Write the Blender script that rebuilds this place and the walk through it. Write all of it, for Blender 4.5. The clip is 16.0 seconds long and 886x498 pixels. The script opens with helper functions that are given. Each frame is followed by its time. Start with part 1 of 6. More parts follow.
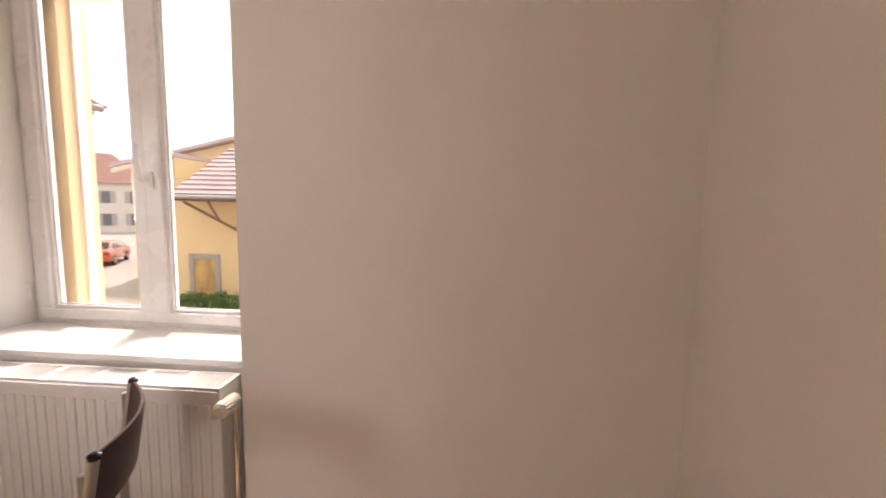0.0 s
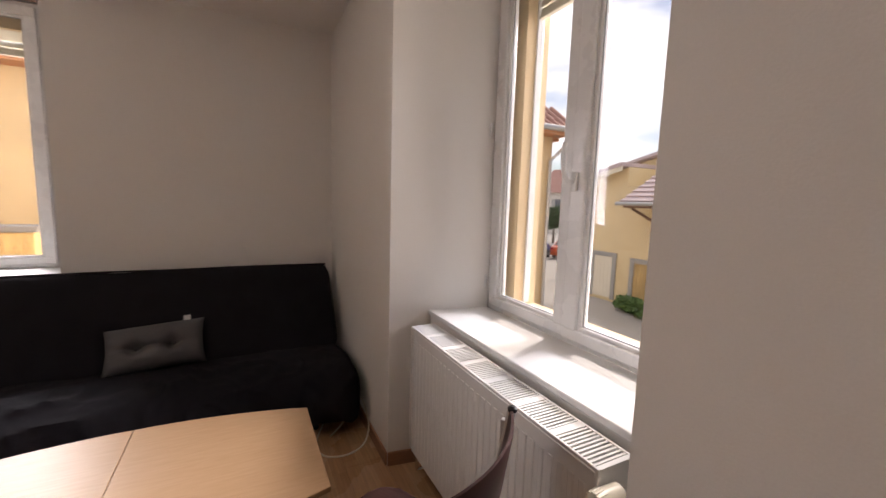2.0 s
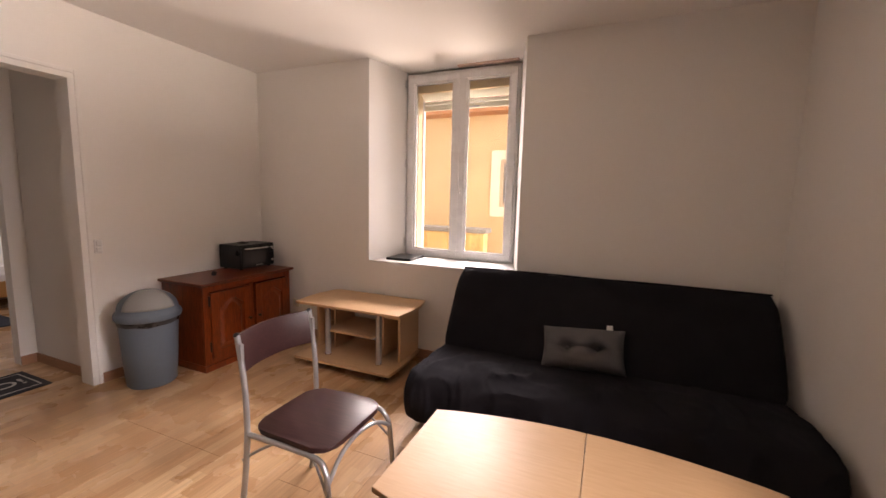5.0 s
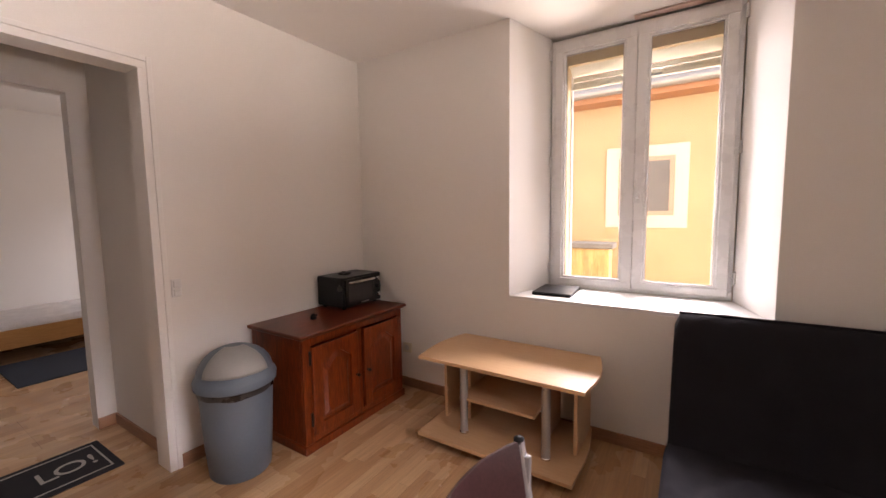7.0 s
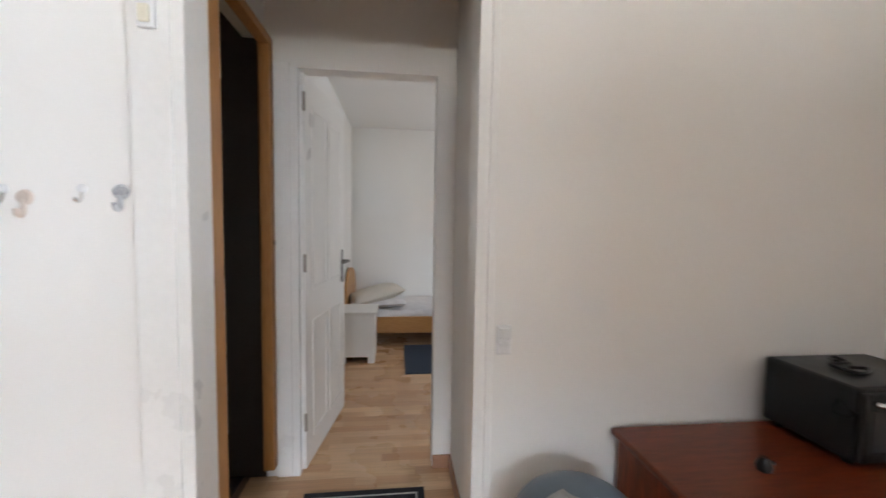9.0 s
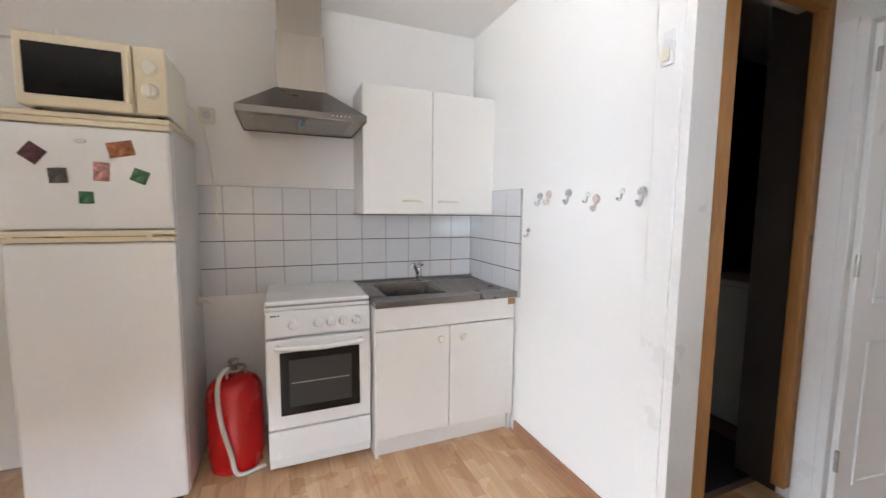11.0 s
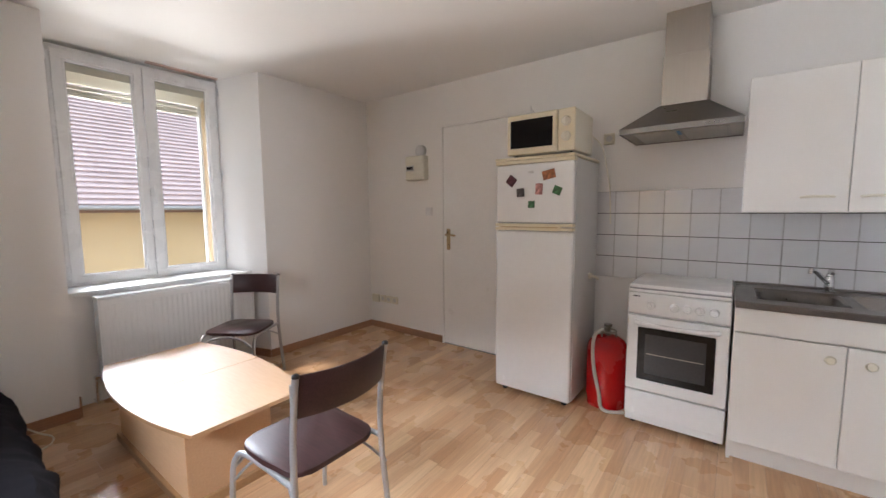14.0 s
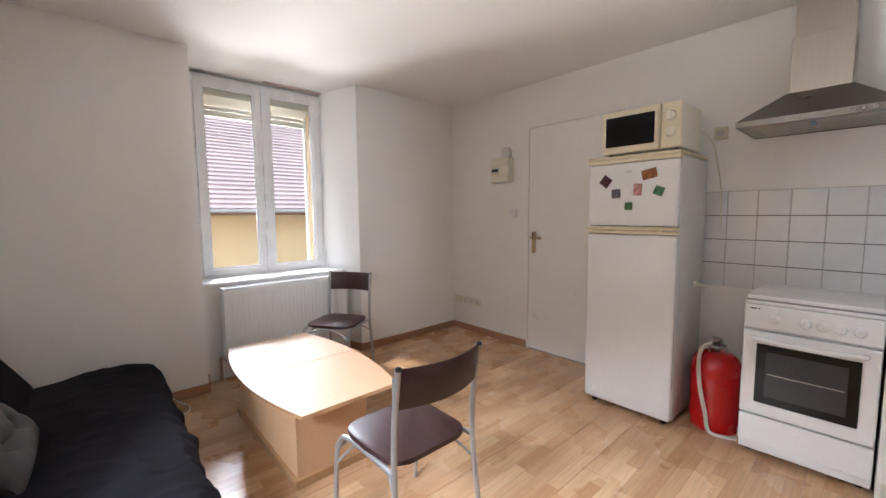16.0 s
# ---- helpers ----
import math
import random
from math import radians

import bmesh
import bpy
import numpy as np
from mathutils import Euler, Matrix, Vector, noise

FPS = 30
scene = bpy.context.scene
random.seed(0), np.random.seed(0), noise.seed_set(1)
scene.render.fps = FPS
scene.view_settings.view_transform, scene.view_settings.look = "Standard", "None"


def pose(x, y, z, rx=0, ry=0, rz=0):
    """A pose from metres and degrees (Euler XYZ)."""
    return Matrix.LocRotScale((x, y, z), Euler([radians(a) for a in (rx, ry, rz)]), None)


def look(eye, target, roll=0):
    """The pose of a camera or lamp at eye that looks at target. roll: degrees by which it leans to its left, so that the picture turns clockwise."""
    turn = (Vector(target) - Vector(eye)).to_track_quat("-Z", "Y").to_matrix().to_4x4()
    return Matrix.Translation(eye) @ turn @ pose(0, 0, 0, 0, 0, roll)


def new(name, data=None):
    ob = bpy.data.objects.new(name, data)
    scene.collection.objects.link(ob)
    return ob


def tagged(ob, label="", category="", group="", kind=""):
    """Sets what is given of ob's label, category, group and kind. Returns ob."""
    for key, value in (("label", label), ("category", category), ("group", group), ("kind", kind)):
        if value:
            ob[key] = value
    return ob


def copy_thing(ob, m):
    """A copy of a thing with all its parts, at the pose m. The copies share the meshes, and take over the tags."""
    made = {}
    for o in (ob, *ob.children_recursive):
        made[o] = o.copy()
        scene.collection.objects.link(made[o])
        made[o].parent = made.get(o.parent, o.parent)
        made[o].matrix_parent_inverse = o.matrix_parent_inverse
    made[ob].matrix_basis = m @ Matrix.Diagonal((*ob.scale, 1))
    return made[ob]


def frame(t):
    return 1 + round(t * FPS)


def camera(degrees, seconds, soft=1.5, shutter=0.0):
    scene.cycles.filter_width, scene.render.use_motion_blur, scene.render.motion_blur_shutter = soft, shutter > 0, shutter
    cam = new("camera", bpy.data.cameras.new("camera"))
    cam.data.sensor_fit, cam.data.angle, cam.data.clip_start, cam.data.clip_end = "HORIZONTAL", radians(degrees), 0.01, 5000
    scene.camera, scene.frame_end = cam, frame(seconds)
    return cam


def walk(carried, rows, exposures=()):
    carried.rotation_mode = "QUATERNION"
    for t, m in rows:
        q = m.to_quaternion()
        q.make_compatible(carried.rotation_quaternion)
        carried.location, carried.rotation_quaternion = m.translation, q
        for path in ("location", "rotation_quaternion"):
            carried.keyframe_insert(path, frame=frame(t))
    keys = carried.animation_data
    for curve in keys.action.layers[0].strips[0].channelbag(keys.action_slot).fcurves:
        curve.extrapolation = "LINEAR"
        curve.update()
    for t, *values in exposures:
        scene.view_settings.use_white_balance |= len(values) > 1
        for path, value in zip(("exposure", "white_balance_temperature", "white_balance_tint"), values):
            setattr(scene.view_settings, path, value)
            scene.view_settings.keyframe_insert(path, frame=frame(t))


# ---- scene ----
cam = camera(97.0, 16.0, shutter=0.2)
PATH = [
    (0, (-0.585, -1.031, 1.309), (-0.714, 0.953, 1.094), 1.3),
    (0.5, (-0.597, -0.95, 1.312), (-1.251, 0.925, 1.075), 1.7),
    (1, (-0.723, -0.815, 1.297), (-1.858, 0.814, 1.057), 1.4),
    (1.5, (-0.817, -0.728, 1.305), (-2.325, 0.563, 1.058), 1.5),
    (2, (-0.794, -0.601, 1.299), (-2.563, 0.302, 1.063), 1.7),
    (2.5, (-0.721, -0.55, 1.3), (-2.639, -0.034, 1.07), 1.7),
    (3, (-0.692, -0.543, 1.296), (-2.672, -0.363, 1.077), 1.8),
    (3.5, (-0.696, -0.58, 1.304), (-2.684, -0.651, 1.09), 1.9),
    (4, (-0.751, -0.676, 1.315), (-2.718, -0.968, 1.098), 1.7),
    (4.5, (-0.837, -0.822, 1.323), (-2.752, -1.354, 1.101), 1.6),
    (5, (-0.971, -0.968, 1.315), (-2.802, -1.736, 1.073), 1.4),
    (7.3, (-1.653, -2.062, 1.322), (-3.308, -3.165, 1.115), -1.1),
    (7.5, (-1.723, -2.17, 1.335), (-3.357, -3.298, 1.095), -1.1),
    (8, (-1.939, -2.505, 1.338), (-3.425, -3.825, 1.119), -1.7),
    (8.5, (-2.073, -2.765, 1.318), (-3.101, -4.472, 1.146), -0.9),
    (9, (-2.168, -2.987, 1.307), (-2.397, -4.969, 1.176), 0.9),
    (9.2, (-2.169, -2.996, 1.295), (-2.035, -4.987, 1.169), 0.9),
    (9.5, (-2.173, -2.955, 1.277), (-1.554, -4.853, 1.157), 1.0),
    (10, (-2.258, -2.857, 1.285), (-1.047, -4.442, 1.145), 0.3),
    (10.2, (-2.307, -2.83, 1.296), (-0.919, -4.261, 1.141), 0.4),
    (12.3, (-2.882, -3.112, 1.296), (-0.914, -2.825, 1.09), 0.1),
    (12.5, (-2.938, -3.146, 1.305), (-0.997, -2.715, 1.091), -0.0),
    (13, (-2.979, -3.206, 1.309), (-1.126, -2.485, 1.094), -0.1),
    (13.5, (-3.011, -3.271, 1.313), (-1.279, -2.294, 1.102), -0.3),
    (14, (-3.031, -3.292, 1.305), (-1.437, -2.1, 1.109), -0.4),
    (14.5, (-3.041, -3.297, 1.302), (-1.584, -1.94, 1.119), -0.4),
    (15, (-3.066, -3.296, 1.313), (-1.718, -1.83, 1.129), -0.6),
    (15.5, (-3.085, -3.277, 1.304), (-1.808, -1.748, 1.123), -0.5),
    (16, (-3.09, -3.247, 1.304), (-1.756, -1.767, 1.124), -0.5),
]
EXPOSURES = [(0.0, 1.55, 7400, 23), (0.5, 1.1, 7300, 23), (1.0, 0.9, 7200, 23), (1.5, 0.85, 7000, 21), (2.5, 0.8, 6800, 20), (3.5, 0.75, 6750, 20), (5.0, 1.0, 7600, 26), (7.5, 1.2, 7100, 26), (8.5, 1.4, 6800, 19), (9.0, 1.65, 5900, 7), (9.5, 1.65, 5850, 8), (10.0, 1.7, 5850, 8), (12.5, 1.85, 5800, 9), (14.0, 1.45, 5950, 11), (16.0, 1.6, 5900, 11)]
walk(cam, [(t, look(eye, target, roll)) for t, eye, target, roll in PATH], EXPOSURES)

# ---- world, sun, light ----
world = bpy.data.worlds.new("sky_world")
scene.world = world
world.use_nodes = True
wn, wl = world.node_tree.nodes, world.node_tree.links
wn.clear()
w_out = wn.new("ShaderNodeOutputWorld")
w_bg = wn.new("ShaderNodeBackground")
w_sky = wn.new("ShaderNodeTexSky")
w_sky.sky_type = "NISHITA"
w_sky.sun_disc = False
w_sky.sun_elevation = radians(55)
w_sky.sun_rotation = radians(-21)
w_co = wn.new("ShaderNodeTexCoord")
w_map = wn.new("ShaderNodeMapping")
w_map.inputs["Scale"].default_value = (1.6, 1.6, 4.5)
w_noise = wn.new("ShaderNodeTexNoise")
w_noise.inputs["Scale"].default_value = 1.7
w_noise.inputs["Detail"].default_value = 7
w_ramp = wn.new("ShaderNodeValToRGB")
w_ramp.color_ramp.elements[0].position = 0.36
w_ramp.color_ramp.elements[1].position = 0.56
w_mix = wn.new("ShaderNodeMix")
w_mix.data_type = "RGBA"
w_mix.inputs["B"].default_value = (11.5, 11.6, 12.0, 1)
w_bg.inputs["Strength"].default_value = 0.088
wl.new(w_co.outputs["Generated"], w_map.inputs["Vector"])
wl.new(w_map.outputs["Vector"], w_noise.inputs["Vector"])
wl.new(w_noise.outputs["Fac"], w_ramp.inputs["Fac"])
wl.new(w_ramp.outputs["Color"], w_mix.inputs["Factor"])
wl.new(w_sky.outputs["Color"], w_mix.inputs["A"])
wl.new(w_mix.outputs["Result"], w_bg.inputs["Color"])
wl.new(w_bg.outputs["Background"], w_out.inputs["Surface"])

sun_data = bpy.data.lights.new("sun", "SUN")
sun_data.energy = 1.5
sun_data.angle = radians(4.0)
sun_data.color = (1.0, 0.94, 0.86)
sun = new("sun", sun_data)
sun.matrix_world = look((-2.5, 6.4, 10), (0, 0, 0))

# fill lamp added in the opening of an assumed bedroom window, never in view
bed_light = bpy.data.lights.new("bedroom_fill", "AREA")
bed_light.shape, bed_light.size, bed_light.size_y = "RECTANGLE", 1.1, 1.4
bed_light.energy, bed_light.color = 3.8, (0.93, 0.96, 1.0)
bed_lamp = new("bedroom_fill", bed_light)
bed_lamp.matrix_world = look((-4.52, -6.6, 1.55), (-2.0, -6.6, 1.45))

# unseen fill lamps outside the room's two windows, for sky and sunlit pale yard
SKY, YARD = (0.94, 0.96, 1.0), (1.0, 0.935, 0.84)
for nm, eye, aim, w, h, p, tone in (("window_fill_north", (-2.65, 6.5, 1.7), (-1.87, 0.5, 1.6), 2.2, 3.2, 65, SKY),
                                    ("window_fill_north_high", (-1.5, 5.5, 3.95), (-1.87, 0.5, 1.7), 2.8, 1.0, 155, SKY),
                                    ("window_fill_north_yard", (-1.2, 9.0, -1.35), (-1.87, 0.5, 1.6), 6.5, 1.5, 330, YARD),
                                    ("window_fill_west", (-8.2, -0.25, 1.6), (-4.3, -2.0, 1.6), 1.6, 2.6, 55, SKY),
                                    ("window_fill_southwest", (-7.9, -5.8, 1.7), (-4.3, -2.3, 1.6), 1.7, 2.6, 75, SKY),
                                    ("window_fill_west_high", (-7.6, -2.4, 4.0), (-4.3, -2.2, 1.7), 3.0, 1.0, 175, SKY),
                                    ("window_fill_west_yard", (-8.0, -1.5, -0.60), (-4.3, -2.2, 1.6), 3.0, 1.2, 60, YARD)):
    fill_light = bpy.data.lights.new(nm, "AREA")
    fill_light.shape, fill_light.size, fill_light.size_y = "RECTANGLE", w, h
    fill_light.energy, fill_light.color, fill_light.spread = p, tone, radians(105)
    new(nm, fill_light).matrix_world = look(eye, aim)

# ---- materials ----
def node_mat(name):
    m = bpy.data.materials.new(name)
    m.use_nodes = True
    return m, m.node_tree.nodes, m.node_tree.links, m.node_tree.nodes["Principled BSDF"]


def mat(name, col, rough=0.5, metal=0.0, var=0.06, scale=6.0, bump=0.1, bscale=90.0, stretch=(1, 1, 1), coat=0.0, spec=0.5, rvar=0.08):
    """A surface with broad and fine unevenness of colour, gloss and relief."""
    m, n, l, b = node_mat(name)
    co = n.new("ShaderNodeTexCoord")
    mp = n.new("ShaderNodeMapping")
    mp.inputs["Scale"].default_value = stretch
    l.new(co.outputs["Object"], mp.inputs["Vector"])
    big, fine = n.new("ShaderNodeTexNoise"), n.new("ShaderNodeTexNoise")
    big.inputs["Scale"].default_value, big.inputs["Detail"].default_value = scale, 4
    fine.inputs["Scale"].default_value, fine.inputs["Detail"].default_value = bscale, 5
    for t in (big, fine):
        l.new(mp.outputs["Vector"], t.inputs["Vector"])
    add = n.new("ShaderNodeMath")
    add.operation = "ADD"
    l.new(big.outputs["Fac"], add.inputs[0])
    l.new(fine.outputs["Fac"], add.inputs[1])
    rng = n.new("ShaderNodeMapRange")
    rng.inputs["From Min"].default_value, rng.inputs["From Max"].default_value = 0.6, 1.4
    rng.inputs["To Min"].default_value, rng.inputs["To Max"].default_value = 1 - var, 1 + var
    l.new(add.outputs[0], rng.inputs["Value"])
    hsv = n.new("ShaderNodeHueSaturation")
    hsv.inputs["Color"].default_value = (*col, 1)
    l.new(rng.outputs["Result"], hsv.inputs["Value"])
    l.new(hsv.outputs["Color"], b.inputs["Base Color"])
    rr = n.new("ShaderNodeMapRange")
    rr.inputs["From Min"].default_value, rr.inputs["From Max"].default_value = 0.3, 0.7
    rr.inputs["To Min"].default_value, rr.inputs["To Max"].default_value = max(rough - rvar, 0.02), min(rough + rvar, 1)
    l.new(big.outputs["Fac"], rr.inputs["Value"])
    l.new(rr.outputs["Result"], b.inputs["Roughness"])
    if bump:
        bp = n.new("ShaderNodeBump")
        bp.inputs["Strength"].default_value = bump
        bp.inputs["Distance"].default_value = 0.004
        l.new(fine.outputs["Fac"], bp.inputs["Height"])
        l.new(bp.outputs["Normal"], b.inputs["Normal"])
    b.inputs["Metallic"].default_value = metal
    b.inputs["Coat Weight"].default_value = coat
    b.inputs["Specular IOR Level"].default_value = spec
    return m


def wood(name, dark, light, rough=0.4, grain=(2.0, 30, 30), coat=0.0, bump=0.06, knots=0.35, spec=0.5):
    """Wood or wood print: long fibres with broad darker figures."""
    m, n, l, b = node_mat(name)
    co = n.new("ShaderNodeTexCoord")
    mp = n.new("ShaderNodeMapping")
    mp.inputs["Scale"].default_value = grain
    l.new(co.outputs["Object"], mp.inputs["Vector"])
    info = n.new("ShaderNodeObjectInfo")
    sh = n.new("ShaderNodeVectorMath")
    sh.operation = "ADD"
    l.new(mp.outputs["Vector"], sh.inputs[0])
    l.new(info.outputs["Random"], sh.inputs[1])
    f1, f2 = n.new("ShaderNodeTexNoise"), n.new("ShaderNodeTexNoise")
    f1.inputs["Scale"].default_value, f1.inputs["Detail"].default_value, f1.inputs["Distortion"].default_value = 1.0, 3, 0.8
    f2.inputs["Scale"].default_value, f2.inputs["Detail"].default_value = 7.0, 6
    for t in (f1, f2):
        l.new(sh.outputs["Vector"], t.inputs["Vector"])
    mx = n.new("ShaderNodeMix")
    mx.inputs["Factor"].default_value = 1 - knots
    l.new(f1.outputs["Fac"], mx.inputs["A"])
    l.new(f2.outputs["Fac"], mx.inputs["B"])
    rp = n.new("ShaderNodeValToRGB")
    rp.color_ramp.elements[0].position, rp.color_ramp.elements[1].position = 0.33, 0.67
    rp.color_ramp.elements[0].color, rp.color_ramp.elements[1].color = (*dark, 1), (*light, 1)
    l.new(mx.outputs["Result"], rp.inputs["Fac"])
    l.new(rp.outputs["Color"], b.inputs["Base Color"])
    bp = n.new("ShaderNodeBump")
    bp.inputs["Strength"].default_value, bp.inputs["Distance"].default_value = bump, 0.002
    l.new(f2.outputs["Fac"], bp.inputs["Height"])
    l.new(bp.outputs["Normal"], b.inputs["Normal"])
    b.inputs["Roughness"].default_value = rough
    b.inputs["Specular IOR Level"].default_value = spec
    b.inputs["Coat Weight"].default_value = coat
    b.inputs["Coat Roughness"].default_value = 0.15
    return m


def laminate(name):
    """Printed three-strip oak laminate: strips 64 mm wide, each with its own tone and grain."""
    m, n, l, b = node_mat(name)

    def calc(op, a, c=None):
        k = n.new("ShaderNodeMath")
        k.operation = op
        for i, v in enumerate((a, c)):
            if v is None:
                continue
            if isinstance(v, (int, float)):
                k.inputs[i].default_value = v
            else:
                l.new(v, k.inputs[i])
        return k.outputs[0]

    geo = n.new("ShaderNodeNewGeometry")
    sep = n.new("ShaderNodeSeparateXYZ")
    l.new(geo.outputs["Position"], sep.inputs[0])
    row_f = calc("DIVIDE", sep.outputs["Y"], 0.0643)
    row = calc("FLOOR", row_f)
    wn1 = n.new("ShaderNodeTexWhiteNoise")
    wn1.noise_dimensions = "1D"
    l.new(row, wn1.inputs["W"])
    along = calc("ADD", calc("DIVIDE", sep.outputs["X"], 0.42), calc("MULTIPLY", wn1.outputs["Value"], 7.0))
    cell = calc("FLOOR", along)
    comb = n.new("ShaderNodeCombineXYZ")
    l.new(row, comb.inputs[0])
    l.new(cell, comb.inputs[1])
    wn2 = n.new("ShaderNodeTexWhiteNoise")
    l.new(comb.outputs[0], wn2.inputs["Vector"])
    tone = n.new("ShaderNodeValToRGB")
    e = tone.color_ramp.elements
    e[0].color, e[1].color = (0.445, 0.25, 0.125, 1), (0.63, 0.42, 0.24, 1)
    mid = e.new(0.35)
    mid.color = (0.50, 0.30, 0.16, 1)
    mid = e.new(0.7)
    mid.color = (0.555, 0.35, 0.195, 1)
    l.new(wn2.outputs["Value"], tone.inputs["Fac"])
    mp = n.new("ShaderNodeVectorMath")
    mp.operation = "MULTIPLY"
    mp.inputs[1].default_value = (2.2, 38, 1)
    l.new(geo.outputs["Position"], mp.inputs[0])
    ad = n.new("ShaderNodeVectorMath")
    ad.operation = "ADD"
    l.new(mp.outputs[0], ad.inputs[0])
    l.new(wn2.outputs["Color"], ad.inputs[1])
    gr = n.new("ShaderNodeTexNoise")
    gr.inputs["Scale"].default_value, gr.inputs["Detail"].default_value, gr.inputs["Distortion"].default_value = 2.2, 6, 0.6
    l.new(ad.outputs[0], gr.inputs["Vector"])
    rg = n.new("ShaderNodeMapRange")
    rg.inputs["From Min"].default_value, rg.inputs["From Max"].default_value = 0.3, 0.7
    rg.inputs["To Min"].default_value, rg.inputs["To Max"].default_value = 0.86, 1.1
    l.new(gr.outputs["Fac"], rg.inputs["Value"])
    # fine printed joint between strips
    fy, fx = calc("FRACT", row_f), calc("FRACT", along)
    joint = calc("MULTIPLY", calc("GREATER_THAN", fy, 0.03), calc("GREATER_THAN", fx, 0.006))
    value = calc("MULTIPLY", rg.outputs["Result"], calc("ADD", calc("MULTIPLY", joint, 0.14), 0.86))
    hsv = n.new("ShaderNodeHueSaturation")
    l.new(tone.outputs["Color"], hsv.inputs["Color"])
    l.new(value, hsv.inputs["Value"])
    l.new(hsv.outputs["Color"], b.inputs["Base Color"])
    smear = n.new("ShaderNodeTexNoise")
    smear.inputs["Scale"].default_value, smear.inputs["Detail"].default_value = 3.0, 4
    l.new(geo.outputs["Position"], smear.inputs["Vector"])
    rr = n.new("ShaderNodeMapRange")
    rr.inputs["To Min"].default_value, rr.inputs["To Max"].default_value = 0.20, 0.36
    l.new(smear.outputs["Fac"], rr.inputs["Value"])
    l.new(rr.outputs["Result"], b.inputs["Roughness"])
    bp = n.new("ShaderNodeBump")
    bp.inputs["Strength"].default_value, bp.inputs["Distance"].default_value = 0.05, 0.002
    l.new(gr.outputs["Fac"], bp.inputs["Height"])
    l.new(bp.outputs["Normal"], b.inputs["Normal"])
    return m


def glass(name, tint=(1, 1, 1), rough=0.0):
    """Thin window glass: mostly clear, with a faint mirror on it."""
    m, n, l, b = node_mat(name)
    n.remove(b)
    tr, gl, mx, fr = n.new("ShaderNodeBsdfTransparent"), n.new("ShaderNodeBsdfGlossy"), n.new("ShaderNodeMixShader"), n.new("ShaderNodeLayerWeight")
    pw, sc = n.new("ShaderNodeMath"), n.new("ShaderNodeMath")
    pw.operation, sc.operation = "POWER", "MULTIPLY_ADD"
    pw.inputs[1].default_value, sc.inputs[1].default_value, sc.inputs[2].default_value = 4.0, 0.35, 0.02
    tr.inputs["Color"].default_value = (*tint, 1)
    gl.inputs["Roughness"].default_value = rough
    l.new(fr.outputs["Facing"], pw.inputs[0])
    l.new(pw.outputs[0], sc.inputs[0])
    l.new(sc.outputs[0], mx.inputs[0])
    l.new(tr.outputs[0], mx.inputs[1])
    l.new(gl.outputs[0], mx.inputs[2])
    l.new(mx.outputs[0], n["Material Output"].inputs["Surface"])
    return m


M_WALL = mat("wall_paint", (0.86, 0.845, 0.82), 0.75, var=0.025, scale=1.3, bump=0.12, bscale=220, spec=0.25)
M_CEIL = mat("ceiling_paint", (0.87, 0.855, 0.835), 0.85, var=0.02, scale=1.0, bump=0.1, bscale=160, spec=0.2)
M_TRIM = mat("white_gloss_paint", (0.86, 0.85, 0.83), 0.35, var=0.03, scale=4, bump=0.05, bscale=50)
M_SILL = mat("white_sill_paint", (0.82, 0.82, 0.81), 0.4, var=0.02, scale=3, bump=0.05, bscale=120)
M_PVC = mat("white_pvc", (0.80, 0.80, 0.80), 0.28, var=0.02, scale=5, bump=0.02, bscale=60)
# seal grey, also the painted shade in the door and cooker lid gaps
M_GASKET_GAP = mat("grey_gasket_and_gap_shade", (0.25, 0.25, 0.26), 0.6, var=0.05)
M_GLASS = glass("window_glass", (0.86, 0.87, 0.865))
M_FLOOR = laminate("three_strip_laminate")
M_UNDER = mat("dark_underlay", (0.10, 0.065, 0.04), 0.8)
M_BASE = wood("baseboard_wood_print", (0.30, 0.15, 0.085), (0.42, 0.235, 0.14), 0.45, (2, 2, 30))
M_OCHRE = mat("ochre_render", (0.70, 0.56, 0.34), 0.9, var=0.10, scale=2.0, bump=0.9, bscale=26, spec=0.1)
M_OCHRE_WARM = mat("warm_ochre_roughcast", (0.56, 0.43, 0.26), 0.9, var=0.14, scale=2.5, bump=1.0, bscale=22, spec=0.1)
M_OCHRE_SMOOTH = mat("ochre_reveal_paint", (0.74, 0.57, 0.37), 0.8, var=0.05, scale=3, bump=0.15, bscale=80, spec=0.15)
M_CREAM = mat("cream_plastic", (0.74, 0.66, 0.48), 0.35, var=0.04, scale=6, bump=0.02)
M_CREAM_PALE = mat("pale_cream_plastic", (0.76, 0.72, 0.60), 0.4, var=0.04, scale=6, bump=0.02)
M_ENAMEL = mat("white_enamel", (0.80, 0.80, 0.79), 0.2, var=0.02, scale=4, bump=0.02, bscale=30, coat=0.3)
M_CAB = mat("white_melamine", (0.79, 0.77, 0.73), 0.38, var=0.025, scale=4, bump=0.03, bscale=140)
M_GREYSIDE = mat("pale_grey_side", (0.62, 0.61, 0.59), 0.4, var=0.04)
M_STEEL = mat("brushed_steel", (0.40, 0.365, 0.32), 0.34, 1.0, var=0.05, scale=1.5, bump=0.0, bscale=14, rvar=0.04, stretch=(6, 6, 0.4))
M_SINK = mat("worn_steel_sink", (0.25, 0.23, 0.215), 0.34, 1.0, var=0.15, scale=8, bump=0.05, bscale=120)
M_STEEL_DARK = mat("dark_brushed_steel", (0.22, 0.205, 0.19), 0.30, 1.0, var=0.04, scale=1.5, bump=0.0, bscale=20, rvar=0.03)
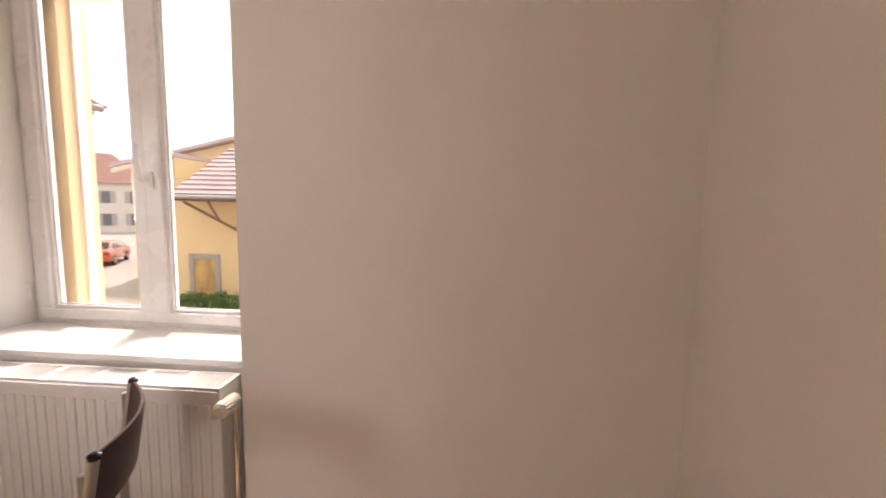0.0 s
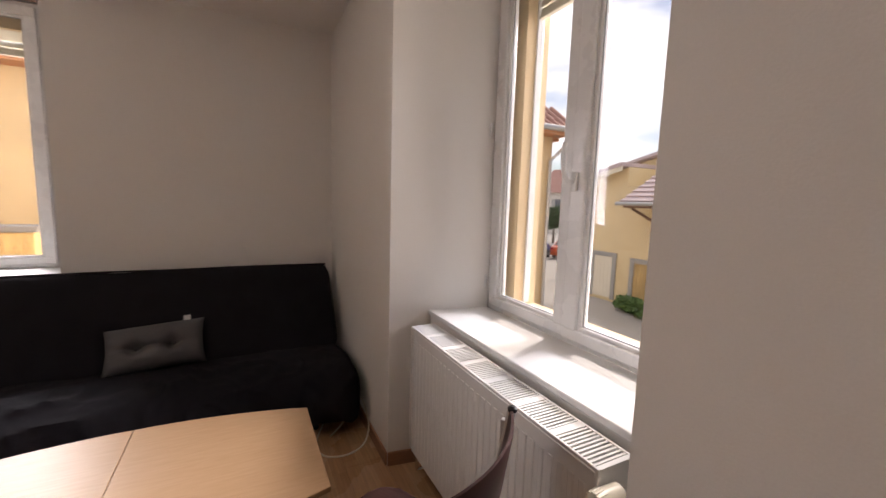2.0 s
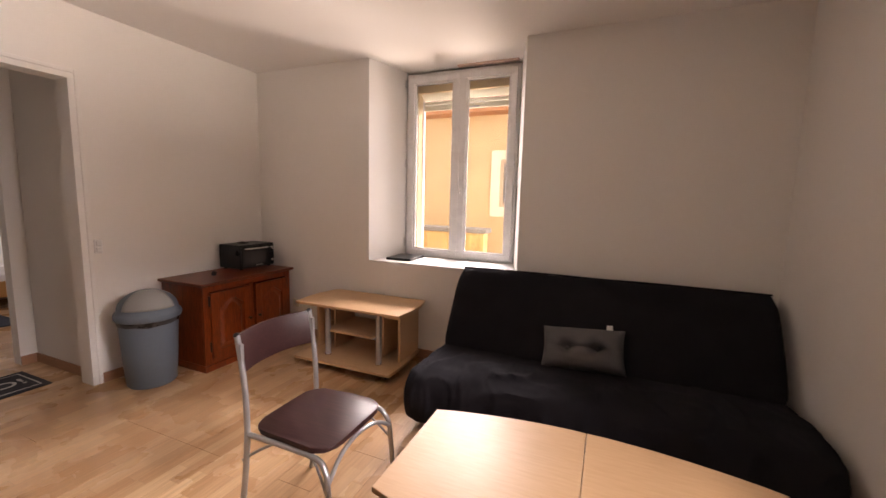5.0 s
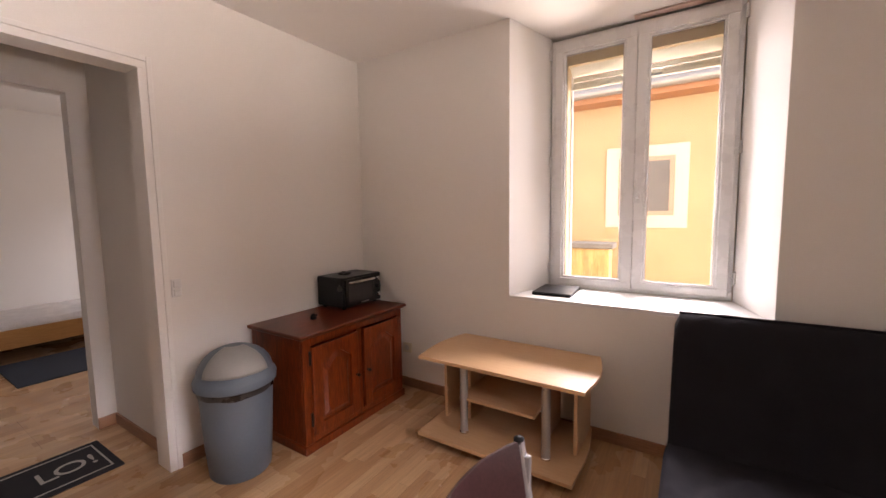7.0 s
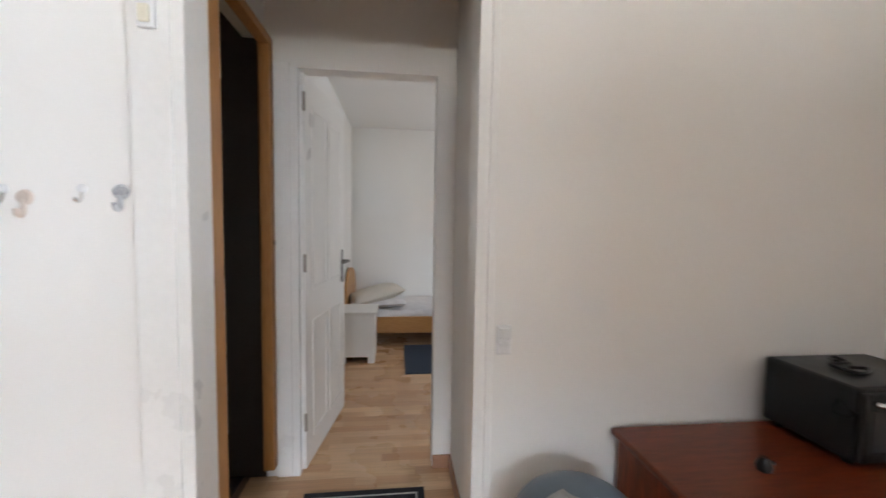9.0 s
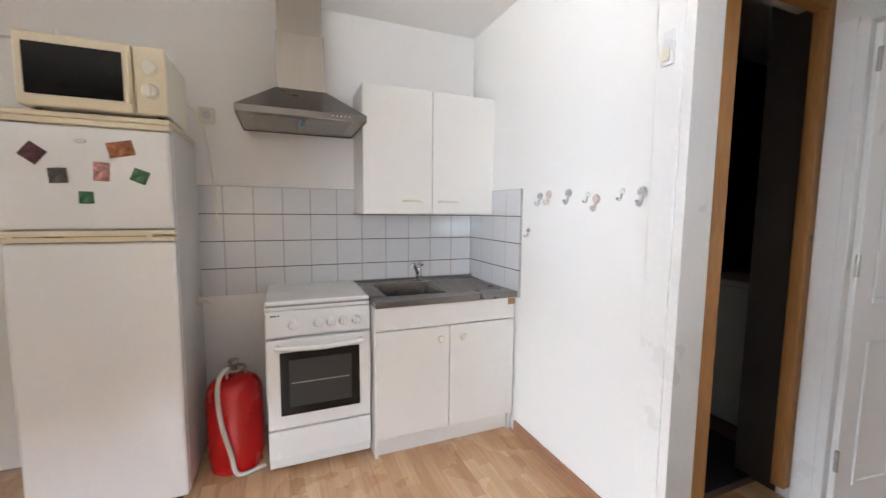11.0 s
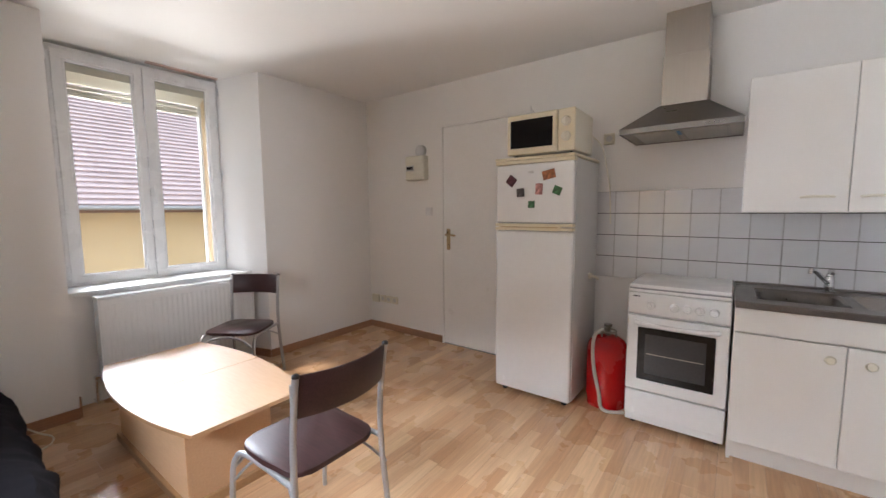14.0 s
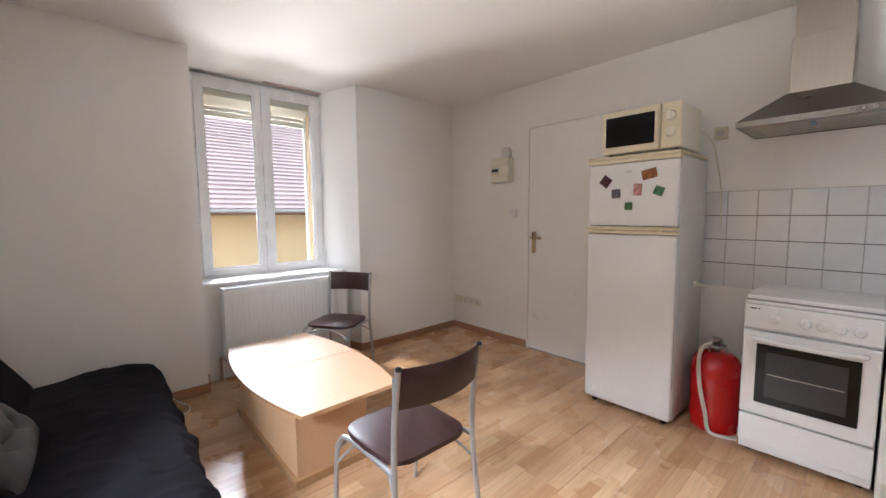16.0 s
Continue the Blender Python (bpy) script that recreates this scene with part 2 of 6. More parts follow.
M_CHROME = mat("chrome", (0.72, 0.72, 0.72), 0.12, 1.0, var=0.03, bump=0.0)
M_TUBE = mat("grey_lacquered_tube", (0.42, 0.42, 0.43), 0.35, 0.65, var=0.05, bump=0.02)
M_WENGE = wood("dark_wenge_print", (0.026, 0.010, 0.010), (0.055, 0.022, 0.022), 0.38, (26, 2, 26), bump=0.05, spec=0.35)
M_BEECH = wood("beech_print", (0.585, 0.36, 0.195), (0.635, 0.405, 0.228), 0.40, (14, 1.6, 14), bump=0.03, knots=0.2)
M_BEECH_DARK = wood("beech_edge_band", (0.34, 0.19, 0.085), (0.42, 0.25, 0.115), 0.45, (14, 1.6, 14))
M_OAK_DARK = wood("red_brown_stained_oak", (0.075, 0.011, 0.003), (0.26, 0.050, 0.011), 0.30, (22, 22, 2.4), coat=0.0, spec=0.32)
M_OAK_TOP = wood("red_brown_stained_top", (0.062, 0.011, 0.004), (0.16, 0.034, 0.011), 0.30, (2.2, 22, 22), coat=0.0, spec=0.4)
M_PINE = wood("orange_wood_frame", (0.36, 0.16, 0.045), (0.50, 0.25, 0.085), 0.4, (24, 24, 2))
M_BEDWOOD = wood("honey_bed_wood", (0.42, 0.20, 0.06), (0.56, 0.30, 0.10), 0.4, (2, 24, 24))
M_TWEED = mat("black_sofa_cover", (0.0165, 0.0155, 0.0195), 0.9, var=0.3, scale=7, bump=0.45, bscale=420, spec=0.08)
M_PILLOW = mat("grey_satin_cushion", (0.085, 0.082, 0.085), 0.5, var=0.12, scale=9, bump=0.3, bscale=300)
M_BLACK = mat("black_plastic", (0.009, 0.009, 0.010), 0.35, var=0.1, bump=0.03, spec=0.3)
M_BLACKGLASS = mat("dark_oven_glass", (0.005, 0.005, 0.006), 0.06, var=0.1, bump=0.0, spec=0.3)
M_OVENIN = mat("grey_oven_pane", (0.048, 0.048, 0.050), 0.1, var=0.15, bump=0.0, spec=0.3)
M_BIN = mat("blue_grey_plastic", (0.115, 0.15, 0.19), 0.45, var=0.05, scale=5, bump=0.05)
M_BINLID = mat("pale_grey_plastic", (0.28, 0.28, 0.27), 0.38, var=0.05, scale=4, bump=0.03)
M_BAG = mat("black_bin_bag", (0.02, 0.019, 0.02), 0.3, var=0.2, scale=20, bump=0.6, bscale=60)
M_RED = mat("red_gas_bottle_paint", (0.47, 0.004, 0.006), 0.26, var=0.08, scale=5, bump=0.05, coat=0.2)
M_HOSE = mat("pale_hose", (0.60, 0.57, 0.52), 0.5)
M_BRASS = mat("aged_brass", (0.46, 0.34, 0.19), 0.3, 1.0, var=0.1, bump=0.02)
M_TILE = mat("white_glazed_tile", (0.72, 0.72, 0.73), 0.08, var=0.03, scale=3, bump=0.02, bscale=12, coat=0.4)
M_JOINT = mat("dark_joint", (0.075, 0.07, 0.065), 0.9, var=0.3, scale=12)
M_GROUT = mat("dirty_grout", (0.46, 0.45, 0.44), 0.9, var=0.25, scale=12)
M_MAT = mat("dark_doormat_pile", (0.018, 0.018, 0.024), 0.95, var=0.3, bump=0.8, bscale=500)
M_MATW = mat("pale_doormat_print", (0.52, 0.51, 0.48), 0.95, var=0.1, bump=0.5, bscale=500)
M_RUG = mat("dark_blue_rug", (0.030, 0.040, 0.062), 0.95, var=0.2, bump=0.6, bscale=300)
M_LINEN = mat("pale_grey_linen", (0.70, 0.68, 0.68), 0.85, var=0.16, scale=10, bump=0.25, bscale=120)
M_PILLOWBED = mat("cream_pillowcase", (0.66, 0.62, 0.55), 0.85, var=0.05, scale=6, bump=0.2, bscale=100)
# darkness of the unlit bathroom is put into this wall colour
M_BATHWALL = mat("bathroom_wall_in_shade", (0.075, 0.07, 0.066), 0.35, var=0.2, scale=4)
M_BATHFLOOR = mat("brown_bathroom_lino", (0.15, 0.10, 0.07), 0.5, var=0.1)
M_PHOTO = [mat("magnet_print_%s" % n, c, 0.35, var=0.7, scale=40, bump=0.0) for n, c in
           (("plum", (0.09, 0.03, 0.04)), ("amber", (0.30, 0.11, 0.04)), ("grey", (0.10, 0.09, 0.09)), ("rose", (0.45, 0.22, 0.20)), ("green", (0.06, 0.16, 0.07)))]
M_ROOF = mat("faded_clay_tiles", (0.50, 0.41, 0.41), 0.85, var=0.22, scale=1.2, bump=0.4, bscale=14)
M_ROOFRED = mat("red_clay_tiles", (0.36, 0.20, 0.165), 0.85, var=0.2, scale=2, bump=0.4, bscale=20)
M_FASCIA = mat("brown_fascia", (0.20, 0.115, 0.075), 0.7, var=0.1)
M_ZINC = mat("zinc_gutter", (0.40, 0.40, 0.40), 0.45, 0.7)
M_STONE = mat("grey_stone_surround", (0.36, 0.35, 0.33), 0.85, var=0.12, scale=5)
M_SURROUND = mat("cream_window_surround", (0.74, 0.68, 0.55), 0.8, var=0.04)
M_STAIN = mat("weather_stained_render", (0.50, 0.34, 0.15), 0.9, var=0.55, scale=3.5, bump=0.5, bscale=30, stretch=(1, 3, 0.5))
M_COPING = mat("grey_coping", (0.20, 0.19, 0.18), 0.9, var=0.25, scale=6)
M_GRAVEL = mat("pale_gravel", (0.42, 0.38, 0.33), 0.95, var=0.22, scale=0.35, bump=0.6, bscale=9)
M_LEAF = mat("green_leaf", (0.10, 0.18, 0.045), 0.6, var=0.4, scale=3)
M_TREELEAF = mat("dark_green_leaf", (0.05, 0.085, 0.03), 0.6, var=0.4, scale=3)
M_BARK = mat("brown_bark", (0.10, 0.07, 0.05), 0.9)
M_CARORANGE = mat("orange_car_paint", (0.55, 0.11, 0.035), 0.25, var=0.03, coat=0.6)
M_CARBLUE = mat("blue_car_paint", (0.03, 0.11, 0.35), 0.25, var=0.03, coat=0.6)
M_CARGLASS = mat("dark_car_glass", (0.05, 0.055, 0.06), 0.05, var=0.05, bump=0, coat=0.5)
M_RUBBER = mat("black_rubber", (0.02, 0.02, 0.02), 0.8)
M_TAILRED = mat("red_lamp_glass", (0.35, 0.01, 0.01), 0.2)
M_HOUSE = mat("pale_house_render", (0.62, 0.57, 0.51), 0.9, var=0.06, scale=0.6)
M_HOUSEWIN = mat("far_window_pane", (0.14, 0.15, 0.17), 0.2, var=0.1, bump=0)
M_BLIND = mat("grey_curtain", (0.20, 0.195, 0.19), 0.8, var=0.12, scale=5, stretch=(1, 8, 1))
M_FILTER = mat("pale_hood_filter", (0.42, 0.41, 0.38), 0.5, 0.6, var=0.1, bump=0.3, bscale=160)
M_BLUE = mat("blue_film", (0.06, 0.22, 0.40), 0.4)
M_HOOKGREY = mat("grey_hook_plastic", (0.50, 0.51, 0.53), 0.3, 0.3)
M_HOOKTAN = mat("tan_hook_plastic", (0.60, 0.51, 0.45), 0.4)


# ---- mesh helpers ----
def mesh_ob(name, bm, material, smooth=False):
    bmesh.ops.recalc_face_normals(bm, faces=bm.faces)
    me = bpy.data.meshes.new(name)
    if smooth:
        for fc in bm.faces:
            fc.smooth = True
        for ed in bm.edges:
            if len(ed.link_faces) == 2 and ed.calc_face_angle(0) > radians(38):
                ed.smooth = False
    bm.to_mesh(me)
    bm.free()
    for mt in (material if isinstance(material, (list, tuple)) else [material]):
        me.materials.append(mt)
    return new(name, me)


def part(name, bm, material, parent, label="", smooth=False, kind=""):
    ob = mesh_ob(name, bm, material, smooth)
    ob.parent = parent
    return tagged(ob, label, kind=kind)


def thing(name, at, rz, label, category, group="", kind=""):
    ob = new(name)
    ob.empty_display_size = 0.1
    ob.matrix_world = pose(*at, 0, 0, rz)
    return tagged(ob, label, category, group, kind)


def whole(name, bm, material, label, category, group="", kind="", smooth=False):
    return tagged(mesh_ob(name, bm, material, smooth), label, category, group, kind)


def struct(name, bm, material, label="", category="", smooth=False):
    return tagged(mesh_ob(name, bm, material, smooth), label, category, kind="structure")


def box(bm, x0, x1, y0, y1, z0, z1, bevel=0.0, seg=2, mi=0):
    """An upright box; its edges are rounded by bevel."""
    t = bmesh.new()
    v = [t.verts.new((x, y, z)) for x in sorted((x0, x1)) for y in sorted((y0, y1)) for z in sorted((z0, z1))]
    for q in ((0, 1, 3, 2), (4, 6, 7, 5), (0, 4, 5, 1), (2, 3, 7, 6), (0, 2, 6, 4), (1, 5, 7, 3)):
        t.faces.new([v[i] for i in q])
    if bevel:
        bmesh.ops.bevel(t, geom=t.edges[:], offset=bevel, segments=seg, affect="EDGES", profile=0.5)
    return merge(bm, t, mi)


def merge(bm, t, mi=0):
    for fc in t.faces:
        fc.material_index = mi
    me = bpy.data.meshes.new("tmp")
    t.to_mesh(me)
    t.free()
    bm.from_mesh(me)
    bpy.data.meshes.remove(me)
    return bm


def prism(bm, poly, z0, z1, bevel=0.0, mi=0):
    """A plan polygon (x, y) raised from z0 to z1."""
    t = bmesh.new()
    lo = [t.verts.new((x, y, z0)) for x, y in poly]
    hi = [t.verts.new((x, y, z1)) for x, y in poly]
    t.faces.new(lo[::-1])
    t.faces.new(hi)
    k = len(poly)
    for i in range(k):
        t.faces.new((lo[i], lo[(i + 1) % k], hi[(i + 1) % k], hi[i]))
    if bevel:
        bmesh.ops.bevel(t, geom=[e for e in t.edges if abs(e.verts[0].co.z - e.verts[1].co.z) < 1e-6], offset=bevel, segments=2, affect="EDGES", profile=0.5)
    return merge(bm, t, mi)


def tube(bm, pts, r, sides=10, mi=0, closed=False):
    """A round bar along points; r is one radius or one for each point."""
    pts = [Vector(p) for p in pts]
    rr = r if isinstance(r, (list, tuple)) else [r] * len(pts)
    rings = []
    up = None
    for i, p in enumerate(pts):
        d = (pts[min(i + 1, len(pts) - 1)] - pts[max(i - 1, 0)]).normalized()
        if up is None:
            up = Vector((0, 0, 1)) if abs(d.z) < 0.9 else Vector((1, 0, 0))
        a = d.cross(up).normalized()
        up = a.cross(d).normalized()
        rings.append([bm.verts.new(p + rr[i] * (math.cos(2 * math.pi * k / sides) * a + math.sin(2 * math.pi * k / sides) * up)) for k in range(sides)])
    for q, w in zip(rings, rings[1:]):
        for k in range(sides):
            bm.faces.new((q[k], q[(k + 1) % sides], w[(k + 1) % sides], w[k])).material_index = mi
    bm.faces.new(rings[0][::-1]).material_index = mi
    bm.faces.new(rings[-1]).material_index = mi
    return bm


def curve(pts, steps=6):
    """Points of a smooth line through pts."""
    pts = [Vector(p) for p in pts]
    out = []
    for i in range(len(pts) - 1):
        p0, p1, p2, p3 = pts[max(i - 1, 0)], pts[i], pts[i + 1], pts[min(i + 2, len(pts) - 1)]
        for k in range(steps):
            u = k / steps
            out.append(0.5 * (2 * p1 + (p2 - p0) * u + (2 * p0 - 5 * p1 + 4 * p2 - p3) * u * u + (3 * p1 - p0 - 3 * p2 + p3) * u ** 3))
    return out + [pts[-1]]


def lathe(bm, profile, sides=28, centre=(0, 0, 0), axis="z", mi=0):
    """A turned body from (radius, height) pairs."""
    c = Vector(centre)
    rings = []
    for r, h in profile:
        ring = []
        for k in range(sides):
            a, b = r * math.cos(2 * math.pi * k / sides), r * math.sin(2 * math.pi * k / sides)
            ring.append(bm.verts.new(c + Vector({"z": (a, b, h), "x": (h, a, b), "y": (a, h, b)}[axis])))
        rings.append(ring)
    for q, w in zip(rings, rings[1:]):
        for k in range(sides):
            bm.faces.new((q[k], q[(k + 1) % sides], w[(k + 1) % sides], w[k])).material_index = mi
    for ring, (r, h) in ((rings[0], profile[0]), (rings[-1], profile[-1])):
        if r > 1e-5:
            bm.faces.new(ring).material_index = mi
    bmesh.ops.remove_doubles(bm, verts=[v for ring in (rings[0], rings[-1]) for v in ring], dist=1e-6)
    return bm


def B():
    return bmesh.new()


# ---- structure: main room ----
H = 2.475
WX, SY = -3.855, -4.14
AL, AR = -2.508, -1.217          # north alcove at the room face
bm = B()
prism(bm, [(-4.36, 0.0), (AL, 0.0), (-2.430, 0.495), (-2.430, 0.59), (-4.36, 0.59)], -0.25, H)
prism(bm, [(AR, 0.0), (0.25, 0.0), (0.25, 0.59), (-1.333, 0.59), (-1.333, 0.495)], -0.25, H)
box(bm, -2.6, -1.15, 0.20, 0.59, -0.25, 0.754)
struct("wall_north", bm, M_WALL, "off-white painted thick wall with deep window alcove", "wall")
bm = B()
box(bm, -4.49, -2.335, 0.59, 0.72, -2.9, 2.9)
box(bm, -1.415, 0.25, 0.59, 0.72, -2.9, 2.9)
box(bm, -2.335, -1.415, 0.59, 0.72, -2.9, 0.80)
box(bm, -2.335, -1.415, 0.59, 0.72, 2.30, 2.9)
struct("wall_north_outside", bm, M_OCHRE_SMOOTH, "ochre rendered outer wall round the window", "wall")
bm = B()
box(bm, -2.62, -1.13, 0.188, 0.495, 0.754, 0.778, 0.004)
struct("window_sill_north", bm, M_SILL, "white painted deep window sill above the radiator", "sill")
BY0, BY1 = -2.88, -1.576         # west alcove at the room face
bm = B()
prism(bm, [(WX, 0.0), (-4.36, 0.0), (-4.36, -1.70), (-4.30, -1.70), (WX, BY1)], -0.25, H)
prism(bm, [(WX, BY0), (-4.30, -2.765), (-4.36, -2.765), (-4.36, -4.26), (WX, -4.26)], -0.25, H)
prism(bm, [(WX, BY1), (WX, BY0), (-4.36, -2.90), (-4.36, -1.56)], -0.25, 0.770)
struct("wall_west", bm, M_WALL, "off-white painted thick wall with window recess", "wall")
bm = B()
prism(bm, [(WX - 0.001, BY1), (-4.30, -1.70), (-4.30, -2.765), (WX - 0.001, BY0)], 0.770, 0.790, 0.003)
struct("window_sill_west", bm, M_SILL, "white painted deep window sill", "sill")
bm = B()
box(bm, -4.49, -4.36, -2.665, 0.56, -2.9, 0.80)
box(bm, -4.49, -4.36, -4.26, -2.665, -2.9, 2.9)
box(bm, -4.49, -4.36, -1.795, 0.56, 0.80, 2.9)
box(bm, -4.49, -4.36, -2.665, -1.795, 2.30, 2.9)
struct("wall_west_outside", bm, M_OCHRE_SMOOTH, "ochre rendered outer wall round the window", "wall")
bm = B()
box(bm, 0.0, 0.25, SY - 0.12, 0.0, -0.25, H)
struct("wall_east", bm, M_WALL, "off-white painted kitchen wall", "wall")
bm = B()
DL, DR, DH = -1.60, -2.40, 2.022   # doorway to the hall
box(bm, WX, DR - 0.035, SY - 0.12, SY, -0.25, H)
box(bm, DL + 0.035, 0.0, SY - 0.12, SY, -0.25, H)
box(bm, DR - 0.035, DL + 0.035, SY - 0.12, SY, DH + 0.035, H)
struct("wall_south", bm, M_WALL, "off-white painted wall with doorway to the hall", "wall")
bm = B()
box(bm, -4.70, 0.25, -8.30, 0.70, H, H + 0.25)
struct("ceiling", bm, M_CEIL, "white painted plaster ceiling", "ceiling")
bm = B()
box(bm, -4.36, 0.0, -8.15, 0.56, -0.24, -0.011)
floor = struct("floor", bm, M_UNDER, "oak-coloured three-strip laminate floor", "floor")

# doorway lining and casing
bm = B()
box(bm, DR - 0.035, DR, SY - 0.135, SY + 0.006, 0, DH, 0.002)
box(bm, DL, DL + 0.035, SY - 0.135, SY + 0.006, 0, DH, 0.002)
box(bm, DR - 0.035, DL + 0.035, SY - 0.135, SY + 0.006, DH, DH + 0.035, 0.002)
box(bm, DR - 0.058, DR - 0.035, SY, SY + 0.012, 0, DH + 0.058, 0.003)
box(bm, DL + 0.035, DL + 0.135, SY, SY + 0.012, 0, DH + 0.058, 0.003)
box(bm, DR - 0.035, DL + 0.035, SY, SY + 0.012, DH + 0.035, DH + 0.058, 0.003)
struct("door_frame_hall", bm, M_TRIM, "white painted wooden doorway lining and casing", "door frame")


def baseboard(runs, inner):
    """Skirting along wall runs (x0, y0, x1, y1), standing off towards the inner side."""
    for x0, y0, x1, y1 in runs:
        bm = B()
        d = Vector((x1 - x0, y1 - y0, 0))
        ln = d.length
        box(bm, 0, ln, 0, 0.012, 0.0, 0.07, 0.003)
        ob = struct("baseboard", bm, M_BASE, "brown wood-print skirting board", "baseboard")
        ob.matrix_world = Matrix.Translation((x0, y0, 0)) @ Matrix.Rotation(math.atan2(d.y, d.x), 4, "Z")


baseboard([(-0.012, 0, AR - 0.002, 0), (AL, 0, -3.843, 0),                       # north
           (WX, 0, WX, SY + 0.012), (WX, SY, DR - 0.058, SY), (DL + 0.135, SY, -0.62, SY),
           (0, -1.03, 0, 0), (AR, 0.0, -1.27, 0.2), (-2.475, 0.2, AL, 0.0)], None)

# ---- structure: hall, bathroom, bedroom ----
PY = -5.00                       # face of the bedroom partition
bm = B()
box(bm, -2.58, -2.458, PY, SY - 0.12, -0.25, H)
struct("wall_hall_west", bm, M_WALL, "off-white painted hall wall", "wall")
bm = B()
box(bm, -1.53, -1.43, SY - 0.19, SY - 0.12, -0.25, H)
box(bm, -1.53, -1.43, SY - 0.86, SY - 0.19, 2.17, H)
struct("wall_hall_east", bm, M_WALL, "off-white wall above the bathroom doorway", "wall")
bm = B()
BL, BR, BH = -1.645, -2.36, 2.045
box(bm, -4.36, BR, PY - 0.10, PY, -0.25, H)
box(bm, BL, -1.512, PY - 0.10, PY, -0.25, H)
box(bm, BR, BL, PY - 0.10, PY, BH, H)
struct("wall_bedroom_partition", bm, M_WALL, "off-white painted partition with bedroom doorway", "wall")
bm = B()
box(bm, -1.59, -1.33, -8.02, PY - 0.10, -0.25, H)
struct("wall_bedroom_east", bm, M_WALL, "white painted bedroom wall", "wall")
bm = B()
box(bm, -4.36, -1.33, -8.15, -8.02, -0.25, H)
struct("wall_bedroom_south", bm, M_WALL, "white painted bedroom wall behind the bed", "wall")
# window opening assumed out of view, cut to let light into the bedroom
bm = B()
box(bm, -4.65, -4.36, -8.15, -7.15, -2.9, H)
box(bm, -4.65, -4.36, -6.05, -4.26, -2.9, H)
box(bm, -4.65, -4.36, -7.15, -6.05, -2.9, 0.85)
box(bm, -4.65, -4.36, -7.15, -6.05, 2.25, H)
struct("wall_bedroom_west", bm, M_WALL, "white bedroom wall with an assumed window opening", "wall")
bm = B()
box(bm, BL - 0.035, BL, PY - 0.10, PY + 0.014, 0, BH, 0.002)
box(bm, BL, BL + 0.075, PY, PY + 0.014, 0, BH + 0.02, 0.003)
struct("door_frame_bedroom", bm, M_TRIM, "white painted bedroom door frame", "door frame")
# bathroom doorway frame of orange wood
bm = B()
box(bm, -1.60, -1.512, SY - 0.21, SY - 0.136, 0, 2.17, 0.003)
box(bm, -1.565, -1.512, PY, PY + 0.05, 0.06, 2.17, 0.003)
box(bm, -1.565, -1.512, PY + 0.05, SY - 0.19, 2.13, 2.17, 0.003)
struct("door_frame_bathroom", bm, M_PINE, "orange-brown varnished wooden bathroom door frame", "door frame")
bm = B()
lathe(bm, [(0.0, 0), (0.012, 0), (0.012, 0.012), (0.006, 0.016), (0, 0.016)], 12, (-1.575, PY + 0.022, 1.20), "x")
whole("door_latch", bm, M_CHROME, "small chrome catch on the wooden bathroom door frame", "latch")
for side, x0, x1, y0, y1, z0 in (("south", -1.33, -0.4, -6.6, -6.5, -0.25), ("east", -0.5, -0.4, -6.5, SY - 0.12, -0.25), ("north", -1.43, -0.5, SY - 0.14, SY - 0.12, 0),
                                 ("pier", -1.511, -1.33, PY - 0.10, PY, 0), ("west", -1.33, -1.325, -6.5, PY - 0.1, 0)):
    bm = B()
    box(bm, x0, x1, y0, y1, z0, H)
    struct("wall_bathroom_" + side, bm, M_BATHWALL, "bathroom wall coloured dark for the unlit room", "wall")
bm = B()
box(bm, -1.43, -0.5, -6.5, SY - 0.14, -0.011, 0.0)
struct("floor_bathroom", bm, M_BATHFLOOR, "brown bathroom floor covering", "floor")
baseboard([(-2.458, SY - 0.136, -2.458, PY), (-2.458, PY, BR, PY)], None)


